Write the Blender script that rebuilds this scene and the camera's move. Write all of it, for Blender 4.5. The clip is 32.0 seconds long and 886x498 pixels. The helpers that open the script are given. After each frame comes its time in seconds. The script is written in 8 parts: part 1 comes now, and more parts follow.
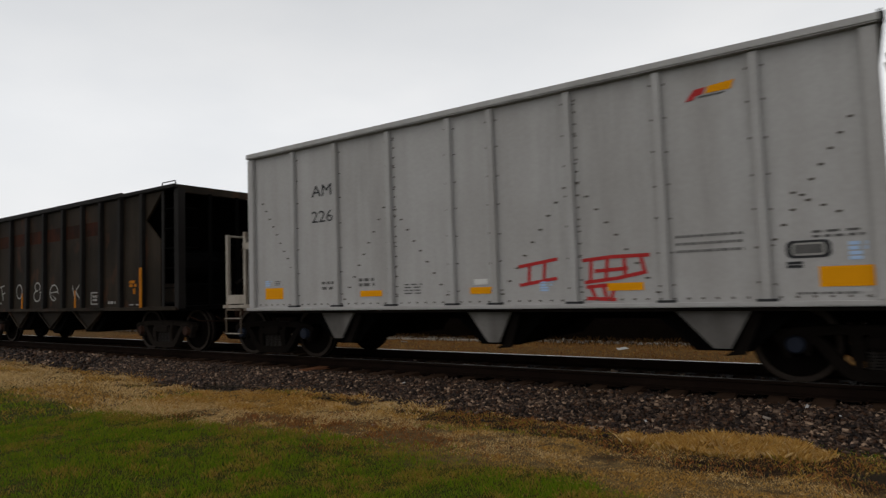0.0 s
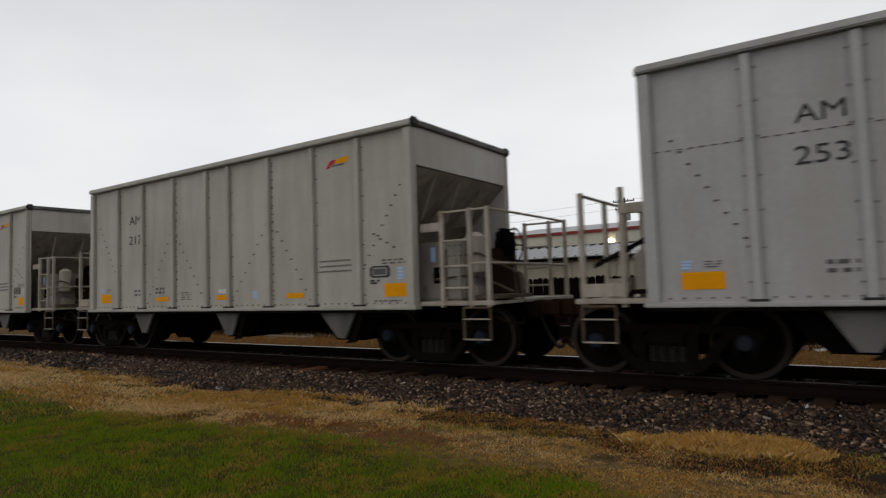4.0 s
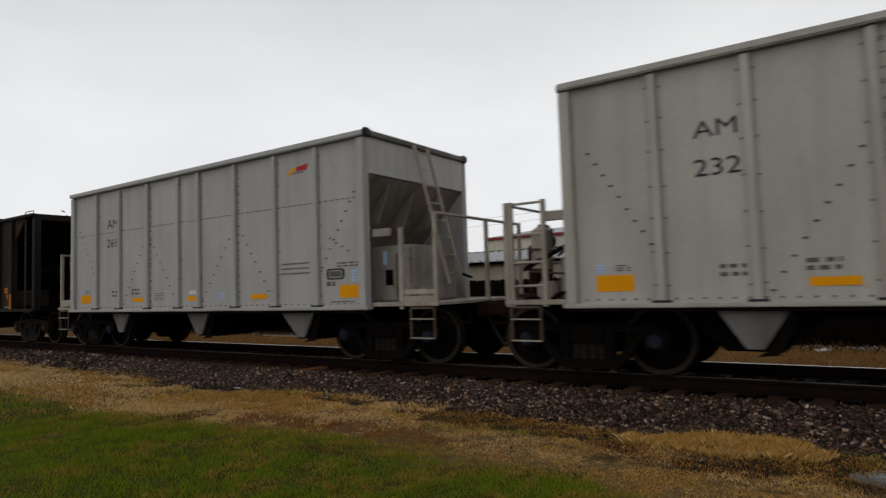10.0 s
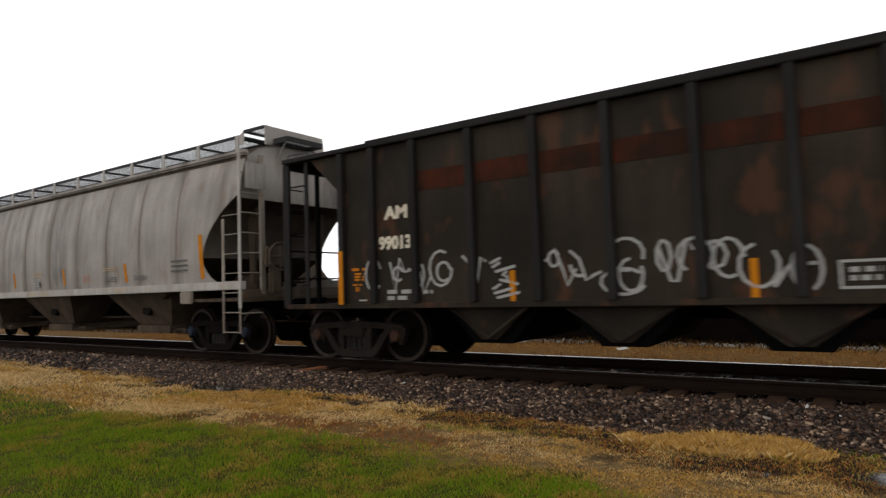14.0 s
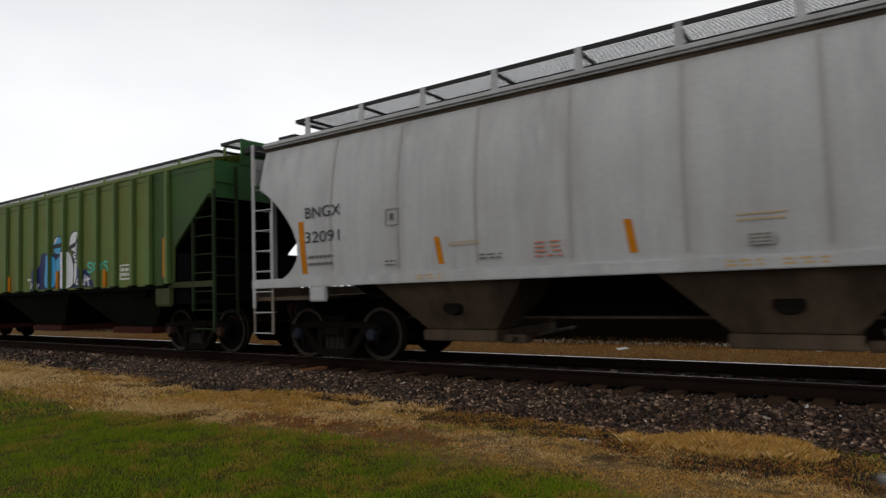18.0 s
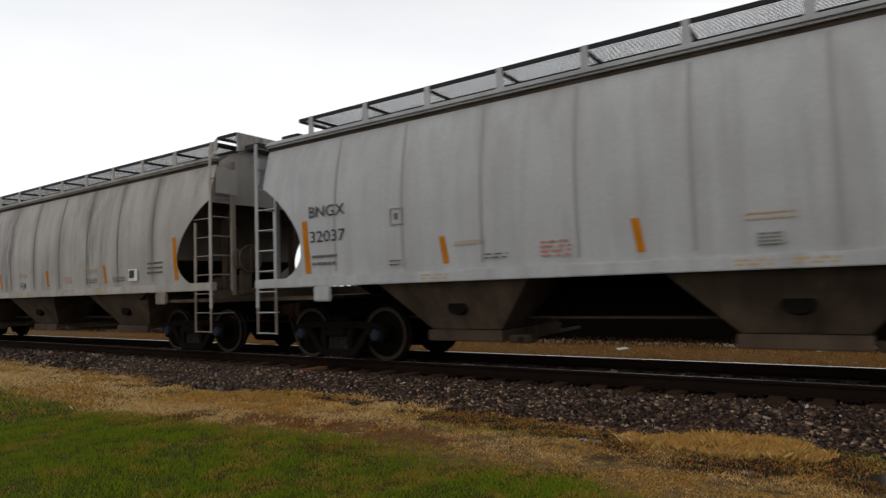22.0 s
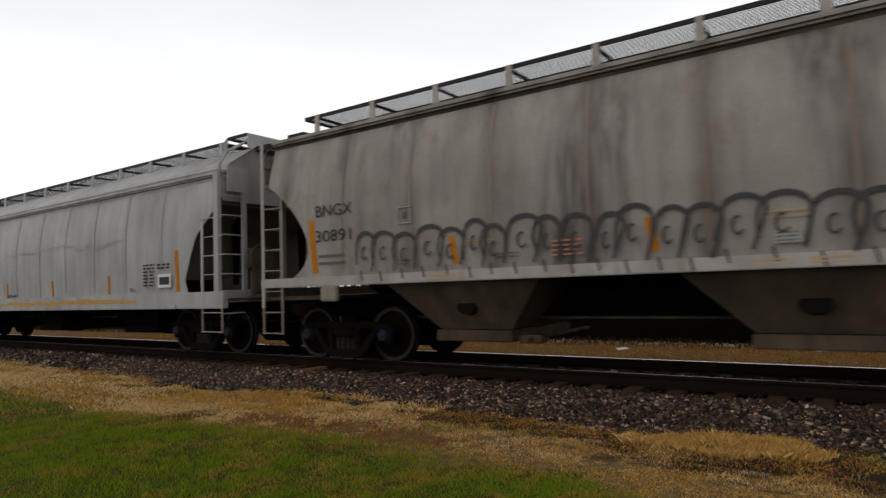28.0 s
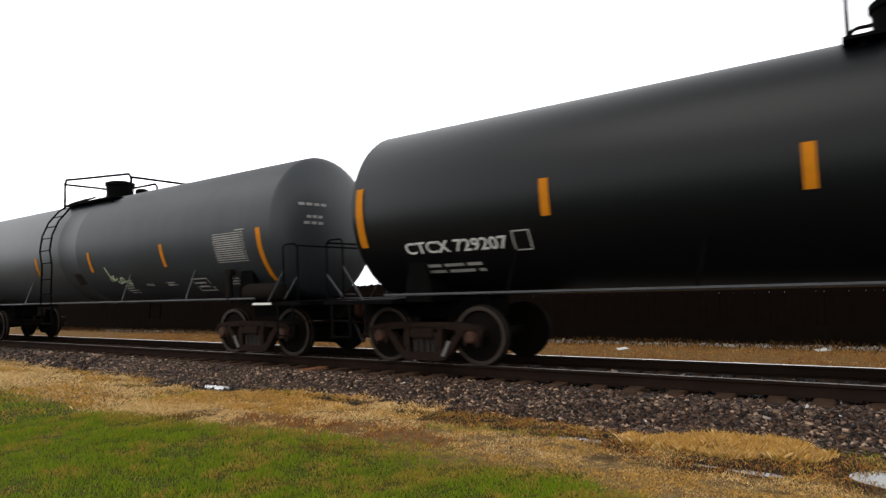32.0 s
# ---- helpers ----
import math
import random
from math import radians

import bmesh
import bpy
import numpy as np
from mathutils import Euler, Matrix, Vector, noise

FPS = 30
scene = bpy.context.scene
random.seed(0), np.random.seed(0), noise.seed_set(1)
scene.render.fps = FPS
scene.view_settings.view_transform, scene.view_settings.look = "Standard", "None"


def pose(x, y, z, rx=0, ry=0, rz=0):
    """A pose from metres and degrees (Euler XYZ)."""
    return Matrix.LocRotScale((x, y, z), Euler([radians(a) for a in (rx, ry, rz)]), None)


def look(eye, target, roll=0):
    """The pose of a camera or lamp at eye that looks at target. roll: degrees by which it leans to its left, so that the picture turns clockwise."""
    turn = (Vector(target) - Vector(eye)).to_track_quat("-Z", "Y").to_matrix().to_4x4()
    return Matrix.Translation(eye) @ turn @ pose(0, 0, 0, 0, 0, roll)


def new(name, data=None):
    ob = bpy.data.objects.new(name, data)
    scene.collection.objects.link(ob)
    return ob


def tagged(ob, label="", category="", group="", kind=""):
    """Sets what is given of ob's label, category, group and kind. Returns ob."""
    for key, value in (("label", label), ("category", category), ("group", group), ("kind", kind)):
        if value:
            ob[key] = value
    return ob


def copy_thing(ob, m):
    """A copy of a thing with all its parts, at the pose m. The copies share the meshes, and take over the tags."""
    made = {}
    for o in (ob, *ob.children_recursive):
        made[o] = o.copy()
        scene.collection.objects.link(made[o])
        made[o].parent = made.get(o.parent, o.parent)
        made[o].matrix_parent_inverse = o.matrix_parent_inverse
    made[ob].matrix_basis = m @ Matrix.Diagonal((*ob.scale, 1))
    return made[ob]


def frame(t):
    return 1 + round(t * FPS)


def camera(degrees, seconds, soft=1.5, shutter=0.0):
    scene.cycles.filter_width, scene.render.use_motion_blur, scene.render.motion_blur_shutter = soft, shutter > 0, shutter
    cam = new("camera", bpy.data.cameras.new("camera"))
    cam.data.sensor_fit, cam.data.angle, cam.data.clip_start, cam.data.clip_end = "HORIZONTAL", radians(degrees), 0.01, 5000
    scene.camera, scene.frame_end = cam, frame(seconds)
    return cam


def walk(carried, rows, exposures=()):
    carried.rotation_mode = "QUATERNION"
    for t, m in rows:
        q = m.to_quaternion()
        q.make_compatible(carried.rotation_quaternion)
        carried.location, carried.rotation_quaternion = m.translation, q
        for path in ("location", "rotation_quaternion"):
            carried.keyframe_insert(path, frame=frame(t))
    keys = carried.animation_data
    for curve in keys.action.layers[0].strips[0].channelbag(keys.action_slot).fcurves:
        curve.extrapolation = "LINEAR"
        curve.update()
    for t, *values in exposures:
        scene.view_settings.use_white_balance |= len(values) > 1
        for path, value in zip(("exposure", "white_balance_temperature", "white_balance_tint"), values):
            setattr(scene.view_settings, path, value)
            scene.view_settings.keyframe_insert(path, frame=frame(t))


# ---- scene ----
cam = camera(71.7, 32.0, soft=1.3, shutter=0.2)
EYE = pose(0.0, -8.938, 1.229, 90 + 3.509, 1.879, 34.25)
walk(cam, [(0.0, EYE), (32.0, EYE)],
     exposures=[(0.0, -0.05), (1.0, -0.05), (2.0, 0.6), (3.0, 0.28), (4.0, -0.05), (9.0, -0.05), (11.5, -0.05), (13.0, 0.75), (16.0, 0.58), (17.0, 0.42), (18.0, 0.2), (19.0, 0.24), (20.0, 0.5), (22.0, 0.3), (24.0, 0.36), (28.0, 0.32), (29.0, 0.35), (30.0, 0.28), (31.0, 0.42), (32.0, 1.3)])

# ---- overcast daylight ----
world = bpy.data.worlds.new("overcast_sky")
scene.world = world
world.use_nodes = True
wn, wl = world.node_tree.nodes, world.node_tree.links
wn.clear()
w_out = wn.new("ShaderNodeOutputWorld")
w_bg = wn.new("ShaderNodeBackground")
w_sky = wn.new("ShaderNodeTexSky")
w_sky.sky_type = 'NISHITA'
w_sky.sun_disc = False
w_sky.sun_elevation, w_sky.sun_rotation = radians(48), radians(200)
w_sky.air_density, w_sky.dust_density = 1.0, 6.0
w_co = wn.new("ShaderNodeTexCoord")
w_map = wn.new("ShaderNodeMapping")
w_map.inputs["Scale"].default_value = (1.0, 1.0, 2.4)
w_noise = wn.new("ShaderNodeTexNoise")
w_noise.inputs["Scale"].default_value = 1.6
w_noise.inputs["Detail"].default_value = 5
w_noise.inputs["Roughness"].default_value = 0.5
w_ramp = wn.new("ShaderNodeValToRGB")
w_ramp.color_ramp.elements[0].position, w_ramp.color_ramp.elements[0].color = 0.3, (0.82, 0.842, 0.873, 1)
w_ramp.color_ramp.elements[1].position, w_ramp.color_ramp.elements[1].color = 0.7, (0.99, 0.992, 0.995, 1)
w_gain = wn.new("ShaderNodeVectorMath")
w_gain.operation = 'SCALE'
w_gain.inputs["Scale"].default_value = 0.1
w_mix = wn.new("ShaderNodeMix")
w_mix.data_type = 'RGBA'
w_mix.inputs["Factor"].default_value = 0.93
wl.new(w_sky.outputs[0], w_gain.inputs[0])
wl.new(w_co.outputs["Generated"], w_map.inputs[0])
wl.new(w_map.outputs[0], w_noise.inputs["Vector"])
wl.new(w_noise.outputs["Fac"], w_ramp.inputs[0])
wl.new(w_gain.outputs[0], w_mix.inputs["A"])
wl.new(w_ramp.outputs[0], w_mix.inputs["B"])
w_sep = wn.new("ShaderNodeSeparateXYZ")
w_up = wn.new("ShaderNodeMapRange")
w_up.inputs["From Min"].default_value, w_up.inputs["From Max"].default_value = 0.25, 0.95
w_up.inputs["To Min"].default_value, w_up.inputs["To Max"].default_value = 1.0, 0.34
w_dim = wn.new("ShaderNodeVectorMath")
w_dim.operation = 'SCALE'
wl.new(w_co.outputs["Generated"], w_sep.inputs[0])
wl.new(w_sep.outputs["Z"], w_up.inputs["Value"])
wl.new(w_mix.outputs["Result"], w_dim.inputs[0])
wl.new(w_up.outputs["Result"], w_dim.inputs["Scale"])
wl.new(w_dim.outputs[0], w_bg.inputs["Color"])
wl.new(w_bg.outputs[0], w_out.inputs[0])
w_bg.inputs["Strength"].default_value = 1.0
sun_data = bpy.data.lights.new("sun", 'SUN')
sun_data.energy, sun_data.angle, sun_data.color = 0.5, radians(40), (1.0, 0.97, 0.93)
sun = new("sun", sun_data)
sun.matrix_world = look((-20, -30, 60), (0, 0, 0))


# ---- materials ----
def nodes_of(name):
    m = bpy.data.materials.new(name)
    m.use_nodes = True
    nt = m.node_tree
    return m, nt.nodes, nt.links, nt.nodes["Principled BSDF"]


def mixed(ns, ls, fac, a, b, mode='MIX'):
    n = ns.new("ShaderNodeMix")
    n.data_type, n.blend_type = 'RGBA', mode
    for sock, v in (("Factor", fac), ("A", a), ("B", b)):
        s = n.inputs[sock] if sock == "Factor" else [i for i in n.inputs if i.name == sock and i.type == 'RGBA'][0]
        if isinstance(v, (int, float)):
            s.default_value = v
        elif isinstance(v, tuple):
            s.default_value = (*v, 1)
        else:
            ls.new(v, s)
    return [o for o in n.outputs if o.type == 'RGBA'][0]


def noise_of(ns, ls, vec, scale, detail=4, stretch=None, lo=0.35, hi=0.65):
    if stretch:
        mp = ns.new("ShaderNodeMapping")
        mp.inputs["Scale"].default_value = stretch
        ls.new(vec, mp.inputs[0])
        vec = mp.outputs[0]
    n = ns.new("ShaderNodeTexNoise")
    n.inputs["Scale"].default_value, n.inputs["Detail"].default_value = scale, detail
    ls.new(vec, n.inputs["Vector"])
    r = ns.new("ShaderNodeMapRange")
    r.inputs["From Min"].default_value, r.inputs["From Max"].default_value = lo, hi
    ls.new(n.outputs["Fac"], r.inputs["Value"])
    return r.outputs["Result"]


def own_space(ns, ls, spread=40.0):
    """Object coordinates, moved by the object's own random number."""
    co, info = ns.new("ShaderNodeTexCoord"), ns.new("ShaderNodeObjectInfo")
    mul, add = ns.new("ShaderNodeMath"), ns.new("ShaderNodeVectorMath")
    mul.operation, add.operation = 'MULTIPLY', 'ADD'
    mul.inputs[1].default_value = spread
    ls.new(info.outputs["Random"], mul.inputs[0])
    ls.new(co.outputs["Object"], add.inputs[0])
    ls.new(mul.outputs[0], add.inputs[1])
    return add.outputs[0], info.outputs["Random"]


def bump_of(ns, ls, bsdf, height, strength, dist=0.01):
    b = ns.new("ShaderNodeBump")
    b.inputs["Strength"].default_value, b.inputs["Distance"].default_value = strength, dist
    ls.new(height, b.inputs["Height"])
    ls.new(b.outputs[0], bsdf.inputs["Normal"])


def scaled(ns, ls, v, k):
    n = ns.new("ShaderNodeMath")
    n.operation = 'MULTIPLY'
    n.inputs[1].default_value = k
    ls.new(v, n.inputs[0])
    return n.outputs[0]


def paint(name, base, dirt, amount=0.35, streak=0.5, rough=0.55, metal=0.0, rust=None, rust_amount=0.0, scale=1.0, spec=0.3, smudge=0.0, seam=0.0):
    """Weathered paint: broad stains, vertical run-off streaks, fine grime."""
    m, ns, ls, bs = nodes_of(name)
    vec = own_space(ns, ls)[0]
    broad = noise_of(ns, ls, vec, 0.9 * scale, 5)
    runs = noise_of(ns, ls, vec, 2.2 * scale, 6, (1.6, 1.6, 0.13), 0.42, 0.72)
    fine = noise_of(ns, ls, vec, 22.0 * scale, 4, None, 0.3, 0.75)
    col = mixed(ns, ls, scaled(ns, ls, broad, amount), base, dirt)
    col = mixed(ns, ls, scaled(ns, ls, runs, streak), col, dirt)
    col = mixed(ns, ls, scaled(ns, ls, fine, 0.14), col, tuple(c * 0.6 for c in dirt))
    if smudge:
        big = noise_of(ns, ls, vec, 1.0, 3, (0.75, 0.75, 0.22), 0.52, 0.70)
        grain = noise_of(ns, ls, vec, 5.0, 5, (2.0, 2.0, 0.25), 0.3, 0.7)
        both = ns.new("ShaderNodeMath")
        both.operation = 'MULTIPLY'
        ls.new(big, both.inputs[0])
        ls.new(grain, both.inputs[1])
        col = mixed(ns, ls, scaled(ns, ls, both.outputs[0], smudge), col, tuple(c * 0.5 for c in dirt))
    if seam:
        co, sx = ns.new("ShaderNodeTexCoord"), ns.new("ShaderNodeSeparateXYZ")
        ls.new(co.outputs["Object"], sx.inputs[0])
        far = ns.new("ShaderNodeMath")
        far.operation = 'PINGPONG'
        shift = ns.new("ShaderNodeMath")
        shift.operation = 'ADD'
        shift.inputs[1].default_value = 6.35 + 14.0
        ls.new(sx.outputs["X"], shift.inputs[0])
        ls.new(shift.outputs[0], far.inputs[0])
        far.inputs[1].default_value = 0.7
        near = ns.new("ShaderNodeMapRange")
        near.inputs["From Min"].default_value, near.inputs["From Max"].default_value = 0.02, 0.24
        near.inputs["To Min"].default_value, near.inputs["To Max"].default_value = 1.0, 0.0
        ls.new(far.outputs[0], near.inputs["Value"])
        wob = noise_of(ns, ls, vec, 1.3, 5, (1.0, 1.0, 0.3), 0.35, 0.75)
        mul = ns.new("ShaderNodeMath")
        mul.operation = 'MULTIPLY'
        ls.new(near.outputs["Result"], mul.inputs[0])
        ls.new(wob, mul.inputs[1])
        col = mixed(ns, ls, scaled(ns, ls, mul.outputs[0], seam), col, (dirt[0] * 0.75, dirt[1] * 0.62, dirt[2] * 0.5))
    if rust:
        spots = noise_of(ns, ls, vec, 3.4 * scale, 7, (1, 1, 0.5), 0.58, 0.68)
        col = mixed(ns, ls, scaled(ns, ls, spots, rust_amount), col, rust)
    ls.new(col, bs.inputs["Base Color"])
    bs.inputs["Roughness"].default_value, bs.inputs["Metallic"].default_value = rough, metal
    bs.inputs["Specular IOR Level"].default_value = spec
    bump_of(ns, ls, bs, fine, 0.12, 0.004)
    return m


def plain(name, base, rough=0.6, metal=0.0, vary=0.25, scale=6.0, spec=0.2):
    m, ns, ls, bs = nodes_of(name)
    vec = own_space(ns, ls)[0]
    n = noise_of(ns, ls, vec, scale, 5)
    f = noise_of(ns, ls, vec, scale * 9, 3)
    col = mixed(ns, ls, scaled(ns, ls, n, vary), base, tuple(c * 0.55 for c in base))
    col = mixed(ns, ls, scaled(ns, ls, f, vary * 0.6), col, tuple(c * 0.7 for c in base))
    ls.new(col, bs.inputs["Base Color"])
    bs.inputs["Roughness"].default_value, bs.inputs["Metallic"].default_value = rough, metal
    bs.inputs["Specular IOR Level"].default_value = spec
    bump_of(ns, ls, bs, f, 0.15, 0.004)
    return m


M_GREY = paint("light_grey_paint", (0.40, 0.390, 0.380), (0.22, 0.20, 0.18), 0.22, 0.3, 0.55, smudge=0.2)
M_WARM = paint("warm_grey_paint", (0.42, 0.398, 0.36), (0.22, 0.195, 0.16), 0.28, 0.36, 0.55, smudge=0.25)
M_GREY_IN = paint("grimy_grey_paint", (0.17, 0.16, 0.15), (0.05, 0.045, 0.04), 0.6, 0.6, 0.8, spec=0.1)
M_CABIN = paint("pale_equipment_paint", (0.31, 0.288, 0.255), (0.11, 0.09, 0.072), 0.45, 0.5, 0.6, 0.0, (0.14, 0.075, 0.04), 0.5, 2.0)
M_DARK = paint("sooty_black_paint", (0.036, 0.0265, 0.018), (0.009, 0.007, 0.0052), 0.75, 0.5, 0.7, 0.0, (0.085, 0.034, 0.017), 0.45, 0.8, 0.07, smudge=0.6)
# Near-black steel; its colour also holds the shade under cars and in recesses.
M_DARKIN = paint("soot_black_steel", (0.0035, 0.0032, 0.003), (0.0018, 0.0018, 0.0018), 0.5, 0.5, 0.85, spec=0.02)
M_DARKRIB = paint("blue_black_rib_paint", (0.020, 0.0178, 0.0165), (0.008, 0.0068, 0.006), 0.6, 0.5, 0.7, spec=0.08)
M_RUSTY = paint("rust_patch_paint", (0.050, 0.0135, 0.0058), (0.015, 0.0085, 0.0058), 0.85, 0.6, 0.8, scale=2.5, spec=0.06)
M_HOP_W = paint("white_hopper_paint", (0.385, 0.385, 0.388), (0.20, 0.19, 0.185), 0.22, 0.38, 0.5, smudge=0.35, seam=0.2)
M_HOP_G = paint("grey_hopper_paint", (0.35, 0.33, 0.305), (0.11, 0.096, 0.083), 0.26, 0.28, 0.55, 0.0, (0.17, 0.10, 0.06), 0.2, smudge=0.85, seam=0.85)
M_HOP_D = paint("dirty_hopper_paint", (0.295, 0.262, 0.232), (0.062, 0.048, 0.039), 0.33, 0.36, 0.6, 0.0, (0.14, 0.076, 0.043), 0.3, smudge=1.0, seam=1.0)
M_HOP_S = paint("silver_hopper_paint", (0.34, 0.333, 0.325), (0.16, 0.148, 0.135), 0.4, 0.45, 0.5, smudge=0.6)
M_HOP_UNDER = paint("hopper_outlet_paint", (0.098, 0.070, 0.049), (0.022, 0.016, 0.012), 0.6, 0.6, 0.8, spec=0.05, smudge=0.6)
M_STIRRUP = paint("rust_stained_step_paint", (0.19, 0.158, 0.13), (0.075, 0.052, 0.038), 0.5, 0.4, 0.7, 0.0, (0.12, 0.06, 0.03), 0.5, 2.0, 0.1)
# Dark tone holds the deep shade on the recessed end slopes.
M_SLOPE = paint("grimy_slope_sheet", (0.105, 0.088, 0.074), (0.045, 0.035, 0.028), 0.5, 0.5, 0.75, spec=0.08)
M_GREEN = paint("faded_green_paint", (0.094, 0.156, 0.037), (0.120, 0.112, 0.028), 0.5, 0.5, 0.6, 0.0, (0.10, 0.062, 0.018), 0.35, 1.0, 0.15, smudge=0.3)
M_GREENE = paint("dark_green_end_paint", (0.034, 0.088, 0.018), (0.03, 0.035, 0.012), 0.5, 0.5, 0.6, spec=0.15, smudge=0.6)
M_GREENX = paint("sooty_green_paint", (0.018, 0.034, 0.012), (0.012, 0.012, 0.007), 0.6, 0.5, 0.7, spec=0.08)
# Near-black green puts the shade beneath the body into the pockets' paint.
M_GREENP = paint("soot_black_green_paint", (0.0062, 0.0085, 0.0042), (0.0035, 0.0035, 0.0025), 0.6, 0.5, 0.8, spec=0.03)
M_GREEND = paint("dirty_olive_paint", (0.050, 0.060, 0.022), (0.022, 0.018, 0.010), 0.6, 0.6, 0.7, spec=0.08)
M_END = paint("rust_stained_grey_paint", (0.40, 0.36, 0.305), (0.12, 0.09, 0.066), 0.34, 0.38, 0.65, 0.0, (0.15, 0.08, 0.042), 0.45, 2.0, 0.12)
M_LADDER = paint("grimy_ladder_paint", (0.27, 0.236, 0.196), (0.09, 0.067, 0.05), 0.4, 0.4, 0.65, 0.0, (0.13, 0.07, 0.037), 0.5, 2.0, 0.12)
M_SILL = paint("warm_grey_sill_paint", (0.36, 0.332, 0.302), (0.15, 0.12, 0.095), 0.35, 0.35, 0.6, 0.0, (0.16, 0.09, 0.05), 0.3, 1.5)
M_PIPE = plain("grey_steel_pipe", (0.045, 0.046, 0.05), 0.6, 0.1, 0.4)
M_RUSTB = paint("bright_rust_paint", (0.115, 0.033, 0.013), (0.04, 0.016, 0.009), 0.5, 0.5, 0.8, scale=2.0, spec=0.08)
M_RTRUCK = plain("rusty_cast_steel", (0.0145, 0.0085, 0.006), 0.85, 0.0, 0.7, spec=0.05)
M_GREENR = paint("light_green_rib_paint", (0.098, 0.160, 0.045), (0.075, 0.09, 0.028), 0.4, 0.4, 0.6, spec=0.15)
M_GREENF = paint("repainted_green", (0.058, 0.108, 0.028), (0.075, 0.078, 0.02), 0.5, 0.5, 0.6, spec=0.15)
M_GREEN2 = paint("deep_green_paint", (0.020, 0.095, 0.025), (0.03, 0.045, 0.018), 0.45, 0.45, 0.6, spec=0.15)
M_TANK_B = paint("black_tank_paint", (0.0018, 0.0022, 0.0029), (0.0028, 0.0031, 0.0037), 0.35, 0.3, 0.38, spec=0.17)
M_TANK_G = paint("dull_black_tank_paint", (0.020, 0.024, 0.029), (0.012, 0.0135, 0.015), 0.5, 0.5, 0.5, spec=0.42, smudge=0.5)
M_STEEL = plain("grimy_running_steel", (0.009, 0.0072, 0.006), 0.85, 0.0, 0.5, spec=0.03)
M_TRUCK = plain("brown_cast_steel", (0.0078, 0.0059, 0.0047), 0.85, 0.0, 0.6, spec=0.03)
M_PTRUCK = plain("dusty_cast_steel", (0.019, 0.0145, 0.0115), 0.85, 0.0, 0.6, spec=0.05)
M_COUPLER = plain("rusty_coupler_steel", (0.024, 0.0115, 0.007), 0.85, 0.0, 0.6, spec=0.05)
M_WHEEL = plain("worn_wheel_steel", (0.005, 0.0038, 0.003), 0.85, 0.0, 0.5, spec=0.03)
M_TREAD = plain("worn_rim_steel", (0.034, 0.0255, 0.020), 0.65, 0.1, 0.5, spec=0.1)
M_SPRING = plain("worn_spring_steel", (0.022, 0.018, 0.015), 0.7, 0.2, 0.4)
M_CAP = plain("blue_bearing_cap", (0.013, 0.018, 0.032), 0.7, 0.0, 0.6)
M_RUSTCAP = plain("rusty_bearing_cap", (0.045, 0.019, 0.011), 0.8, 0.0, 0.4)
M_ORANGE = plain("orange_reflective_sheet", (0.70, 0.285, 0.004), 0.6, 0.0, 0.10, spec=0.05)
M_AMBER = plain("faded_orange_sheet", (0.42, 0.145, 0.006), 0.6, 0.0, 0.3, spec=0.05)
M_INK = plain("black_lettering", (0.025, 0.025, 0.027), 0.6, 0.0, 0.15)
M_FADE = plain("faded_lettering", (0.10, 0.096, 0.092), 0.6, 0.0, 0.4)
M_RIVET = plain("rusty_rivet_heads", (0.088, 0.074, 0.062), 0.8, 0.0, 0.5)
M_RED = plain("red_spray_paint", (0.42, 0.02, 0.02), 0.55, 0.0, 0.3)
M_REDF = plain("faded_red_lettering", (0.42, 0.16, 0.11), 0.6, 0.0, 0.3)
M_TAN = plain("faded_tan_lettering", (0.42, 0.29, 0.14), 0.6, 0.0, 0.3)
M_WORN = plain("flaking_orange_paint", (0.46, 0.26, 0.085), 0.7, 0.0, 0.6, 14.0)
M_WHITE = plain("white_lettering", (0.62, 0.61, 0.58), 0.6, 0.0, 0.3)
M_CREAM = plain("cream_lettering", (0.60, 0.52, 0.40), 0.6, 0.0, 0.4)
M_DIMW = plain("worn_white_lettering", (0.30, 0.29, 0.27), 0.65, 0.0, 0.45)
M_BLUEP = plain("pale_blue_sticker", (0.36, 0.50, 0.72), 0.5, 0.0, 0.15)
M_NAVY = plain("navy_spray_paint", (0.007, 0.012, 0.085), 0.5, 0.0, 0.45)
M_SKYB = plain("sky_blue_spray_paint", (0.05, 0.30, 0.56), 0.5, 0.0, 0.3)
M_TEAL = plain("teal_spray_paint", (0.06, 0.42, 0.32), 0.5, 0.0, 0.2)
M_GLOSSW = plain("white_spray_paint", (0.60, 0.60, 0.62), 0.5, 0.0, 0.2)
M_PLUM = plain("black_spray_paint", (0.045, 0.04, 0.04), 0.5, 0.0, 0.3)
M_GALV = plain("galvanised_grating", (0.25, 0.255, 0.265), 0.6, 0.1, 0.3)
M_FRAME = plain("dark_walkway_frame", (0.022, 0.021, 0.021), 0.7, 0.1, 0.4)
M_BRAKE = paint("rusty_brown_housing", (0.11, 0.085, 0.062), (0.05, 0.033, 0.022), 0.6, 0.5, 0.7, 0.0, (0.10, 0.045, 0.02), 0.5, 2.0, 0.1)
M_RAIL = plain("rusty_rail_web", (0.0145, 0.0088, 0.0064), 0.85, 0.0, 0.7, scale=3.0, spec=0.02)
M_HEAD = plain("polished_rail_head", (0.72, 0.71, 0.69), 0.34, 1.0, 0.08)
# Near rail head: the dark train's reflection is put into its colour.
M_HEADN = plain("dull_rail_head", (0.13, 0.118, 0.11), 0.55, 0.6, 0.3)
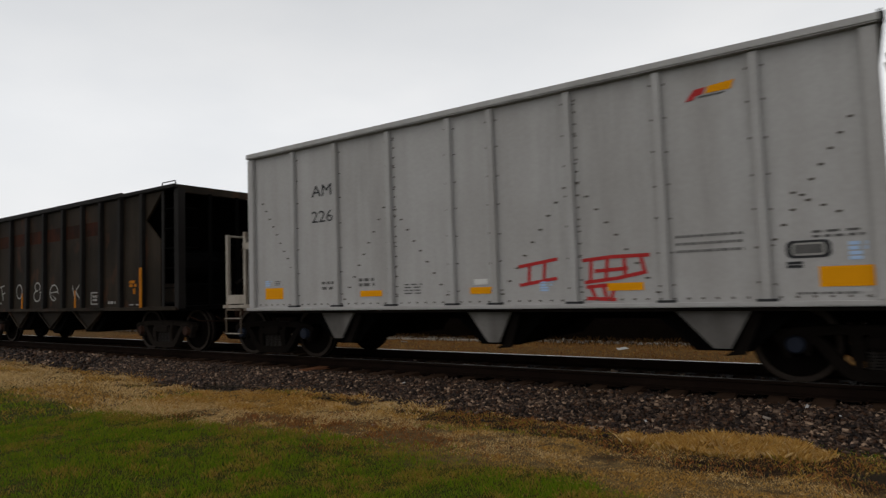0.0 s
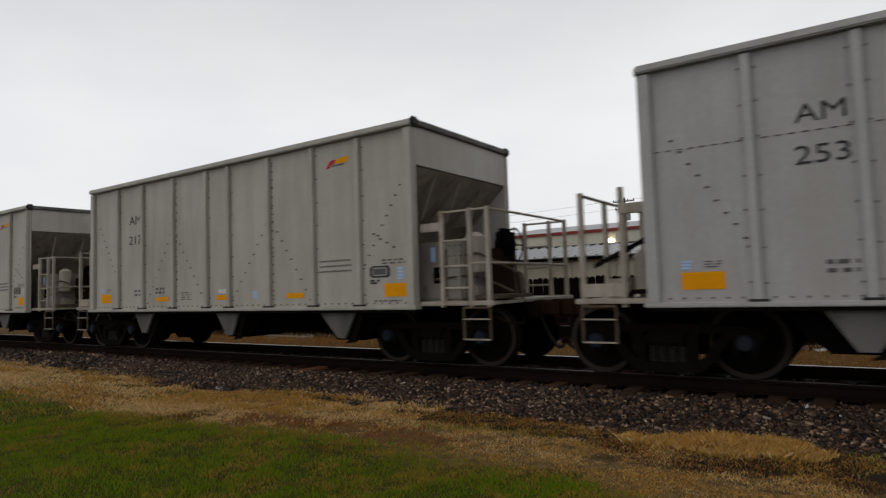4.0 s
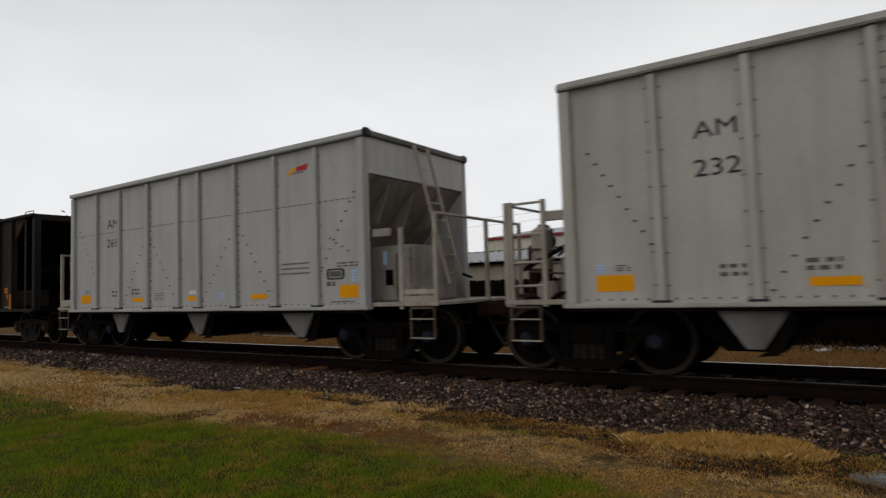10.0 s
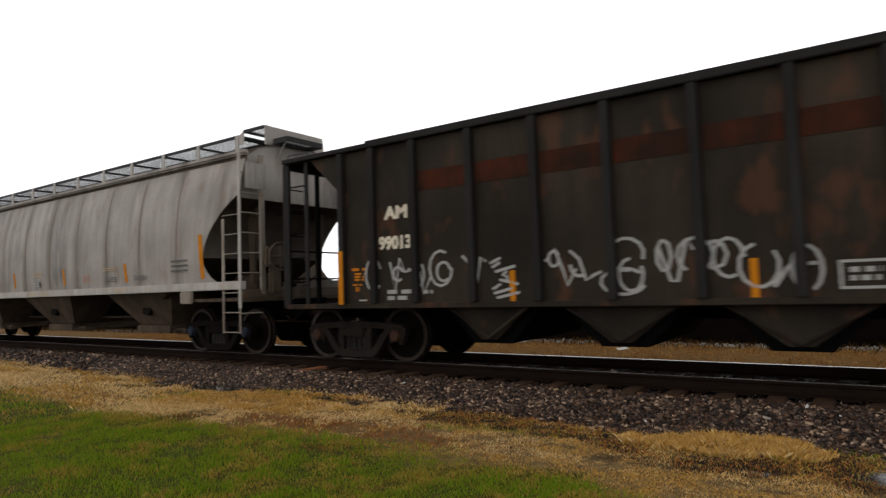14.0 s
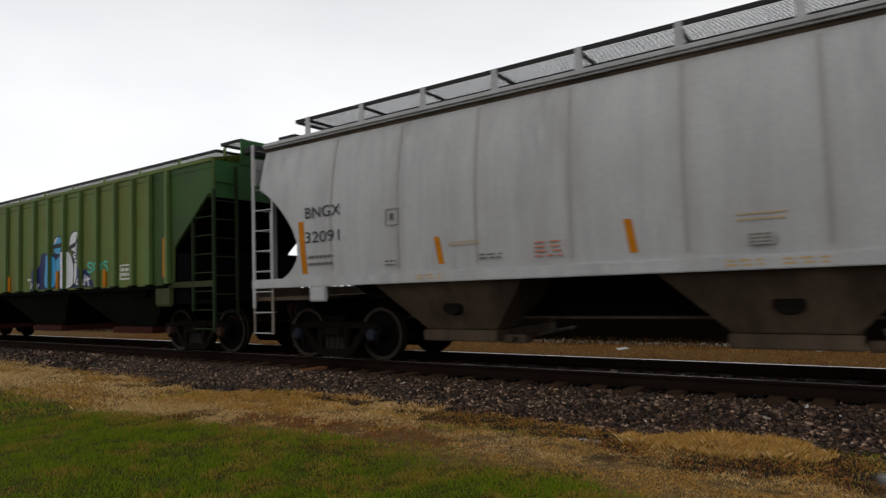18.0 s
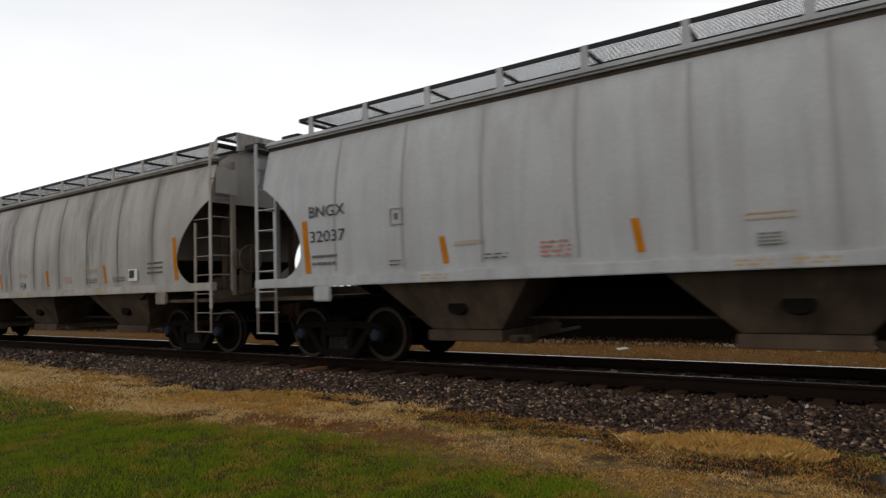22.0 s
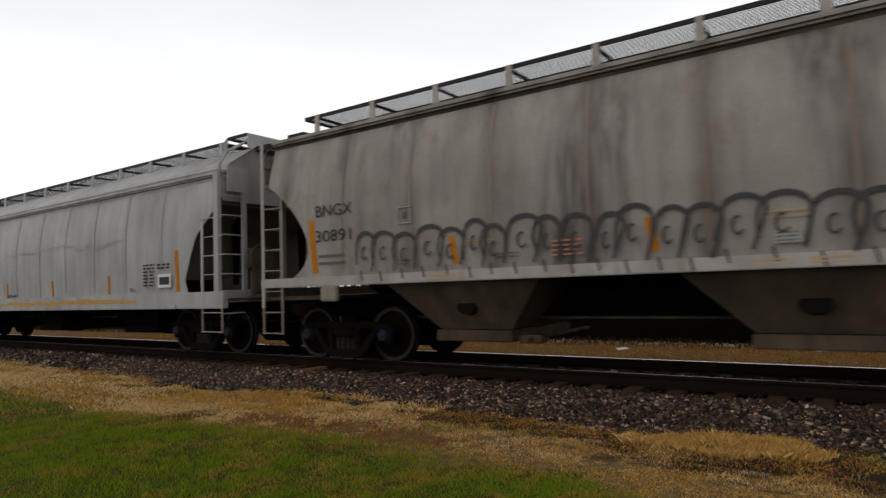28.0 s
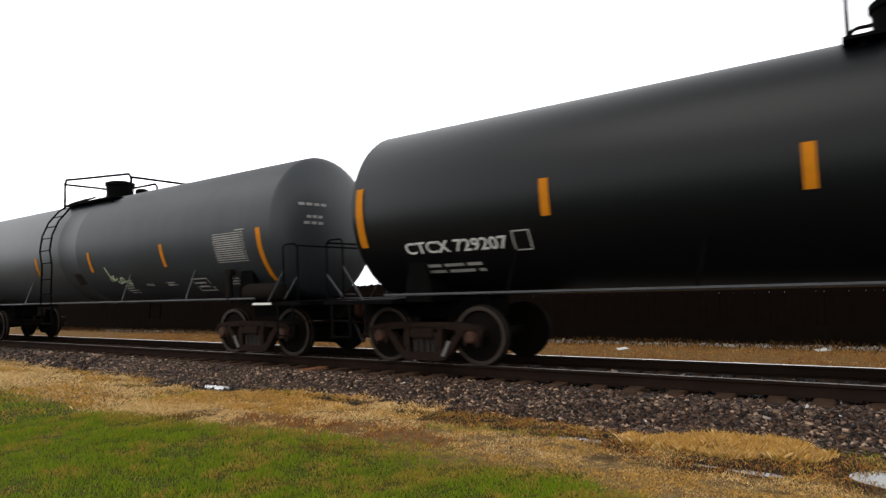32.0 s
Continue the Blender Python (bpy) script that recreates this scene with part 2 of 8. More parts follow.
M_TIE = plain("weathered_brown_tie", (0.058, 0.034, 0.022), 0.95, 0.0, 0.8, spec=0.03)
M_FENCE = plain("dark_stained_fence_board", (0.0068, 0.0044, 0.0034), 0.95, 0.0, 0.6, spec=0.02)
M_KICK = plain("weathered_kick_board", (0.0065, 0.0045, 0.003), 0.95, 0.0, 0.7, scale=3.0, spec=0.02)
M_SHED = paint("cream_metal_siding", (0.44, 0.40, 0.31), (0.30, 0.265, 0.20), 0.3, 0.35, 0.55)
M_ROOFW = paint("white_metal_roofing", (0.45, 0.455, 0.47), (0.28, 0.28, 0.28), 0.35, 0.35, 0.4)
M_HALL = paint("pale_cream_siding", (0.53, 0.50, 0.415), (0.40, 0.37, 0.30), 0.3, 0.3, 0.55)
M_ROOFG = paint("grey_metal_roofing", (0.36, 0.36, 0.365), (0.27, 0.27, 0.27), 0.3, 0.3, 0.5)
M_TRIM = plain("dark_red_trim", (0.20, 0.026, 0.024), 0.5, 0.0, 0.2)
M_POLE = plain("weathered_pole_wood", (0.11, 0.085, 0.065), 0.9, 0.0, 0.5)
M_WIRE = plain("black_wire", (0.02, 0.02, 0.021), 0.6, 0.0, 0.1)
M_LEAF = plain("dark_foliage", (0.045, 0.075, 0.02), 0.7, 0.0, 0.5)
M_BARK = plain("grey_bark", (0.10, 0.08, 0.06), 0.9, 0.0, 0.4)
M_LITTER = plain("white_litter", (0.48, 0.48, 0.46), 0.6, 0.0, 0.2)


def island_mat(name, cols, rough=0.85, spec=0.04, steps=False):
    """Many small pieces in one mesh: every piece takes its own shade."""
    m, ns, ls, bs = nodes_of(name)
    g = ns.new("ShaderNodeNewGeometry")
    r = ns.new("ShaderNodeValToRGB")
    el = r.color_ramp.elements
    if steps:
        r.color_ramp.interpolation = 'CONSTANT'
    while len(el) < len(cols):
        el.new(0.5)
    for i, c in enumerate(cols):
        el[i].position, el[i].color = i / (len(cols) - (0 if steps else 1)), (*c, 1)
    ls.new(g.outputs["Random Per Island"], r.inputs[0])
    ls.new(r.outputs[0], bs.inputs["Base Color"])
    bs.inputs["Roughness"].default_value = rough
    bs.inputs["Specular IOR Level"].default_value = spec
    return m


M_STONE = island_mat("crushed_ballast_stone", [(0.008978, 0.005634, 0.004291), (0.02753, 0.01731, 0.0127), (0.07182, 0.04528, 0.03175), (0.01556, 0.009757, 0.007552), (0.05267, 0.02716, 0.01588), (0.01137, 0.007848, 0.006866), (0.09815, 0.0644, 0.04634), (0.0419, 0.01932, 0.01047), (0.01975, 0.01338, 0.01116), (0.06224, 0.04125, 0.0309), (0.02454, 0.0144, 0.009779), (0.1377, 0.09157, 0.0635), (0.03591, 0.02465, 0.02077), (0.01377, 0.008351, 0.005836), (0.09815, 0.05332, 0.0309), (0.2813, 0.1912, 0.1305)], 0.5, 0.14, True)
M_GRAVEL = island_mat("pale_gravel", [(0.22, 0.205, 0.18), (0.33, 0.315, 0.285), (0.15, 0.125, 0.10), (0.42, 0.41, 0.38)], 0.7, 0.15)
M_WEED = island_mat("dead_brown_weed", [(0.05, 0.026, 0.010), (0.08, 0.042, 0.016), (0.03, 0.017, 0.008)], 0.9, 0.0)
M_BLADE = island_mat("green_grass_blade", [(0.08171, 0.1517, 0.00621), (0.1236, 0.217, 0.009315), (0.1938, 0.2362, 0.01449), (0.09638, 0.1786, 0.007245), (0.2368, 0.2064, 0.02277), (0.1383, 0.2458, 0.01138)], 0.8, 0.0)
M_OLIVE = island_mat("yellowing_grass_blade", [(0.2489, 0.1777, 0.0216), (0.3534, 0.2362, 0.0468), (0.1805, 0.186, 0.0153), (0.3021, 0.1651, 0.036), (0.4161, 0.2905, 0.0738)], 0.8, 0.0)
M_STRAW = island_mat("pale_straw_blade", [(0.5513, 0.3606, 0.1451), (0.6818, 0.481, 0.2292), (0.4507, 0.2727, 0.09888), (0.619, 0.4203, 0.1829), (0.7157, 0.5389, 0.2826), (0.3985, 0.2223, 0.07416)], 0.85, 0.0)
M_OCHRE = island_mat("ochre_dry_blade", [(0.4031, 0.2149, 0.05056), (0.5283, 0.2997, 0.07899), (0.2935, 0.1471, 0.03081), (0.452, 0.2565, 0.06082), (0.587, 0.3582, 0.109), (0.2231, 0.1074, 0.02369)], 0.85, 0.0)
M_STRAWR = island_mat("brown_dry_blade", [(0.215, 0.080, 0.026), (0.31, 0.124, 0.040), (0.13, 0.050, 0.015), (0.34, 0.172, 0.060)], 0.9, 0.0)
M_VERGE = island_mat("tan_verge_blade", [(0.33, 0.165, 0.048), (0.44, 0.245, 0.078), (0.24, 0.108, 0.032), (0.50, 0.315, 0.125)], 0.9, 0.0)


def ground_mat():
    m, ns, ls, bs = nodes_of("soil_and_thatch")
    g = ns.new("ShaderNodeNewGeometry")
    sep = ns.new("ShaderNodeSeparateXYZ")
    ls.new(g.outputs["Position"], sep.inputs[0])
    n1 = noise_of(ns, ls, g.outputs["Position"], 0.8, 6)
    n2 = noise_of(ns, ls, g.outputs["Position"], 9.0, 5)
    n3 = noise_of(ns, ls, g.outputs["Position"], 60.0, 3)
    edge = ns.new("ShaderNodeMath")
    edge.operation = 'MULTIPLY_ADD'
    edge.inputs[1].default_value = 0.8
    ls.new(n1, edge.inputs[0])
    ls.new(sep.outputs["Y"], edge.inputs[2])

    def band(lo, hi):
        r = ns.new("ShaderNodeMapRange")
        r.inputs["From Min"].default_value, r.inputs["From Max"].default_value = lo, hi
        ls.new(edge.outputs[0], r.inputs["Value"])
        return r.outputs["Result"]
    lawn = mixed(ns, ls, n2, (0.024, 0.034, 0.003), (0.056, 0.046, 0.008))
    straw = mixed(ns, ls, n2, (0.17, 0.115, 0.050), (0.080, 0.048, 0.020))
    rock = mixed(ns, ls, n3, (0.008, 0.0065, 0.006), (0.026, 0.020, 0.018))
    verge = mixed(ns, ls, n2, (0.17, 0.095, 0.028), (0.10, 0.048, 0.014))
    c = mixed(ns, ls, band(-4.0, -3.7), lawn, straw)
    c = mixed(ns, ls, band(-2.4, -2.1), c, rock)
    c = mixed(ns, ls, band(2.6, 3.0), c, verge)
    c = mixed(ns, ls, band(14.0, 18.0), c, lawn)
    at = ns.new("ShaderNodeAttribute")
    at.attribute_name = "bare_soil"
    earth = mixed(ns, ls, n2, (0.062, 0.034, 0.016), (0.022, 0.012, 0.007))
    earth = mixed(ns, ls, n3, earth, (0.010, 0.006, 0.004))
    c = mixed(ns, ls, at.outputs["Fac"], c, earth)
    ls.new(c, bs.inputs["Base Color"])
    bs.inputs["Roughness"].default_value = 0.95
    bs.inputs["Specular IOR Level"].default_value = 0.1
    bump_of(ns, ls, bs, n3, 0.5, 0.02)
    return m


M_GROUND = ground_mat()


def water_mat():
    m, ns, ls, bs = nodes_of("muddy_puddle_water")
    g = ns.new("ShaderNodeNewGeometry")
    n = noise_of(ns, ls, g.outputs["Position"], 26.0, 3)
    bs.inputs["Base Color"].default_value = (0.035, 0.028, 0.02, 1)
    bs.inputs["Roughness"].default_value = 0.11
    bs.inputs["IOR"].default_value = 1.33
    bump_of(ns, ls, bs, n, 0.018, 0.010)
    return m


M_WATER = water_mat()


# ---- mesh helpers ----
def box(bm, x0, x1, y0, y1, z0, z1, bevel=0.0):
    v = [bm.verts.new((x, y, z)) for x in (x0, x1) for y in (y0, y1) for z in (z0, z1)]
    f = [bm.faces.new([v[i] for i in q]) for q in ((0, 1, 3, 2), (4, 6, 7, 5), (0, 4, 5, 1), (2, 3, 7, 6), (0, 2, 6, 4), (1, 5, 7, 3))]
    if bevel:
        es = list({e for q in f for e in q.edges})
        bmesh.ops.bevel(bm, geom=es, offset=bevel, segments=2, affect='EDGES', clamp_overlap=True)
    return bm


def prism(bm, pts, y0, y1):
    """A plate with the outline pts (x, z) between y0 and y1."""
    a = [bm.verts.new((x, y0, z)) for x, z in pts]
    b = [bm.verts.new((x, y1, z)) for x, z in pts]
    n = len(pts)
    bm.faces.new(a)
    bm.faces.new(b[::-1])
    for i in range(n):
        bm.faces.new((a[i], b[i], b[(i + 1) % n], a[(i + 1) % n]))
    return bm


def slab(bm, p, q, r, s, t):
    """A plate of thickness t on four corner points."""
    p, q, r, s = (Vector(i) for i in (p, q, r, s))
    n = (q - p).cross(s - p).normalized() * t
    a = [bm.verts.new(i) for i in (p, q, r, s)]
    b = [bm.verts.new(i - n) for i in (p, q, r, s)]
    bm.faces.new(a)
    bm.faces.new(b[::-1])
    for i in range(4):
        bm.faces.new((a[i], b[i], b[(i + 1) % 4], a[(i + 1) % 4]))
    return bm


def rod(bm, p, q, r, n=8, r2=None):
    p, q = Vector(p), Vector(q)
    d = q - p
    rot = d.to_track_quat('Z', 'Y').to_matrix().to_4x4()
    bmesh.ops.create_cone(bm, cap_ends=True, segments=n, radius1=r, radius2=r if r2 is None else r2, depth=d.length,
                          matrix=Matrix.Translation((p + q) / 2) @ rot)
    return bm


def pipe(bm, pts, r, n=7):
    for p, q in zip(pts, pts[1:]):
        rod(bm, p, q, r, n)
    return bm


def lathe(bm, prof, n=24, axis='y', cx=0.0, cz=0.0, caps=True):
    """Turns the outline prof (along, radius) round an axis through (cx, cz)."""
    rings = []
    for a, r in prof:
        ring = []
        for i in range(n):
            th = 2 * math.pi * i / n
            c, s = r * math.cos(th), r * math.sin(th)
            ring.append(bm.verts.new((cx + c, a, cz + s) if axis == 'y' else (a, cx + c, cz + s)))
        rings.append(ring)
    for a, b in zip(rings, rings[1:]):
        for i in range(n):
            bm.faces.new((a[i], a[(i + 1) % n], b[(i + 1) % n], b[i]))
    if caps:
        bm.faces.new(rings[0])
        bm.faces.new(rings[-1][::-1])
    return bm


def mesh_of(name, bm, mat, smooth=False):
    bmesh.ops.recalc_face_normals(bm, faces=bm.faces[:])
    me = bpy.data.meshes.new(name)
    bm.to_mesh(me)
    bm.free()
    me.materials.append(mat)
    if smooth:
        me.shade_smooth()
        me.set_sharp_from_angle(angle=radians(35))
    return me


def put(name, me, parent=None, m=None, label=""):
    ob = new(name, me)
    if parent:
        ob.parent = parent
    if m is not None:
        ob.matrix_basis = m
    return tagged(ob, label)


def part(name, bm, mat, parent, label="", smooth=False):
    return put(name, mesh_of(name, bm, mat, smooth), parent, None, label)


def B():
    return bmesh.new()


def rung_row(name, p, q, zs, r, mat, car):
    """Alike rungs from p to q at the heights zs, each an object on one mesh."""
    me = mesh_of(name, rod(B(), (*p, 0), (*q, 0), r, 6), mat)
    for z in zs:
        put(name, me, car, pose(0, 0, z))


def wheel_ring(bm, x, y, z, r, t):
    """A hand wheel: a round rim with four spokes."""
    n = 20
    rings = []
    for i in range(n):
        th = 2 * math.pi * i / n
        rings.append([bm.verts.new((x + t * math.cos(k * math.pi / 3), y + (r + t * math.sin(k * math.pi / 3)) * math.cos(th), z + (r + t * math.sin(k * math.pi / 3)) * math.sin(th))) for k in range(6)])
    for i in range(n):
        for k in range(6):
            bm.faces.new((rings[i][k], rings[i][(k + 1) % 6], rings[(i + 1) % n][(k + 1) % 6], rings[(i + 1) % n][k]))
    rod(bm, (x, y - r, z), (x, y + r, z), t * 0.8, 5)
    rod(bm, (x, y, z - r), (x, y, z + r), t * 0.8, 5)
    return bm


def raw_mesh(name, verts, faces, mat):
    """A large mesh from arrays: verts (n, 3), faces (m, k)."""
    me = bpy.data.meshes.new(name)
    nv, nf, k = len(verts), len(faces), faces.shape[1]
    me.vertices.add(nv)
    me.vertices.foreach_set("co", np.asarray(verts, np.float32).ravel())
    me.loops.add(nf * k)
    me.loops.foreach_set("vertex_index", np.asarray(faces, np.int32).ravel())
    me.polygons.add(nf)
    me.polygons.foreach_set("loop_start", np.arange(0, nf * k, k, dtype=np.int32))
    me.update(calc_edges=True)
    me.materials.append(mat)
    return me


_letters = {}


def text_mesh(words, height, mat, bold=0.0):
    key = (words, height, mat.name, bold)
    if key not in _letters:
        cu = bpy.data.curves.new("lettering", 'FONT')
        cu.body, cu.size, cu.align_x, cu.align_y = words, height / 0.7, 'CENTER', 'CENTER'
        cu.extrude, cu.offset, cu.resolution_u = 0.001, bold, 3
        ob = bpy.data.objects.new("lettering", cu)
        scene.collection.objects.link(ob)
        bpy.context.view_layer.update()
        me = bpy.data.meshes.new_from_object(ob.evaluated_get(bpy.context.evaluated_depsgraph_get()))
        bpy.data.objects.remove(ob)
        me.materials.clear()
        me.materials.append(mat)
        _letters[key] = me
    return _letters[key]


def letter(words, x, y, z, height, mat, parent, bold=0.0, wide=1.0, tilt=90.0, width=None):
    """Lettering on the near side of a car, centred at x, z."""
    me = text_mesh(words, height, mat, bold)
    if width:
        xs = [v.co.x for v in me.vertices]
        wide = width / (max(xs) - min(xs))
    ob = put("lettering", me, parent, Matrix.LocRotScale((x, y, z), Euler((radians(tilt), 0, 0)), (wide, 1, 1)))
    return ob


def bars(bm, x0, x1, z0, z1, y, rows, seed=0, gap=0.45, chunks=4):
    """Writing too small to read: rows of short bars."""
    rr = random.Random(seed)
    h = (z1 - z0) / rows
    for i in range(rows):
        x = x0
        while x < x1 - 0.01:
            w = min(x1 - x, (x1 - x0) / chunks * rr.uniform(0.5, 1.2))
            box(bm, x, x + w * 0.66, y - 0.002, y + 0.004, z0 + h * (i + gap / 2), z0 + h * (i + 1 - gap / 2))
            x += w


def block(car, x0, x1, z0, z1, y, rows, mat, seed=0, gap=0.45, chunks=4, label="small worn lettering"):
    bm = B()
    bars(bm, x0, x1, z0, z1, y, rows, seed, gap, chunks)
    return tagged(part("small_lettering", bm, mat, car, label), kind="stuff")


def rim(car, x0, x1, z0, z1, y, w, mat, label="stencilled frame"):
    bm = B()
    for a, b, c, d in ((x0, x1, z1 - w, z1), (x0, x1, z0, z0 + w), (x0, x0 + w, z0 + w, z1 - w), (x1 - w, x1, z0 + w, z1 - w)):
        box(bm, a, b, y - 0.006, y + 0.006, c, d)
    return part("stencil_frame", bm, mat, car, label)


def stroke(bm, pts, y, w=0.03, ydepth=None):
    """A sprayed line through the points (x, z), as a thin flat band; y may follow the wall."""
    yy = (lambda z: y) if ydepth is None else ydepth
    last = None
    for i, (x, z) in enumerate(pts):
        a, b = pts[max(i - 1, 0)], pts[min(i + 1, len(pts) - 1)]
        d = Vector((b[0] - a[0], b[1] - a[1]))
        d = d.normalized() if d.length else Vector((1, 0))
        nx, nz = -d.y * w / 2, d.x * w / 2
        cur = [bm.verts.new((x + nx, yy(z + nz), z + nz)), bm.verts.new((x - nx, yy(z - nz), z - nz))]
        if last:
            bm.faces.new((last[0], last[1], cur[1], cur[0]))
        last = cur
    return bm


def arc(cx, cz, rx, rz, a0, a1, n=10):
    return [(cx + rx * math.cos(radians(a0 + (a1 - a0) * i / n)), cz + rz * math.sin(radians(a0 + (a1 - a0) * i / n))) for i in range(n + 1)]


# ---- running gear, shared by all cars ----
WHEEL_R = 0.457


def make_gear():
    g = {}
    bm = B()
    rod(bm, (0, -1.02, 0), (0, 1.02, 0), 0.075, 12)
    g["axle"] = mesh_of("wheelset", bm, M_WHEEL, True)
    bm = B()
    lathe(bm, [(-0.07, 0.10), (-0.07, 0.15), (-0.035, 0.17), (-0.02, 0.36), (-0.06, 0.385), (-0.068, 0.452), (0.03, 0.457), (0.05, 0.485), (0.072, 0.48), (0.072, 0.39), (0.03, 0.36), (0.03, 0.17), (0.07, 0.15), (0.07, 0.10)], 40)
    g["wheel"] = mesh_of("wheel", bm, M_WHEEL, True)
    bm = B()
    lathe(bm, [(-0.012, 0.455), (-0.012, 0.4585), (0.028, 0.4585), (0.028, 0.455)], 40, caps=False)
    lathe(bm, [(-0.0610, 0.388), (-0.0655, 0.392), (-0.0720, 0.446), (-0.0690, 0.452)], 40, caps=False)
    g["tread"] = mesh_of("tread", bm, M_TREAD, True)
    bm = B()
    lathe(bm, [(-0.10, 0.05), (-0.095, 0.085), (-0.05, 0.105), (0.0, 0.11), (0.03, 0.11)], 16)
    for i in range(3):
        a = 2 * math.pi * i / 3
        rod(bm, (0.06 * math.cos(a), -0.112, 0.06 * math.sin(a)), (0.06 * math.cos(a), -0.09, 0.06 * math.sin(a)), 0.016, 6)
    g["cap"] = mesh_of("bearing_cap", bm, M_CAP, True)
    g["cap_rust"] = g["cap"].copy()
    g["cap_rust"].materials[0] = M_RUSTCAP
    # cast side frame with two window openings, built from bars
    bm = B()
    y0, y1 = -0.075, 0.075
    prism(bm, [(-1.08, 0.47), (-1.10, 0.56), (-1.02, 0.63), (-0.80, 0.655), (-0.46, 0.675), (0.46, 0.675), (0.80, 0.655), (1.02, 0.63), (1.10, 0.56), (1.08, 0.47), (0.98, 0.53), (0.80, 0.55), (0.42, 0.575), (-0.42, 0.575), (-0.80, 0.55), (-0.98, 0.53)], y0, y1)
    for s in (-1, 1):
        prism(bm, [(s * 0.80, 0.56), (s * 0.66, 0.555), (s * 0.56, 0.46), (s * 0.44, 0.30), (s * 0.34, 0.21), (s * 0.30, 0.12), (s * 0.42, 0.11), (s * 0.55, 0.24), (s * 0.66, 0.40)], y0, y1)
        prism(bm, [(s * 0.37, 0.58), (s * 0.27, 0.58), (s * 0.265, 0.20), (s * 0.35, 0.20)], y0, y1)
        prism(bm, [(s * 1.07, 0.52), (s * 1.00, 0.31), (s * 0.93, 0.31), (s * 0.96, 0.54)], y0 + 0.02, y1 - 0.02)
        prism(bm, [(s * 0.84, 0.55), (s * 0.80, 0.33), (s * 0.75, 0.33), (s * 0.72, 0.55)], y0 + 0.02, y1 - 0.02)
        box(bm, s * 0.89 - 0.15, s * 0.89 + 0.15, y0 - 0.02, y1 + 0.02, 0.545, 0.62, 0.02)
        box(bm, s * 0.31 - 0.06, s * 0.31 + 0.06, y0 - 0.018, y0, 0.30, 0.52)
    prism(bm, [(-0.44, 0.13), (-0.36, 0.205), (0.36, 0.205), (0.44, 0.13), (0.34, 0.085), (-0.34, 0.085)], y0, y1)
    box(bm, -0.42, 0.42, y0 - 0.02, y0, 0.605, 0.65)
    box(bm, -0.24, 0.24, y0 + 0.01, y1 - 0.01, 0.425, 0.50)
    g["side"] = mesh_of("side_frame", bm, M_TRUCK)
    bm = B()
    for k in range(4):
        cx = -0.18 + 0.12 * k
        for j in range(6):
            rod(bm, (cx, 0, 0.21 + 0.033 * j), (cx, 0, 0.229 + 0.033 * j), 0.0625, 8)
            rod(bm, (cx, 0, 0.2285 + 0.033 * j), (cx, 0, 0.244 + 0.033 * j), 0.034, 6)
    box(bm, -0.26, 0.26, 0.064, 0.072, 0.20, 0.44)
    g["spring"] = mesh_of("spring_nest", bm, M_SPRING)
    bm = B()
    box(bm, -0.24, 0.24, -1.12, 1.12, 0.42, 0.58, 0.03)
    rod(bm, (0, 0, 0.58), (0, 0, 0.72), 0.2, 14)
    g["bolster"] = mesh_of("truck", bm, M_TRUCK)
    bm = B()
    prism(bm, [(0.36, 0.17), (0.48, 0.40), (0.53, 0.38), (0.41, 0.15)], -0.10, -0.076)
    g["shoe"] = mesh_of("brake_lever", bm, plain("bare_brake_lever", (0.12, 0.115, 0.11), 0.7, 0.2, 0.5))
    bm = B()
    box(bm, -0.35, 0.28, -0.10, 0.10, -0.10, 0.10, 0.02)
    box(bm, 0.20, 0.46, -0.13, 0.13, -0.14, 0.14, 0.05)
    box(bm, -0.10, 0.06, -0.17, 0.17, -0.13, 0.13, 0.02)
    g["coupler"] = mesh_of("coupler", bm, M_COUPLER)
    bm = B()
    pipe(bm, [(0.0, 0.18, -0.02), (0.08, 0.2, -0.22), (0.20, 0.17, -0.40), (0.34, 0.10, -0.52), (0.44, 0.04, -0.50), (0.50, 0.0, -0.40)], 0.026)
    bm2 = box(B(), 0.44, 0.56, -0.04, 0.06, -0.44, -0.36, 0.01)
    g["glad"] = mesh_of("hose_coupling", bm2, M_COUPLER)
    bm2 = pipe(B(), [(-0.02, -0.3, 0.02), (0.10, -0.6, -0.10), (0.14, -1.15, -0.06), (0.06, -1.35, 0.05)], 0.014)
    g["lever"] = mesh_of("uncoupling_lever", bm2, M_COUPLER)
    g["hose"] = mesh_of("air_hose", bm, plain("rubber_hose", (0.015, 0.015, 0.016), 0.7))
    return g


GEAR = make_gear()
for k in ("side", "bolster"):
    for tone, m in (("rusty_", M_RTRUCK), ("dusty_", M_PTRUCK)):
        GEAR[tone + k] = GEAR[k].copy()
        GEAR[tone + k].materials[0] = m
CARS = []


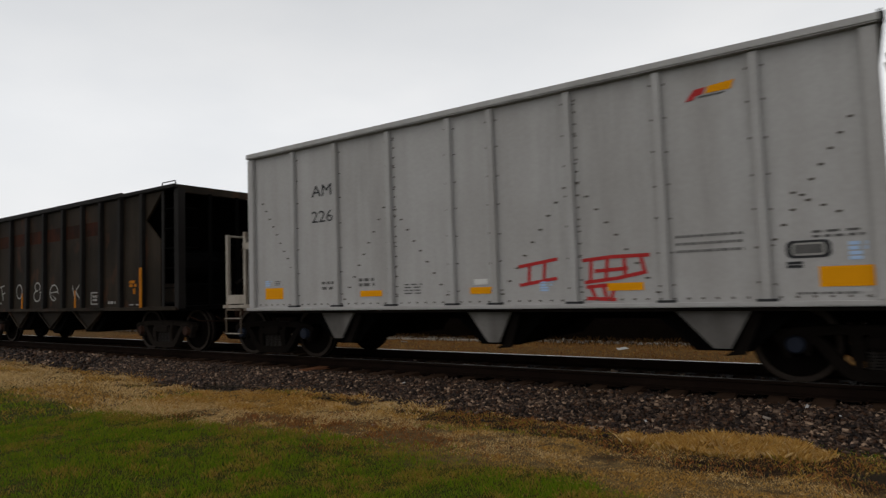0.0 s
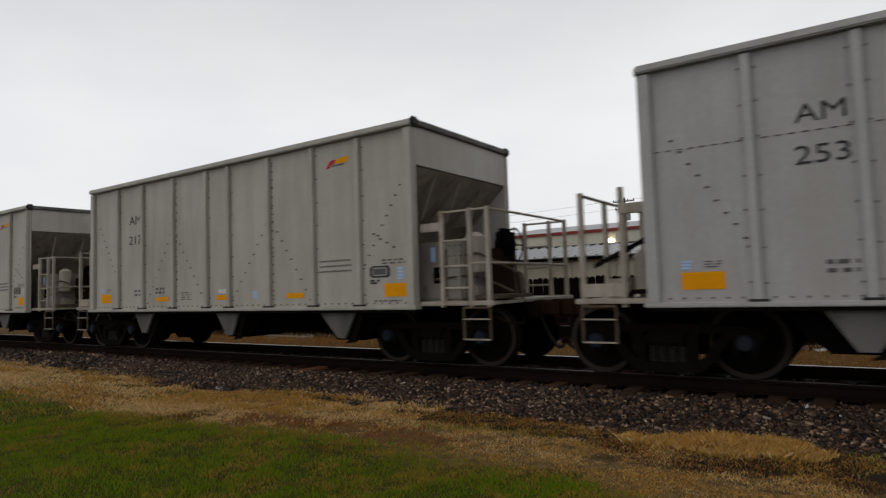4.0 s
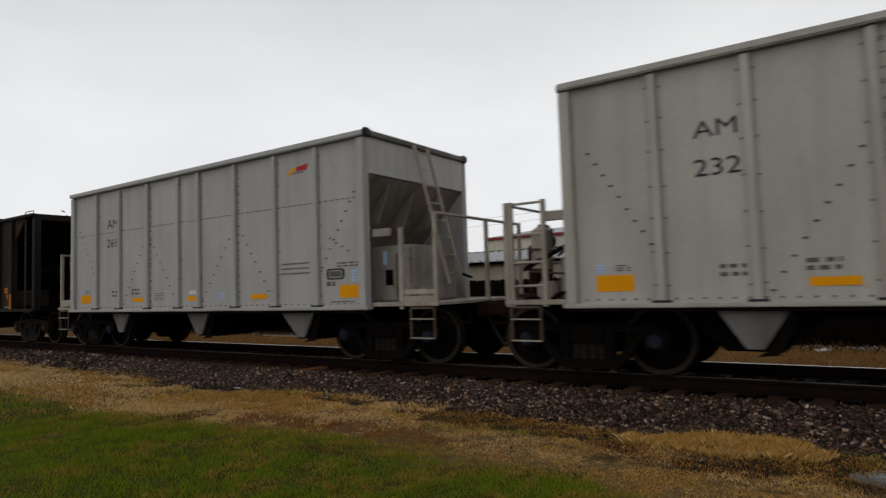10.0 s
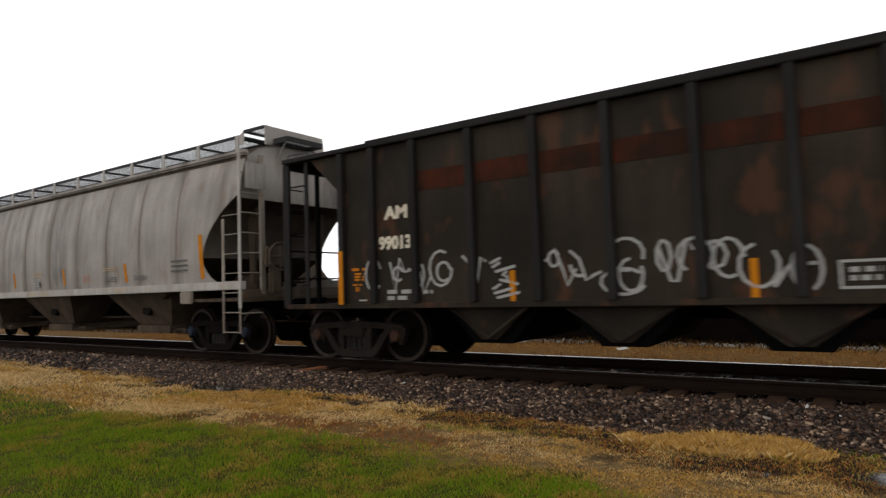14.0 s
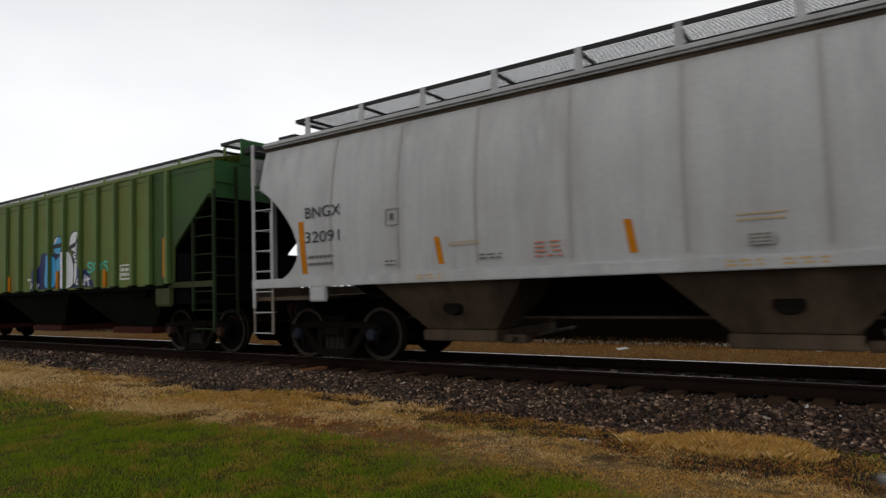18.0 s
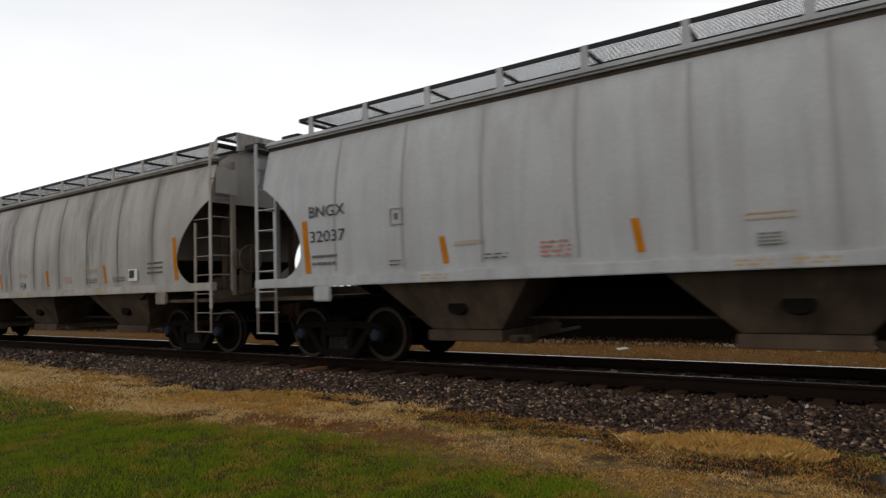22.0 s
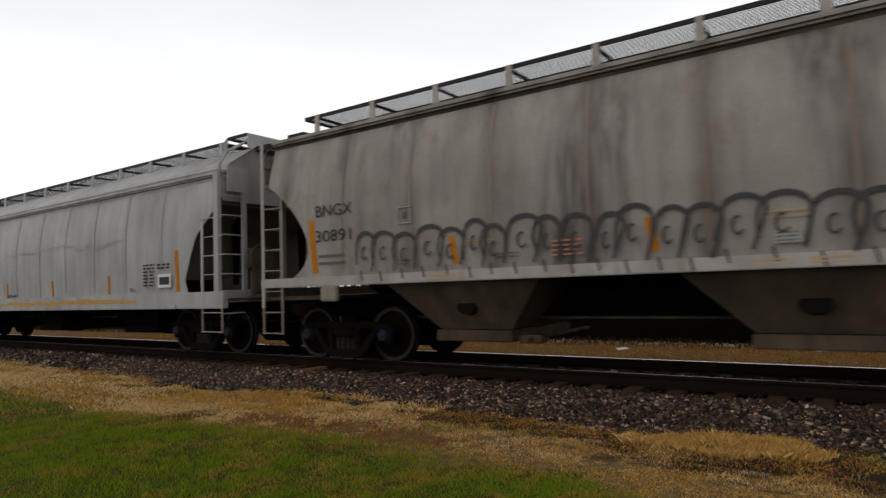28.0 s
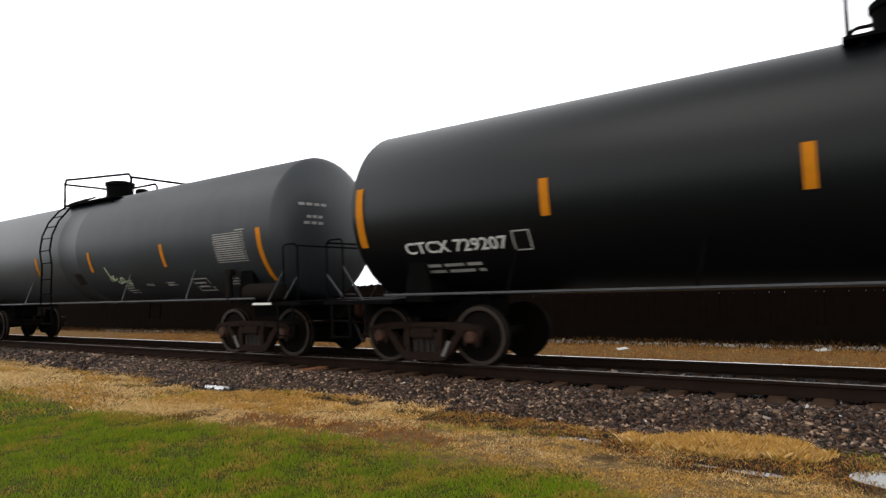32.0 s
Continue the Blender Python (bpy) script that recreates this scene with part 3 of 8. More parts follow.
def running_gear(car, half, coupler_x, cap="cap", lever=False, look_of=""):
    """Two trucks with side frames, springs and two turning wheelsets each; couplers and hoses."""
    for s in (-1, 1):
        cx = s * half
        truck = put("truck", GEAR[look_of + "bolster"], car, pose(cx, 0, 0))
        for y in (-1, 1):
            put("side_frame", GEAR[look_of + "side"], truck, pose(0, y * 1.0, 0, 0, 0, 0 if y < 0 else 180))
            put("spring_nest", GEAR["spring"], truck, pose(0, y * 1.0, 0))
        if lever:
            put("brake_lever", GEAR["shoe"], truck, pose(0, -1.0, 0) if s < 0 else pose(0, -1.0, 0) @ Matrix.Diagonal((-1, 1, 1, 1)))
        for d in (-0.889, 0.889):
            ws = put("wheelset", GEAR["axle"], car, pose(cx + d, 0, WHEEL_R))
            for y in (-1, 1):
                turn = 0 if y < 0 else 180
                put("wheel", GEAR["wheel"], ws, pose(0, y * 0.75, 0, 0, 0, turn))
                put("tread", GEAR["tread"], ws, pose(0, y * 0.75, 0, 0, 0, turn), "bright worn wheel tread")
                put("bearing_cap", GEAR[cap], ws, pose(0, y * 1.02, 0, 0, 0, turn), "round bearing end cap")
        put("coupler", GEAR["coupler"], car, pose(s * (coupler_x - 0.42), 0, 0.84, 0, 0, 0 if s > 0 else 180))
        for k in ("hose", "glad", "lever"):
            put(GEAR[k].name, GEAR[k], car, pose(s * (coupler_x - 0.5), 0, 0.74, 0, 0, 0) @ Matrix.Diagonal((s, 1, 1, 1)))


def car_root(name, label, group):
    return tagged(new(name), label, "freight car", group)


# ---- open grey aggregate hoppers ----
GW, GL, GT = 1.477, 4.83, 3.81
RIBS = (-3.66, -2.64, -1.49, -0.35, 0.36, 1.51, 2.65, 3.70)


def rivet_rows(xe):
    """Small rivet heads over the near face of an equipment box."""
    bm = B()
    for x in (0.36, 0.46, 0.56):
        for z in (1.15, 1.32, 1.5, 1.68, 1.84):
            box(bm, xe + x, xe + x + 0.025, -1.127, -1.118, z, z + 0.018)
    return bm


def grey_hopper(mat):
    car = car_root("hopper_car", "", "open grey hopper cars")
    for s in (-1, 1):
        y = s * GW
        bm = B()
        box(bm, -GL, GL, min(y, y - s * 0.05), max(y, y - s * 0.05), 0.95, 3.73)
        part("side_panel", bm, mat, car)
        bm = box(B(), -GL - 0.03, GL + 0.03, min(y + s * 0.105, y - s * 0.06), max(y + s * 0.105, y - s * 0.06), 3.715, GT, 0.016)
        part("top_chord", bm, mat, car)
        bm = box(B(), -GL - 0.05, GL + 0.05, min(y + s * 0.11, y - s * 0.04), max(y + s * 0.11, y - s * 0.04), 0.90, 0.955, 0.01)
        part("side_sill", bm, mat, car)
        # dark strip along the bottom of the side sill
        bm = box(B(), -GL - 0.02, GL + 0.02, min(y + s * 0.06, y - s * 0.04), max(y + s * 0.06, y - s * 0.04), 0.855, 0.897)
        part("sill_flange", bm, M_STEEL, car)
        rib = mesh_of("rib", box(B(), -0.05, 0.05, -0.066, 0.0, 0.955, 3.70, 0.012), mat)
        for x in RIBS:
            put("rib", rib, car, pose(x, y, 0, 0, 0, 0 if s < 0 else 180))
        foot = mesh_of("rib_foot", box(B(), -0.10, 0.10, -0.10, 0.0, 0.956, 0.985), M_INK)
        for x in RIBS:
            put("rib_foot", foot, car, pose(x, y, 0, 0, 0, 0 if s < 0 else 180))
        part("corner_cap", box(B(), GL - 0.02, GL + 0.07, y - 0.09, y + 0.09, 3.70, 3.85, 0.03), M_INK, car, "black corner cap")
        post = mesh_of("corner_post", box(B(), -0.09, 0.06, -0.07, 0.0, 0.955, 3.70, 0.012), mat)
        for x in (-1, 1):
            put("corner_post", post, car, pose(x * (GL - 0.07), y, 0, 0, 0, 0 if s < 0 else 180))
        # rivet heads in rows and rising diagonals
        bm = B()
        rr = random.Random(3)

        def head(x, z, w=0.055):
            box(bm, x - w / 2, x + w / 2, min(y, y + s * 0.008), max(y, y + s * 0.008), z - 0.011, z + 0.011)
        for x0, x1, za, zb in ((-4.5, -3.76, 2.86, 1.66), (-2.5, -1.62, 1.08, 2.50), (-1.4, -0.45, 2.45, 1.10), (0.45, 1.42, 1.10, 2.45), (1.6, 2.55, 2.50, 1.08), (3.80, 4.55, 1.62, 2.82), (4.0, 4.4, 2.10, 1.86)):
            n = 9 if x0 != 4.0 else 4
            for i in range(n):
                f = i / (n - 1)
                head(x0 + (x1 - x0) * f, za + (zb - za) * f + rr.uniform(-0.01, 0.01), 0.05)
        for x in (-1.40, 1.60):
            for i in range(17):
                head(x, 1.1 + i * 0.155, 0.03)
        for i in range(60):
            head(-4.6 + i * 0.156, 1.0, 0.03)
        for x in RIBS:
            for i in range(7):
                for d in (-0.08, 0.08):
                    head(x + d, 1.15 + i * 0.40 + rr.uniform(-0.02, 0.02), 0.026)
        tagged(part("rivets", bm, M_RIVET, car, "rows of rivet heads"), kind="stuff")
        # pointed hopper gates
        for a, b, c in ((-3.09, -2.35, -2.75), (-0.16, 0.55, 0.22), (2.70, 3.53, 3.17)):
            bm = prism(B(), [(a, 0.87), (b, 0.87), (c + 0.12, 0.43), (c - 0.05, 0.43)], y * 0.96 - 0.02, y * 0.96 + 0.02)
            part("hopper_gate", bm, M_GREY_IN, car)
            bm = prism(B(), [(c + 0.16, 0.42), (b, 0.87), (b + 0.08, 0.80), (c + 0.26, 0.36), (c + 0.04, 0.34)], y * 0.9 - 0.03, y * 0.9 + 0.03)
            part("gate_lever", bm, M_STEEL, car)
    # ends: upright top panel, sloping floor, bulkhead, deck
    for s in (-1, 1):
        xe = s * GL
        bm = B()
        box(bm, min(xe, xe - s * 0.05), max(xe, xe - s * 0.05), -GW + 0.06, GW - 0.06, 3.12, 3.76)
        part("end_panel", bm, mat, car)
        bm = box(B(), min(xe + s * 0.06, xe - s * 0.05), max(xe + s * 0.06, xe - s * 0.05), -GW - 0.02, GW + 0.02, 3.72, GT + 0.005, 0.012)
        part("end_chord", bm, M_GREY_IN, car)
        bm = B()
        slab(bm, (xe - s * 0.05, -GW + 0.05, 3.12), (xe - s * 0.05, GW - 0.05, 3.12), (xe - s * 1.45, GW - 0.05, 1.75), (xe - s * 1.45, -GW + 0.05, 1.75), 0.03)
        part("slope_sheet", bm, M_LADDER, car)
        for yy in (-0.75, 0.0, 0.75):
            bm = prism(B(), [(xe - s * 0.08, 3.08), (xe - s * 0.40, 2.35), (xe - s * 0.95, 2.28)], yy - 0.02, yy + 0.02)
            part("end_gusset", bm, M_LADDER, car)
        bm = box(B(), min(xe - s * 1.2, xe - s * 1.25), max(xe - s * 1.2, xe - s * 1.25), -GW + 0.05, GW - 0.05, 1.0, 1.80)
        part("bulkhead", bm, M_LADDER, car)
        reach = 0.97 if s < 0 else 1.29
        bm = B()
        box(bm, min(xe, xe + s * reach), max(xe, xe + s * reach), -1.36, 1.36, 0.955, 1.0)
        for yy in (-1, 1):
            box(bm, min(xe, xe + s * reach), max(xe, xe + s * reach), min(yy * 1.42, yy * 1.36), max(yy * 1.42, yy * 1.36), 0.945, 1.01, 0.008)
        part("end_platform", bm, M_END, car)
        if s > 0:
            box_part = part("equipment_box", box(B(), xe - 0.75, xe + 0.60, -1.12, 0.20, 1.0, 1.93, 0.04), M_CABIN, car, "pale grey equipment box")
            part("box_opening", box(B(), xe + 0.06, xe + 0.22, -1.128, -1.11, 1.28, 1.53), M_DARKIN, box_part, "square black opening")
            part("rust_run", box(B(), xe + 0.28, xe + 0.32, -1.124, -1.11, 1.05, 1.80), M_BRAKE, box_part, "brown rust run")
            part("sticker", box(B(), xe + 0.02, xe + 0.10, -1.126, -1.11, 1.62, 1.84), M_BLUEP, box_part, "pale blue sticker")
            tagged(part("rivets", rivet_rows(xe), M_RIVET, box_part), kind="stuff")
        else:
            part("equipment_box", box(B(), xe - 0.35, xe + 0.75, -0.95, 0.95, 1.0, 1.62, 0.05), M_END, car)
            part("brake_beam", slab(B(), (xe - 0.75, -1.22, 1.46), (xe + 0.12, -1.22, 1.86), (xe + 0.12, -1.22, 1.80), (xe - 0.75, -1.22, 1.40), 0.05), M_STEEL, car)
        bm = box(B(), min(xe + s * 0.02, xe + s * 0.38), max(xe + s * 0.02, xe + s * 0.38), -1.40, -1.34, 2.06, 2.19, 0.01)
        part("grab_bracket", bm, M_END, car)
        for yy, zz, rr_ in ((-1.05, 1.10, 0.03), (-0.7, 1.75, 0.022), (0.6, 1.5, 0.025)):
            bm = pipe(B(), [(xe - s * 0.3, yy, zz), (xe + s * 0.35, yy + 0.05, zz - 0.02), (xe + s * 0.55, yy + 0.2, zz - 0.12)], rr_)
            part("brake_pipe", bm, M_STEEL, car)
        bm = box(B(), min(xe + s * 0.42, xe + s * 0.72), max(xe + s * 0.42, xe + s * 0.72), -0.95, -0.55, 1.0, 1.26, 0.04)
        part("valve_box", bm, M_END, car)
        # stirrup steps
        for yy in (-1.40, 1.40):
            bm = B()
            d0 = reach - 0.52
            bm = box(bm, min(xe + s * d0, xe + s * (d0 + 0.44)), max(xe + s * d0, xe + s * (d0 + 0.44)), yy - 0.010, yy + 0.010, 0.90, 0.93)
            ladder = part("stirrup_step", bm, M_BRAKE, car)
            for dx in (d0, d0 + 0.44):
                part("step_leg", box(B(), xe + s * dx - 0.018, xe + s * dx + 0.018, yy - 0.010, yy + 0.010, 0.45, 0.90, 0.004), M_BRAKE, ladder)
            for z in (0.46, 0.75):
                part("step_rung", box(B(), min(xe + s * d0, xe + s * (d0 + 0.44)), max(xe + s * d0, xe + s * (d0 + 0.44)), yy - 0.035, yy + 0.035, z - 0.008, z + 0.008), M_END, ladder)
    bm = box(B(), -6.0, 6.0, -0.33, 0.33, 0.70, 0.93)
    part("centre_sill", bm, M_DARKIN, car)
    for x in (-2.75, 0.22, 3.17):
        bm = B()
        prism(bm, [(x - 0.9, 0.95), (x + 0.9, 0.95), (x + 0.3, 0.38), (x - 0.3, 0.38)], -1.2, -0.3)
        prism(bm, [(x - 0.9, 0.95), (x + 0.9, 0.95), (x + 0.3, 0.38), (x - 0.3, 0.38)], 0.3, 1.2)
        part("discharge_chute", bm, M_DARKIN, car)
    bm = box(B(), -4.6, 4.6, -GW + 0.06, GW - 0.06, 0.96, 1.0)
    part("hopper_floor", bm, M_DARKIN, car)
    running_gear(car, 4.78, 6.55)
    return car


def rail_posts(car, s):
    """End platform railing: four uprights, a cross bar and a side guard."""
    x1, x2 = s * (GL + 0.34), s * (GL + 0.87)
    for yy in (-1.36, 1.36):
        bm = box(B(), x2 - 0.032, x2 + 0.032, yy - 0.03, yy + 0.03, 0.90, 2.38)
        part("rail_post", bm, M_END, car)
        bm = box(B(), x1 - 0.032, x1 + 0.032, yy - 0.03, yy + 0.03, 0.90, 2.40)
        part("rail_post", bm, M_END, car)
    bm = pipe(B(), [(x2, -1.36, 2.35), (x2, -0.4, 2.35), (x2, 1.36, 2.35)], 0.022)
    part("handrail", bm, M_END, car)
    for yy in (-0.45, 0.45):
        bm = box(B(), x2 - 0.03, x2 + 0.03, yy - 0.03, yy + 0.03, 0.95, 2.35)
        part("rail_post", bm, M_END, car)
    bm = box(B(), min(x1, x2), max(x1, x2), -1.39, -1.35, 1.03, 1.20, 0.005)
    part("toe_board", bm, M_END, car)


def end_ladder(car, s, low=0.80, high=0.13, rail=1.25, top=3.74):
    """Leaning ladder from the deck to the top of the end panel, with a handrail beside it."""
    bm = B()
    foot, head = s * (GL + low), s * (GL + high)
    for yy in (-0.35, 0.05):
        slab(bm, (foot - 0.03, yy, 1.28), (foot + 0.03, yy, 1.28), (head + 0.03, yy, top), (head - 0.03, yy, top), 0.02)
    part("ladder", bm, M_END, car)
    rung = mesh_of("rung", rod(B(), (0, -0.35, 0), (0, 0.05, 0), 0.013, 6), M_END)
    for i in range(8):
        f = (i + 0.6) / 8
        put("rung", rung, car, pose(foot + (head - foot) * f, 0, 1.28 + (top - 1.28) * f))
    x2 = s * (GL + rail)
    bm = pipe(B(), [(x2, -1.38, 2.35), (x2, 1.38, 2.35)], 0.025)
    part("handrail", bm, M_END, car)
    for yy in (-1.38, 0.15, 0.85, 1.38):
        bm = box(B(), x2 - 0.028, x2 + 0.028, yy - 0.03, yy + 0.03, 0.95, 2.37)
        part("rail_post", bm, M_END, car)
    bm = box(B(), s * (GL + 0.59) - 0.032, s * (GL + 0.59) + 0.032, -1.40, -1.34, 0.90, 2.18)
    part("rail_post", bm, M_END, car)
    for z0, z1 in ((1.01, 1.10), (1.125, 1.20)):
        part("toe_board", box(B(), s * (GL + 0.63), s * (GL + rail - 0.04), -1.39, -1.35, z0, z1, 0.005), M_END, car)


def brake_end(car, s):
    """Brakeman's end: ladder panels, rails, a hand-brake wheel and its housing."""
    x0, x1, x2 = s * (GL + 0.41), s * (GL + 0.90), s * (GL + 1.20)
    if s < 0:
        x0, x1, x2 = s * (GL + 0.37), s * (GL + 0.86), s * (GL + 0.93)
    for yy in (-1.38, 1.38):
        bm = B()
        for x in (x0, x1):
            box(bm, x - 0.028, x + 0.028, yy - 0.03, yy + 0.03, 0.92, 2.36)
        part("side_ladder", bm, M_END, car)
        rung_row("rung", (x0, yy), (x1, yy), (1.20, 1.52, 1.90, 2.33), 0.018, M_END, car)
        bm = B()
        box(bm, x2 - 0.028, x2 + 0.028, yy - 0.03, yy + 0.03, 0.92, 2.36)
        for z in (1.55, 2.33):
            rod(bm, (x1, yy, z), (x2, yy, z), 0.018, 6)
        part("rail_post", bm, M_END, car)
    for z in (1.55, 2.33):
        bm = pipe(B(), [(x2, -1.38, z), (x2, 1.38, z)], 0.02)
        part("handrail", bm, M_END, car)
    bm = box(B(), x1 - 0.10, x1 + 0.10, -0.50, -0.12, 1.62, 2.12, 0.06)
    lathe(bm, [(x1 - 0.16, 0.05), (x1 - 0.12, 0.14), (x1 + 0.12, 0.14), (x1 + 0.18, 0.06)], 12, "x", -0.32, 1.86)
    part("brake_housing", bm, M_DARKIN, car)
    bm = wheel_ring(B(), x2 - s * 0.12, -0.32, 1.85, 0.26, 0.014)
    part("brake_wheel", bm, M_DARKIN, car)
    bm = B()
    lathe(bm, [(s * (GL + 0.15), 0.05), (s * (GL + 0.18), 0.2), (s * (GL + 0.72), 0.2), (s * (GL + 0.75), 0.05)], 14, 'x', 0.5, 1.25)
    part("air_reservoir", bm, M_BRAKE, car, smooth=True)
    # brake gear between the equipment box and the hand wheel
    part("brake_column", box(B(), x1 - 0.13, x1 + 0.05, -0.66, -0.10, 0.98, 1.80, 0.03), M_COUPLER, car, "rusty brown brake column")
    bm = lathe(B(), [(1.40, 0.05), (1.44, 0.15), (1.98, 0.15), (2.05, 0.06)], 14, 'x', 0.0, 0.0)
    for v in bm.verts:
        v.co = (v.co.y + x1 - s * 0.22, v.co.z - 0.86, v.co.x)
    part("retainer_tank", bm, M_END, car, "pale upright cylinder", smooth=True)
    for yy, z in ((-1.16, 1.34), (-1.10, 1.66)):
        part("brake_rod", pipe(B(), [(x0 - s * 0.30, yy, z), (x1 - s * 0.1, yy + 0.1, z + 0.06), (x2, yy + 0.5, z - 0.22)], 0.018), M_BRAKE, car)
    part("brake_chain", pipe(B(), [(x2 - s * 0.1, -0.42, 1.70), (x2, -0.45, 1.1), (x2 + s * 0.25, -0.5, 0.72)], 0.016), M_STEEL, car)
    part("uncoupling_bracket", box(B(), min(x1, x2 + s * 0.1), max(x1, x2 + s * 0.1), -1.30, -0.2, 1.03, 1.09, 0.01), M_BRAKE, car)


def grey_marks(car, number, seed, logo, faded=True):
    y = -GW
    letter("AM", -2.98, y - 0.004, 2.925, 0.20, M_INK, car, 0.0, width=0.47)
    letter(number, -2.985, y - 0.004, 2.48, 0.20, M_INK, car, 0.0, width=0.50)
    for x0, x1, z0, z1 in ((-4.46, -3.99, 1.10, 1.30), (-2.16, -1.70, 1.11, 1.205), (-0.07, 0.36 - 0.06, 1.11, 1.205), (1.94, 2.38, 1.11, 1.205), (4.19, 4.66, 1.10, 1.31)):
        part("reflector", box(B(), x0, x1, y - 0.006, y + 0.01, z0, z1), M_ORANGE, car, "orange reflective rectangle")
    ink = M_FADE if faded else M_INK
    block(car, -3.02, -2.72, 1.22, 1.40, y - 0.003, 2, ink, seed, 0.5, 2)
    block(car, -2.18, -1.84, 1.26, 1.42, y - 0.003, 2, ink, seed + 1, 0.4, 2)
    block(car, -1.25, -0.90, 1.12, 1.30, y - 0.003, 4, ink, seed + 2, 0.6, 2)
    block(car, 2.78, 3.50, 1.50, 1.76, y - 0.003, 3, ink, seed + 3, 0.66, 11)
    block(car, 4.15, 4.62, 1.60, 1.70, y - 0.003, 2, ink, seed + 4, 0.5, 3)
    block(car, -4.20, -3.99, 1.34, 1.43, y - 0.003, 3, ink, seed + 5, 0.6, 1)
    for x0, x1, z0, z1, n in ((-4.46, -4.27, 1.33, 1.44, 3), (1.02, 1.20, 1.12, 1.26, 4), (4.46, 4.63, 1.36, 1.56, 4)):
        bm = B()
        bars(bm, x0, x1, z0, z1, y - 0.003, n, seed, 0.3, 1)
        part("sticker", bm, M_BLUEP, car, "pale blue sticker")
    part("sticker", box(B(), 0.0, 0.22, y - 0.005, y + 0.01, 1.24, 1.32), M_WHITE, car, "white sticker")
    def lozenge(x0, x1, z0, z1, d):
        r = (z1 - z0) * 0.32
        pts = arc(x1 - r, z1 - r, r, r, 90, 0, 4) + arc(x1 - r, z0 + r, r, r, 0, -90, 4) + arc(x0 + r, z0 + r, r, r, -90, -180, 4) + arc(x0 + r, z1 - r, r, r, 180, 90, 4)
        return prism(B(), pts, y - d, y + 0.002)
    part("builders_stencil", lozenge(3.90, 4.31, 1.405, 1.59, 0.005), M_INK, car, "black rounded stencil panel")
    part("builders_stencil", lozenge(3.95, 4.26, 1.43, 1.565, 0.007), M_DIMW, car, "pale inner stencil panel")
    part("builders_stencil", box(B(), 3.975, 4.235, y - 0.009, y + 0.002, 1.452, 1.545), M_FADE, car)
    block(car, 3.90, 4.12, 1.30, 1.375, y - 0.003, 2, M_INK, seed + 6, 0.2, 1)
    block(car, 3.98, 4.55, 1.02, 1.05, y - 0.003, 1, ink, seed + 7, 0.2, 6)
    a, b = (M_RED, M_ORANGE) if logo == 0 else (M_ORANGE, M_RED)
    bm = prism(B(), [(2.97, 3.285), (3.07, 3.41), (3.20, 3.42), (3.16, 3.345), (3.08, 3.33), (3.06, 3.29)], y - 0.006, y + 0.006)
    part("emblem", bm, a, car, "slanted coloured emblem shape")
    bm = prism(B(), [(3.19, 3.345), (3.225, 3.425), (3.50, 3.45), (3.46, 3.35)], y - 0.006, y + 0.006)
    part("emblem", bm, b, car, "slanted coloured emblem shape")
    part("emblem", prism(B(), [(3.10, 3.31), (3.13, 3.325), (3.40, 3.333), (3.37, 3.313)], y - 0.006, y + 0.006), M_FADE, car, "grey emblem underline")


GREY_LABEL = "light grey open hopper car with black number"
GREY_CARS = (("226", -4.54, M_GREY, "posts", "ladder", 0), ("253", -30.78, M_GREY, "posts", "ladder", 1), ("217", -43.90, M_WARM, "posts", "brake", 0),
             ("246", -57.02, M_WARM, "posts", "brake", 0), ("224", -70.15, M_WARM, "posts", "brake", 0), ("232", -83.23, M_WARM, "brake", "ladder", 0), ("269", -96.29, M_GREY, "posts", "ladder", 1))
grey_proto = {}
for i, (number, u, mat, rear, front, logo) in enumerate(GREY_CARS):
    if mat.name not in grey_proto:
        car = grey_proto[mat.name] = grey_hopper(mat)
    else:
        car = None
    CARS.append([car, u, 4.78, (number, mat, rear, front, logo, i)])
for row in CARS:
    number, mat, rear, front, logo, i = row[3]
    if row[0] is None:
        row[0] = copy_thing(grey_proto[mat.name], Matrix.Identity(4))
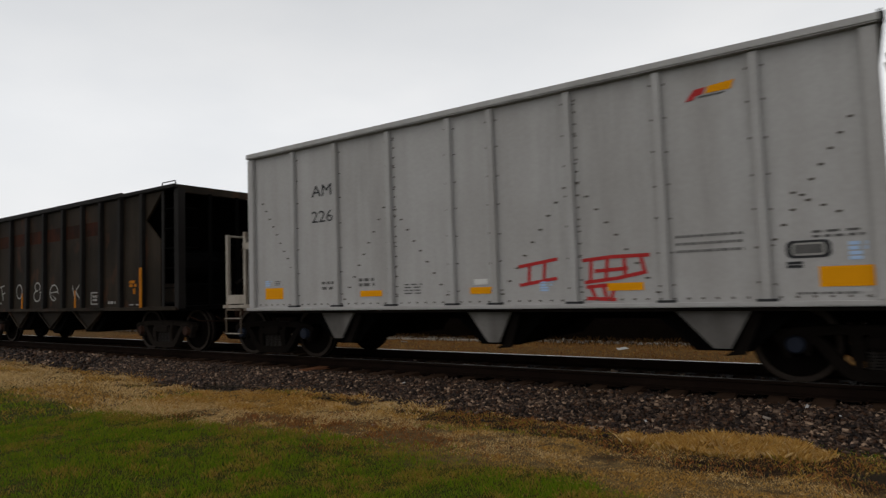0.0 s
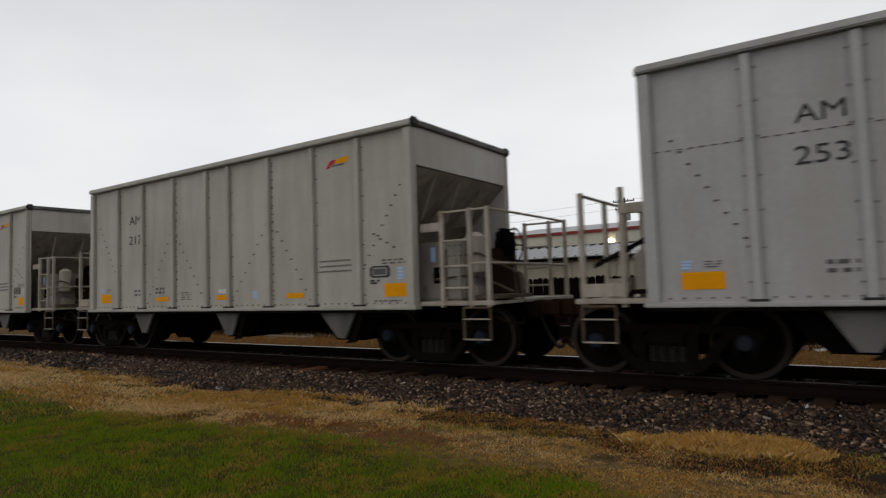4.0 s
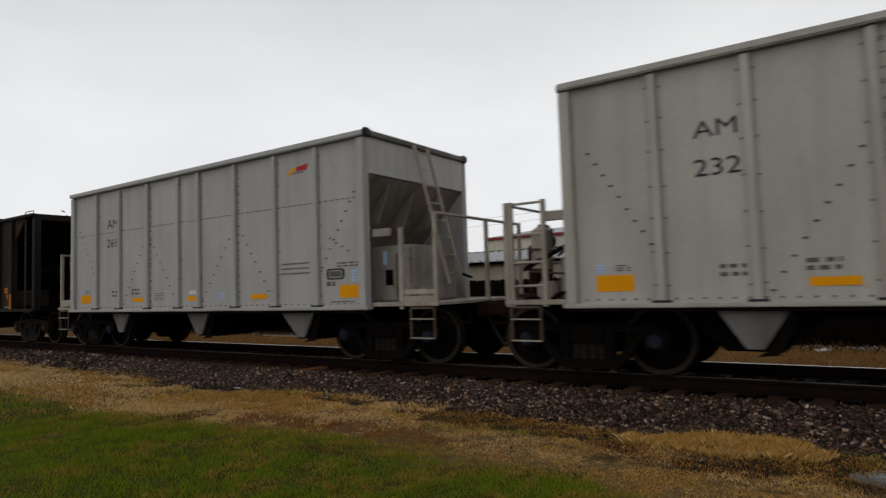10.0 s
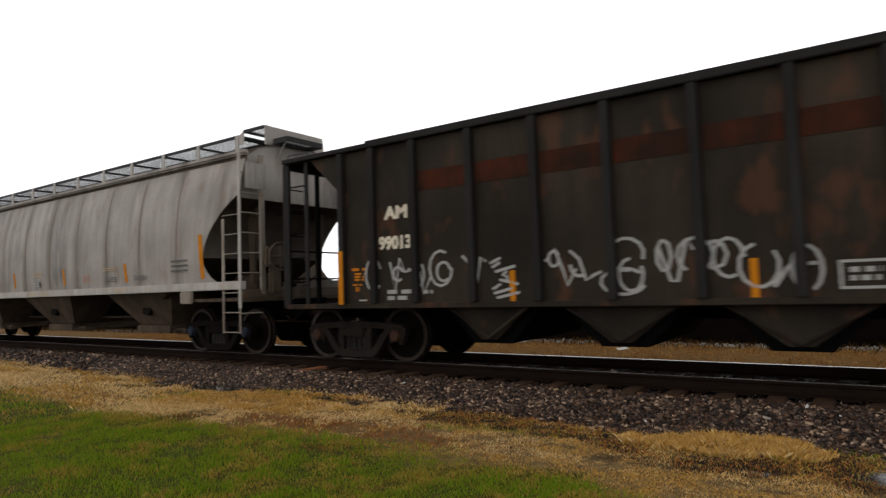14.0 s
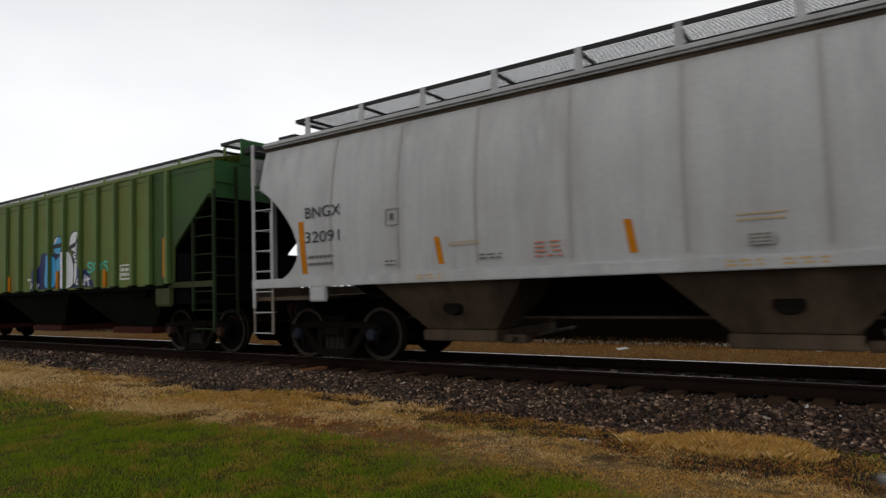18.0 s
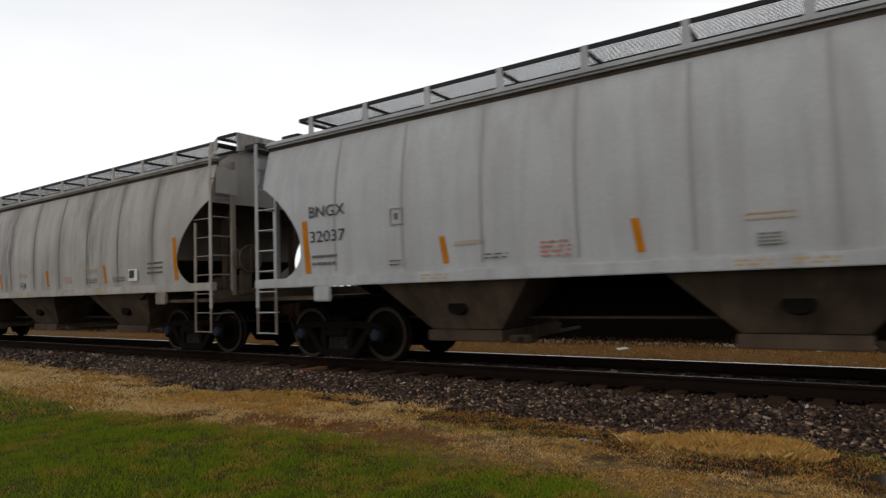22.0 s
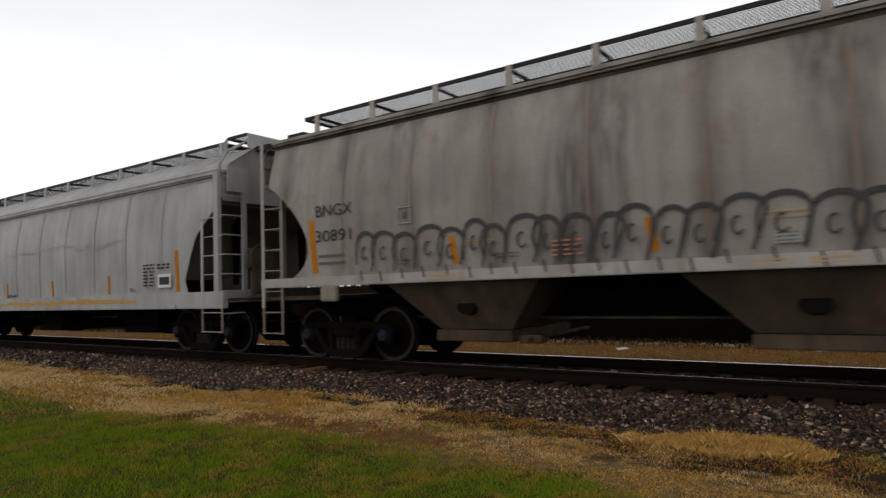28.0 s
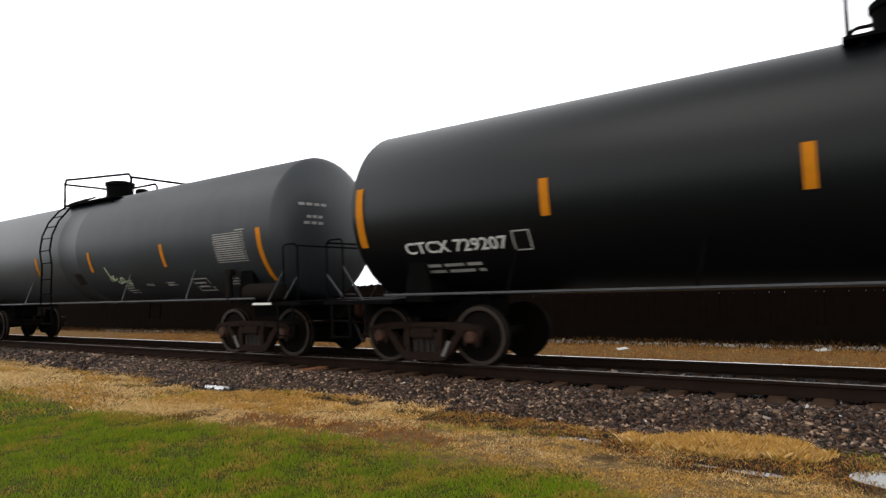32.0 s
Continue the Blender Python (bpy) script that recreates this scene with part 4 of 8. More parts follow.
for row in CARS:
    car, (number, mat, rear, front, logo, i) = row[0], row[3]
    tagged(car, GREY_LABEL + (", red spray marks" if number == "226" else ""))
    {"posts": rail_posts, "brake": brake_end}[rear](car, -1)
    if number == "232":
        end_ladder(car, 1, 0.33, 0.12, 0.95, 3.50)
    else:
        {"ladder": end_ladder, "brake": brake_end}[front](car, 1)
    grey_marks(car, number, 10 * i, logo)
    if number in ("253", "269"):
        bm = B()
        for i in range(74):
            box(bm, -4.7 + i * 0.128, -4.7 + i * 0.128 + 0.07, -GW - 0.006, -GW, 2.735, 2.747)
        tagged(part("rivets", bm, M_RIVET, car, "dashed line of rivet heads"), kind="stuff")
    if number == "226":
        bm = B()
        y = -GW - 0.005
        for pts in ([(0.71, 1.46), (1.28, 1.54)], [(0.72, 1.21), (1.27, 1.29)], [(0.88, 1.48), (0.86, 1.24)], [(1.10, 1.50), (1.08, 1.27)],
                    [(1.62, 1.50), (2.0, 1.53), (2.47, 1.53)], [(1.64, 1.22), (2.05, 1.26), (2.43, 1.33)], [(1.74, 1.51), (1.72, 1.23)], [(1.78, 1.36), (2.2, 1.38)],
                    [(1.95, 1.52), (1.92, 1.26)], [(2.16, 1.52), (2.16, 1.28)], [(2.36, 1.52), (2.40, 1.34)], [(1.66, 1.16), (1.9, 1.18), (2.05, 1.18)], [(1.72, 1.16), (1.78, 1.02)], [(1.88, 1.17), (1.92, 1.02)], [(1.66, 1.02), (2.04, 1.0)], [(2.03, 1.18), (1.98, 1.02)]):
            stroke(bm, pts, y, 0.045)
        part("graffiti", bm, M_RED, car, "red spray-painted strokes")

# ---- dark open coal hoppers ----
DRIBS = (-3.86, -3.04, -2.03, -1.02, -0.02, 1.02, 2.0, 2.87, 3.75)


def dark_hopper(low_end=5.28):
    car = car_root("coal_hopper", "", "dark open hopper cars")
    W, L, T = 1.477, 5.92, 3.57
    for s in (-1, 1):
        y = s * W
        lo, hi = min(y, y - s * 0.05), max(y, y - s * 0.05)
        bm = prism(B(), [(-4.62, 0.98), (low_end, 0.98), (low_end, 2.40 if low_end > 5 else 2.85), (4.72, 2.88), (5.38, 3.50), (-5.30, 3.50), (-4.62, 2.86)], lo, hi)
        part("side_panel", bm, M_DARK, car)
        bm = B()
        box(bm, -L, L, min(y + s * 0.09, y - s * 0.06), max(y + s * 0.09, y - s * 0.06), 3.49, T, 0.012)
        part("top_chord", bm, M_DARKRIB, car)
        part("chord_cap", box(B(), -4.0, 3.75, min(y + s * 0.04, y - s * 0.04), max(y + s * 0.04, y - s * 0.04), T - 0.004, T + 0.05, 0.01), M_DARKRIB, car)
        bm = box(B(), -5.9, 5.9, min(y + s * 0.05, y - s * 0.05), max(y + s * 0.05, y - s * 0.05), 0.92, 1.0, 0.008)
        part("side_sill", bm, M_DARK, car)
        rib = mesh_of("rib", box(B(), -0.06, 0.06, -0.09, 0, 1.0, 3.485, 0.012), M_DARKRIB)
        for x in DRIBS + (-4.53, 4.66):
            put("rib", rib, car, pose(x, y, 0, 0, 0, 0 if s < 0 else 180))
        for x in (-1, 1):
            bm = box(B(), min(x * 5.82, x * 5.97), max(x * 5.82, x * 5.97), y - 0.02, y + 0.02, 0.95, 3.485)
            box(bm, min(x * 5.94, x * 5.97), max(x * 5.94, x * 5.97), min(y, y - s * 0.14), max(y, y - s * 0.14), 0.95, 3.485)
            part("corner_post", bm, M_DARKRIB, car)
            for dx in (0.45,):
                bm = box(B(), x * (5.84 - dx) - 0.04, x * (5.84 - dx) + 0.04, y - 0.014, y + 0.014, 0.98, 3.49)
                part("ladder_stile", bm, M_DARKRIB, car)
            rung_row("rung", (x * 5.84, y), (x * 5.39, y), [0.97 + 0.42 * i for i in range(6)], 0.012, M_DARKIN, car)
            rung_row("end_rung", (x * 5.95, y * 0.97), (x * 5.95, y * 0.70), [0.97 + 0.42 * i for i in range(6)], 0.012, M_DARKIN, car)
            part("grab_iron", pipe(B(), [(x * 5.35, y, T), (x * 5.36, y, T + 0.08), (x * 5.84, y, T + 0.08), (x * 5.85, y, T)], 0.012), M_PIPE, car)
        for x0, x1 in ((-2.52, -1.26), (-0.72, 0.72), (1.22, 2.66)):
            bm = prism(B(), [(x0, 0.92), (x1, 0.92), ((x0 + x1) / 2 + 0.12, 0.46), ((x0 + x1) / 2 - 0.12, 0.46)], y * 0.9 - 0.02, y * 0.9 + 0.02)
            part("hopper_gate", bm, M_DARK, car)
            bm = pipe(B(), [(x0, y * 0.93, 0.92), ((x0 + x1) / 2, y * 0.93, 0.48), (x1, y * 0.93, 0.92)], 0.025)
            part("gate_flange", bm, M_DARK, car)
    for s in (-1, 1):
        xe = s * L
        bm = box(B(), min(xe, xe - s * 0.1), max(xe, xe - s * 0.1), -W, W, 3.40, T - 0.004, 0.01)
        part("end_chord", bm, M_DARK, car)
        bm = B()
        slab(bm, (s * 5.30, -W + 0.03, 3.54), (s * 5.30, W - 0.03, 3.54), (s * 3.26, W - 0.05, 1.56), (s * 3.26, -W + 0.05, 1.56), 0.04)
        part("slope_sheet", bm, M_DARKIN, car)
        part("end_deck", box(B(), min(s * 5.34, s * 5.83), max(s * 5.34, s * 5.83), -W + 0.07, W - 0.07, 3.47, 3.50), M_DARKIN, car)
        for yy in (-0.7, 0.0, 0.7):
            bm = box(B(), xe - 0.035, xe + 0.035, yy - 0.03, yy + 0.03, 0.98, 3.42)
            part("end_post", bm, M_DARKIN, car)
        bm = box(B(), min(s * 4.7, xe), max(s * 4.7, xe), -1.45, 1.45, 0.90, 0.99)
        part("end_platform", bm, M_DARKIN, car)
        for z in (1.45, 1.95):
            bm = pipe(B(), [(xe, -1.42, z), (xe, 1.42, z)], 0.016)
            part("handrail", bm, M_DARKIN, car)
        bm = box(B(), s * 4.75 - 0.05, s * 4.75 + 0.05, -0.6, 0.6, 0.99, 2.25)
        part("bulkhead", bm, M_DARKIN, car)
    bm = lathe(B(), [(-1.15, 0.06), (-1.08, 0.3), (-0.1, 0.3), (-0.03, 0.06)], 20, 'y', 5.08, 1.88)
    part("air_reservoir", bm, M_DARKIN, car, smooth=True)
    bm = box(B(), 5.5, 5.85, 0.15, 1.0, 2.32, 2.38)
    part("brake_step", bm, M_DARKIN, car)
    bm = wheel_ring(B(), 5.98, 0.6, 2.95, 0.27, 0.018)
    box(bm, 5.9, 5.99, 0.45, 0.75, 2.75, 3.15, 0.02)
    part("brake_wheel", bm, M_DARKIN, car)
    part("centre_sill", box(B(), -6.0, 6.0, -0.33, 0.33, 0.70, 0.93), M_DARKIN, car)
    part("hopper_floor", box(B(), -4.6, 4.6, -W + 0.06, W - 0.06, 1.0, 1.05), M_DARKIN, car)
    for x in (-1.89, 0.0, 1.94):
        bm = prism(B(), [(x - 0.85, 0.98), (x + 0.85, 0.98), (x + 0.3, 0.40), (x - 0.3, 0.40)], -1.25, 1.25)
        part("discharge_chute", bm, M_DARKIN, car)
    running_gear(car, 4.70, 6.52, "cap_rust", look_of="dusty_")
    return car


def dark_marks(car, number, seed, patches, tag):
    y = -1.477
    letter("AM", -3.41, y - 0.004, 2.40, 0.19, M_CREAM, car, 0.012, width=0.46)
    letter(number, -3.445, y - 0.004, 1.93, 0.19, M_CREAM, car, 0.012, width=0.64)
    for x0, x1, z0, z1, n, ch in ((-3.62, -3.02, 1.03, 1.22, 2, 2), (-4.22, -3.84, 1.03, 1.07, 1, 1), (-2.92, -2.74, 1.12, 1.20, 1, 1), (3.12, 3.46, 1.06, 1.16, 1, 2), (4.05, 4.48, 1.03, 1.07, 1, 1), (2.42, 2.70, 1.14, 1.31, 2, 2)):
        block(car, x0, x1, z0, z1, y - 0.003, n, M_DIMW, seed, 0.35, ch)
    rim(car, 2.33, 2.79, 1.07, 1.37, y, 0.03, M_DIMW if seed != 2 else M_CREAM)
    for x, z0, z1, w in ((-4.53, 0.99, 1.86 if seed % 2 else 1.42, 0.10), (4.66, 0.99, 1.86 if seed % 2 else 1.42, 0.10), *(((-1.42, 1.0, 1.42, 0.08), (1.55, 1.0, 1.43, 0.08)) if seed % 2 else ((-2.10, 1.0, 1.42, 0.10), (0.0, 1.0, 1.42, 0.10), (2.0, 1.0, 1.45, 0.10)))):
        y1 = y - (0.09 if min(abs(x - r) for r in DRIBS + (-4.53, 4.66)) < 0.12 else 0.0)
        part("reflector", box(B(), x - w / 2, x + w / 2, y1 - 0.008, y1 + 0.001, z0, z1), M_AMBER, car, "orange reflective strip")
    block(car, 4.05, 4.38, 1.44, 1.60, y - 0.004, 2, M_AMBER, seed, 0.2, 1, "faded yellow stencil")
    block(car, 4.2, 4.3, 1.28, 1.42, y - 0.004, 1, M_AMBER, seed, 0.1, 1, "faded yellow stencil")
    for x0, x1, z0, z1, n in ((-4.36, -4.02, 1.52, 1.58, 1), (-4.30, -4.08, 1.36, 1.50, 3), (-4.34, -4.14, 1.28, 1.32, 1), (-4.28, -4.20, 1.18, 1.28, 1)):
        block(car, x0, x1, z0, z1, y - 0.004, n, M_AMBER, seed, 0.3, 1, "faded yellow stencil")
    for x0, x1, z0, z1 in patches:
        part("rust_patch", box(B(), x0, x1, y - 0.006, y + 0.006, z0, z1), M_RUSTY, car, "rust-brown repair patch")
    if tag:
        for pts in tag:
            part("graffiti", stroke(B(), pts, y - 0.008, 0.04), M_DIMW, car, "pale spray-painted scrawl")


upper = [(a + 0.07, b - 0.07, 2.72, 3.05) for a, b in zip(DRIBS[1:7], DRIBS[2:8])]
d1 = dark_hopper()
d2, d3 = dark_hopper(4.74), copy_thing(d1, Matrix.Identity(4))
TAG1 = [[(-2.84, 1.62), (-2.55, 1.66)], [(-2.76, 1.64), (-2.62, 1.24)], [(-2.72, 1.40), (-2.50, 1.46)],
        arc(-1.58, 1.47, 0.17, 0.19, 30, 390, 14), arc(-0.48, 1.57, 0.15, 0.11, -60, 270, 12), arc(-0.50, 1.33, 0.19, 0.14, 80, 400, 12) + [(-0.22, 1.44)],
        arc(0.45, 1.40, 0.22, 0.20, -10, 300) + [(0.25, 1.40), (0.68, 1.42)], [(1.42, 1.55), (1.55, 1.2), (1.62, 1.45), (1.85, 1.6)], [(1.6, 1.4), (1.9, 1.12)]]
rr = random.Random(8)
TAG3 = [arc(x, z, rx, rz, a, a + 300) for x, z, rx, rz, a in ((-3.9, 1.45, 0.16, 0.26, 20), (-2.6, 1.5, 0.2, 0.26, 60), (-2.55, 1.45, 0.12, 0.14, 10), (0.15, 1.55, 0.22, 0.2, -20), (0.1, 1.22, 0.28, 0.16, 40), (0.2, 1.3, 0.15, 0.2, 90), (0.95, 1.5, 0.2, 0.2, -60), (1.3, 1.45, 0.16, 0.22, 0), (1.6, 1.35, 0.2, 0.24, 100), (2.05, 1.3, 0.14, 0.24, -70))]
TAG3 += [[(-1.55 + rr.uniform(-0.22, 0.22), 1.05 + 0.06 * k), (-1.5 + rr.uniform(-0.2, 0.2), 1.12 + 0.06 * k)] for k in range(9)]
TAG3 += [[(x + 0.10 * k + rr.uniform(-0.03, 0.03), rr.uniform(1.10, 1.70)) for k in range(5)] for x in (-3.55, -3.2, -2.2, -0.9, -0.55, 0.55, 1.75)]
TAG3 += [arc(x, rr.uniform(1.3, 1.55), rr.uniform(0.07, 0.14), rr.uniform(0.1, 0.2), rr.uniform(0, 180), rr.uniform(300, 460), 9) for x in (-3.4, -3.0, -0.8, -0.45, 0.6, 1.15)]
dark_marks(d1, "99063", 1, upper, TAG1)
dark_marks(d2, "99007", 2, upper[0:2] + [(-0.95, -0.3, 2.72, 2.88), (1.1, 1.9, 2.78, 2.95)], [])
for x0, x1 in ((-1.96, -1.09), (-0.95, -0.09)):
    part("rust_patch", box(B(), x0, x1, -1.484, -1.47, 1.01, 1.50), M_RUSTB, d2, "bright rust-red repair plate")
    for z in (1.16, 1.26, 1.36):
        block(d2, x0 + 0.32, x0 + 0.46, z, z + 0.035, -1.486, 1, M_DIMW, 4, 0.2, 1, "small white mark")
dark_marks(d3, "99013", 3, [(a, b, z0 - 0.03, z1 - 0.06) for a, b, z0, z1 in upper], TAG3)
for car, u, words in ((d1, -17.66, "sooty black open coal hopper car with pale scrawled graffiti"), (d2, -109.22, "sooty black open coal hopper car with rusty brown patches"), (d3, -122.25, "sooty brown-black open coal hopper car with looping pale graffiti")):
    tagged(car, words)
    CARS.append([car, u, 4.70, None])

# ---- round-sided covered hoppers ----
HL = 8.25


def hop_y(z):
    """Half width of the bulging side at height z."""
    return 1.60 - 0.26 * max(0.0, (z - 2.35) / 1.55) ** 2 - 0.03 * max(0.0, (2.0 - z) / 0.6)


def curved_sheet(bm, xs_of, zs, s, off=0.0):
    """A side sheet that follows the bulge; xs_of(z) gives its two ends."""
    rows = []
    for z in zs:
        a, b = xs_of(z)
        n = 24
        rows.append([bm.verts.new((a + (b - a) * i / n, s * (hop_y(z) + off), z)) for i in range(n + 1)])
    for r1, r2 in zip(rows, rows[1:]):
        for i in range(len(r1) - 1):
            bm.faces.new((r1[i], r1[i + 1], r2[i + 1], r2[i]))
    return bm


def hop_end(z):
    """How far the side sheet ends short of the car's end at height z."""
    if z > 3.12:
        return 0.05
    if z > 1.95:
        return 0.05 + 1.05 * (1 - ((z - 1.95) / 1.17) ** 1.7) ** 0.9
    return 0.05 + 1.05 * max(0.2, 1 - ((1.95 - z) / 0.62) ** 2) ** 0.5


def grating(car, name, x0, x1, y0, y1, z, label, t=0.05, mat=None):
    """An open bar grating in a dark angle frame."""
    bm = B()
    n, m = int((x1 - x0) / 0.075), int((y1 - y0) / 0.045)
    for i in range(1, n):
        x = x0 + (x1 - x0) * i / n
        box(bm, x - 0.005, x + 0.005, y0, y1, z - 0.003, z + 0.003)
    for k in range(1, m):
        yy = y0 + (y1 - y0) * k / m
        box(bm, x0, x1, yy - 0.006, yy + 0.006, z - 0.0035, z + 0.0035)
    ob = tagged(part(name, bm, mat or M_GALV, car, label), kind="stuff")
    bm = B()
    for yy in (y0, y1):
        box(bm, x0, x1, yy - 0.012, yy + 0.012, z - t, z + 0.015)
    for x in (x0, x1):
        box(bm, x - 0.012, x + 0.012, y0 + 0.012, y1 - 0.012, z - t, z + 0.014)
    part("walkway_frame", bm, M_FRAME, ob, "dark angle-iron frame")


def covered_hopper(mat, name="covered_hopper", sill_z=(1.30, 1.46), eave=3.90, under=None, walk_z=0.62, cut=None, roof=None, stile=(0.01, 0.085), rung_x=(0.49, 0.40)):
    car = car_root(name, "", "round-sided covered hopper cars")
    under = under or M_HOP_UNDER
    roof = roof or [(hop_y(eave) * k / 5, eave + 0.08 + 0.28 * (1 - (k / 5) ** 2)) for k in range(5, -1, -1)]
    ridge = roof[-1][1]
    sill = mat if mat in (M_HOP_W, M_HOP_S) else M_SILL
    lad = M_HOP_S if mat is M_HOP_S else M_HOP_W if mat is M_HOP_W else M_LADDER
    cut = cut or hop_end
    z0, z1 = sill_z
    zs = [z1 - 0.03 + (eave - z1 + 0.03) * i / 22 for i in range(23)]
    for s in (-1, 1):
        bm = curved_sheet(B(), lambda z: (-HL + cut(z), HL - cut(z)), zs, s)
        bmesh.ops.solidify(bm, geom=bm.faces[:], thickness=0.03)
        part("side_sheet", bm, mat, car, smooth=True)
        seam = B()
        zt = zs[1:-1]
        rows = [[seam.verts.new((dx, s * (hop_y(z) + 0.008), z)) for dx in (-0.022, 0.022)] for z in zt]
        for r1, r2 in zip(rows, rows[1:]):
            seam.faces.new((r1[0], r1[1], r2[1], r2[0]))
        seam = mesh_of("weld_seam", seam, M_SEAM_W if mat in (M_HOP_W, M_HOP_S) else M_HOP_SEAM)
        for x in (-6.35, -4.95, -3.55, -2.15, -0.75, 0.65, 2.05, 3.45, 4.85, 6.25):
            put("weld_seam", seam, car, pose(x, 0, 0), "stained vertical weld seam")
        y = s * hop_y(eave)
        bm = box(B(), -HL, HL, min(y + s * 0.10, y - s * 0.05), max(y + s * 0.10, y - s * 0.05), eave - 0.005, eave + 0.10, 0.035)
        part("roof_rail", bm, mat, car)
        # strip's dark colour draws the roof rail's shade; the silver car keeps body paint
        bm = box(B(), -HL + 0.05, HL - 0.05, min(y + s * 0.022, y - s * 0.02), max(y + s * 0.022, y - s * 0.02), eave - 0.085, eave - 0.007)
        part("eave_channel", bm, M_HOP_UNDER if mat is not M_HOP_S else mat, car, "strip drawing the shade line under the eave")
        y = s * 1.60
        bm = box(B(), -HL - 0.1, HL + 0.1, min(y + s * 0.02, y - s * 0.10), max(y + s * 0.02, y - s * 0.10), z0, z1, 0.012)
        part("side_sill", bm, sill, car)
    # arched roof
    bm = B()
    rows = [[bm.verts.new((x, yy, zz)) for x in (-HL, HL)] for yy, zz in [(-y, z) for y, z in roof] + roof[-2::-1]]
    for a, b in zip(rows, rows[1:]):
        bm.faces.new((a[0], a[1], b[1], b[0]))
    bmesh.ops.solidify(bm, geom=bm.faces[:], thickness=0.03)
    part("roof", bm, mat, car, smooth=True)
    # running boards of open grating, their brackets, the end steps
    wz = eave + walk_z
    seat = roof[-2][1] - 0.05 if roof[0][1] > eave + 0.09 else eave + 0.12
    for s in (-1, 1):
        y0, y1 = (0.02, 0.80) if s > 0 else (-0.80, -0.02)
        grating(car, "running_board", -HL + 0.25, HL - 0.95, y0, y1, wz, "dark open grating walkway", mat=M_PIPE if mat is M_HOP_S else None)
        bracket = mesh_of("walkway_bracket", prism(B(), [(-0.075, seat), (0.075, seat), (0.045, wz + 0.01), (-0.045, wz + 0.01)], -0.012, 0.012), sill)
        brace = mesh_of("bracket_arm", box(B(), -0.02, 0.02, -0.40, 0.40, wz - 0.075, wz - 0.03), M_FRAME)
        for i in range(12):
            x = -HL + 0.6 + i * (2 * HL - 1.6) / 11
            put("walkway_bracket", bracket, car, pose(x, s * 0.825, 0))
            put("bracket_arm", brace, car, pose(x, s * 0.40, 0))
    grating(car, "raised_step", HL - 0.80, HL - 0.18, -0.80, 0.80, wz + 0.08, "raised grating step")
    part("step_end_plate", prism(B(), [(HL - 0.17, ridge - 0.05), (HL - 0.10, ridge - 0.05), (HL - 0.14, wz + 0.09), (HL - 0.17, wz + 0.09)], -0.80, 0.80), mat, car)
    part("step_side_plate", prism(B(), [(HL - 0.98, wz - 0.03), (HL - 0.80, wz + 0.08), (HL - 0.80, wz - 0.20), (HL - 0.92, wz - 0.20)], -0.82, -0.80), sill, car)
    for s in (-1, 1):
        x0, x1 = (HL - 0.02, HL + 0.40) if s > 0 else (-HL - 0.35, -HL + 0.10)
        grating(car, "end_walkway", x0, x1, -0.70, 0.25, wz - 0.22, "grating walkway over the car's end", 0.09)
        for yy in (-0.6, 0.6):
            bm = rod(B(), (s * (HL + 0.22), yy, wz - 0.30), (s * (HL - 0.02), yy, wz - 0.58), 0.014, 6)
            part("walkway_brace", bm, mat, car)
    for i in range(4):
        bm = box(B(), -6.5 + 4.35 * i - 0.75, -6.5 + 4.35 * i + 0.75, -0.22, 0.22, ridge - 0.06, ridge + 0.10, 0.05)
        part("roof_hatch", bm, mat, car)
    for s in (-1, 1):
        xe = s * HL
        # upright end above, sloping sheet below
        bm = B()
        pts = []
        for j in range(9):
            z = 3.05 + (eave - 3.05) * j / 8
            pts.append((hop_y(z) - 0.03, z))
        ring = [(-y, z) for y, z in pts] + [(y, z) for y, z in pts[::-1]]
        ring = ring[:9] + [(-y, z - 0.01) for y, z in roof[1:]] + [(y, z - 0.01) for y, z in roof[-2:0:-1]] + ring[9:]
        vs = [bm.verts.new((xe - s * 0.04, y, z)) for y, z in ring]
        f = bm.faces.new(vs)
        bmesh.ops.solidify(bm, geom=[f], thickness=0.03)
        part("end_sheet", bm, mat, car)
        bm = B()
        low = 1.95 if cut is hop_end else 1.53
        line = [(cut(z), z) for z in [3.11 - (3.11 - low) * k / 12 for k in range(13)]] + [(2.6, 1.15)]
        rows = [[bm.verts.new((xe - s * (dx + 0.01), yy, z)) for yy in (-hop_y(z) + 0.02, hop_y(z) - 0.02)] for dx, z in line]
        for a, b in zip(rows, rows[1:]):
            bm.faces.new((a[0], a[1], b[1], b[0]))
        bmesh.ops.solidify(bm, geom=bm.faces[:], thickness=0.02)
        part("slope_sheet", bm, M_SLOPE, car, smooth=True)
        for yy in (-0.9, 0.9):
            bm = prism(B(), [(xe - s * 0.3, 2.95), (xe - s * 0.4, 1.40), (xe - s * 0.5, 1.40), (xe - s * 0.55, 2.7)], yy - 0.03, yy + 0.03)
            part("end_brace", bm, under, car)
        for yy in (-1, 1):
            y = yy * 1.60
            bm = box(B(), min(xe + s * stile[0], xe + s * stile[1]), max(xe + s * stile[0], xe + s * stile[1]), y - 0.012, y + 0.012, 0.95, eave + 0.06, 0.004)
            part("corner_stile", bm, sill, car)
            bm = B()
            inner = xe - s * (rung_x[0] + rung_x[1]) / 2
            box(bm, inner - 0.034, inner + 0.034, y - 0.010, y + 0.010, z0, 2.66)
            part("side_ladder", bm, lad, car)
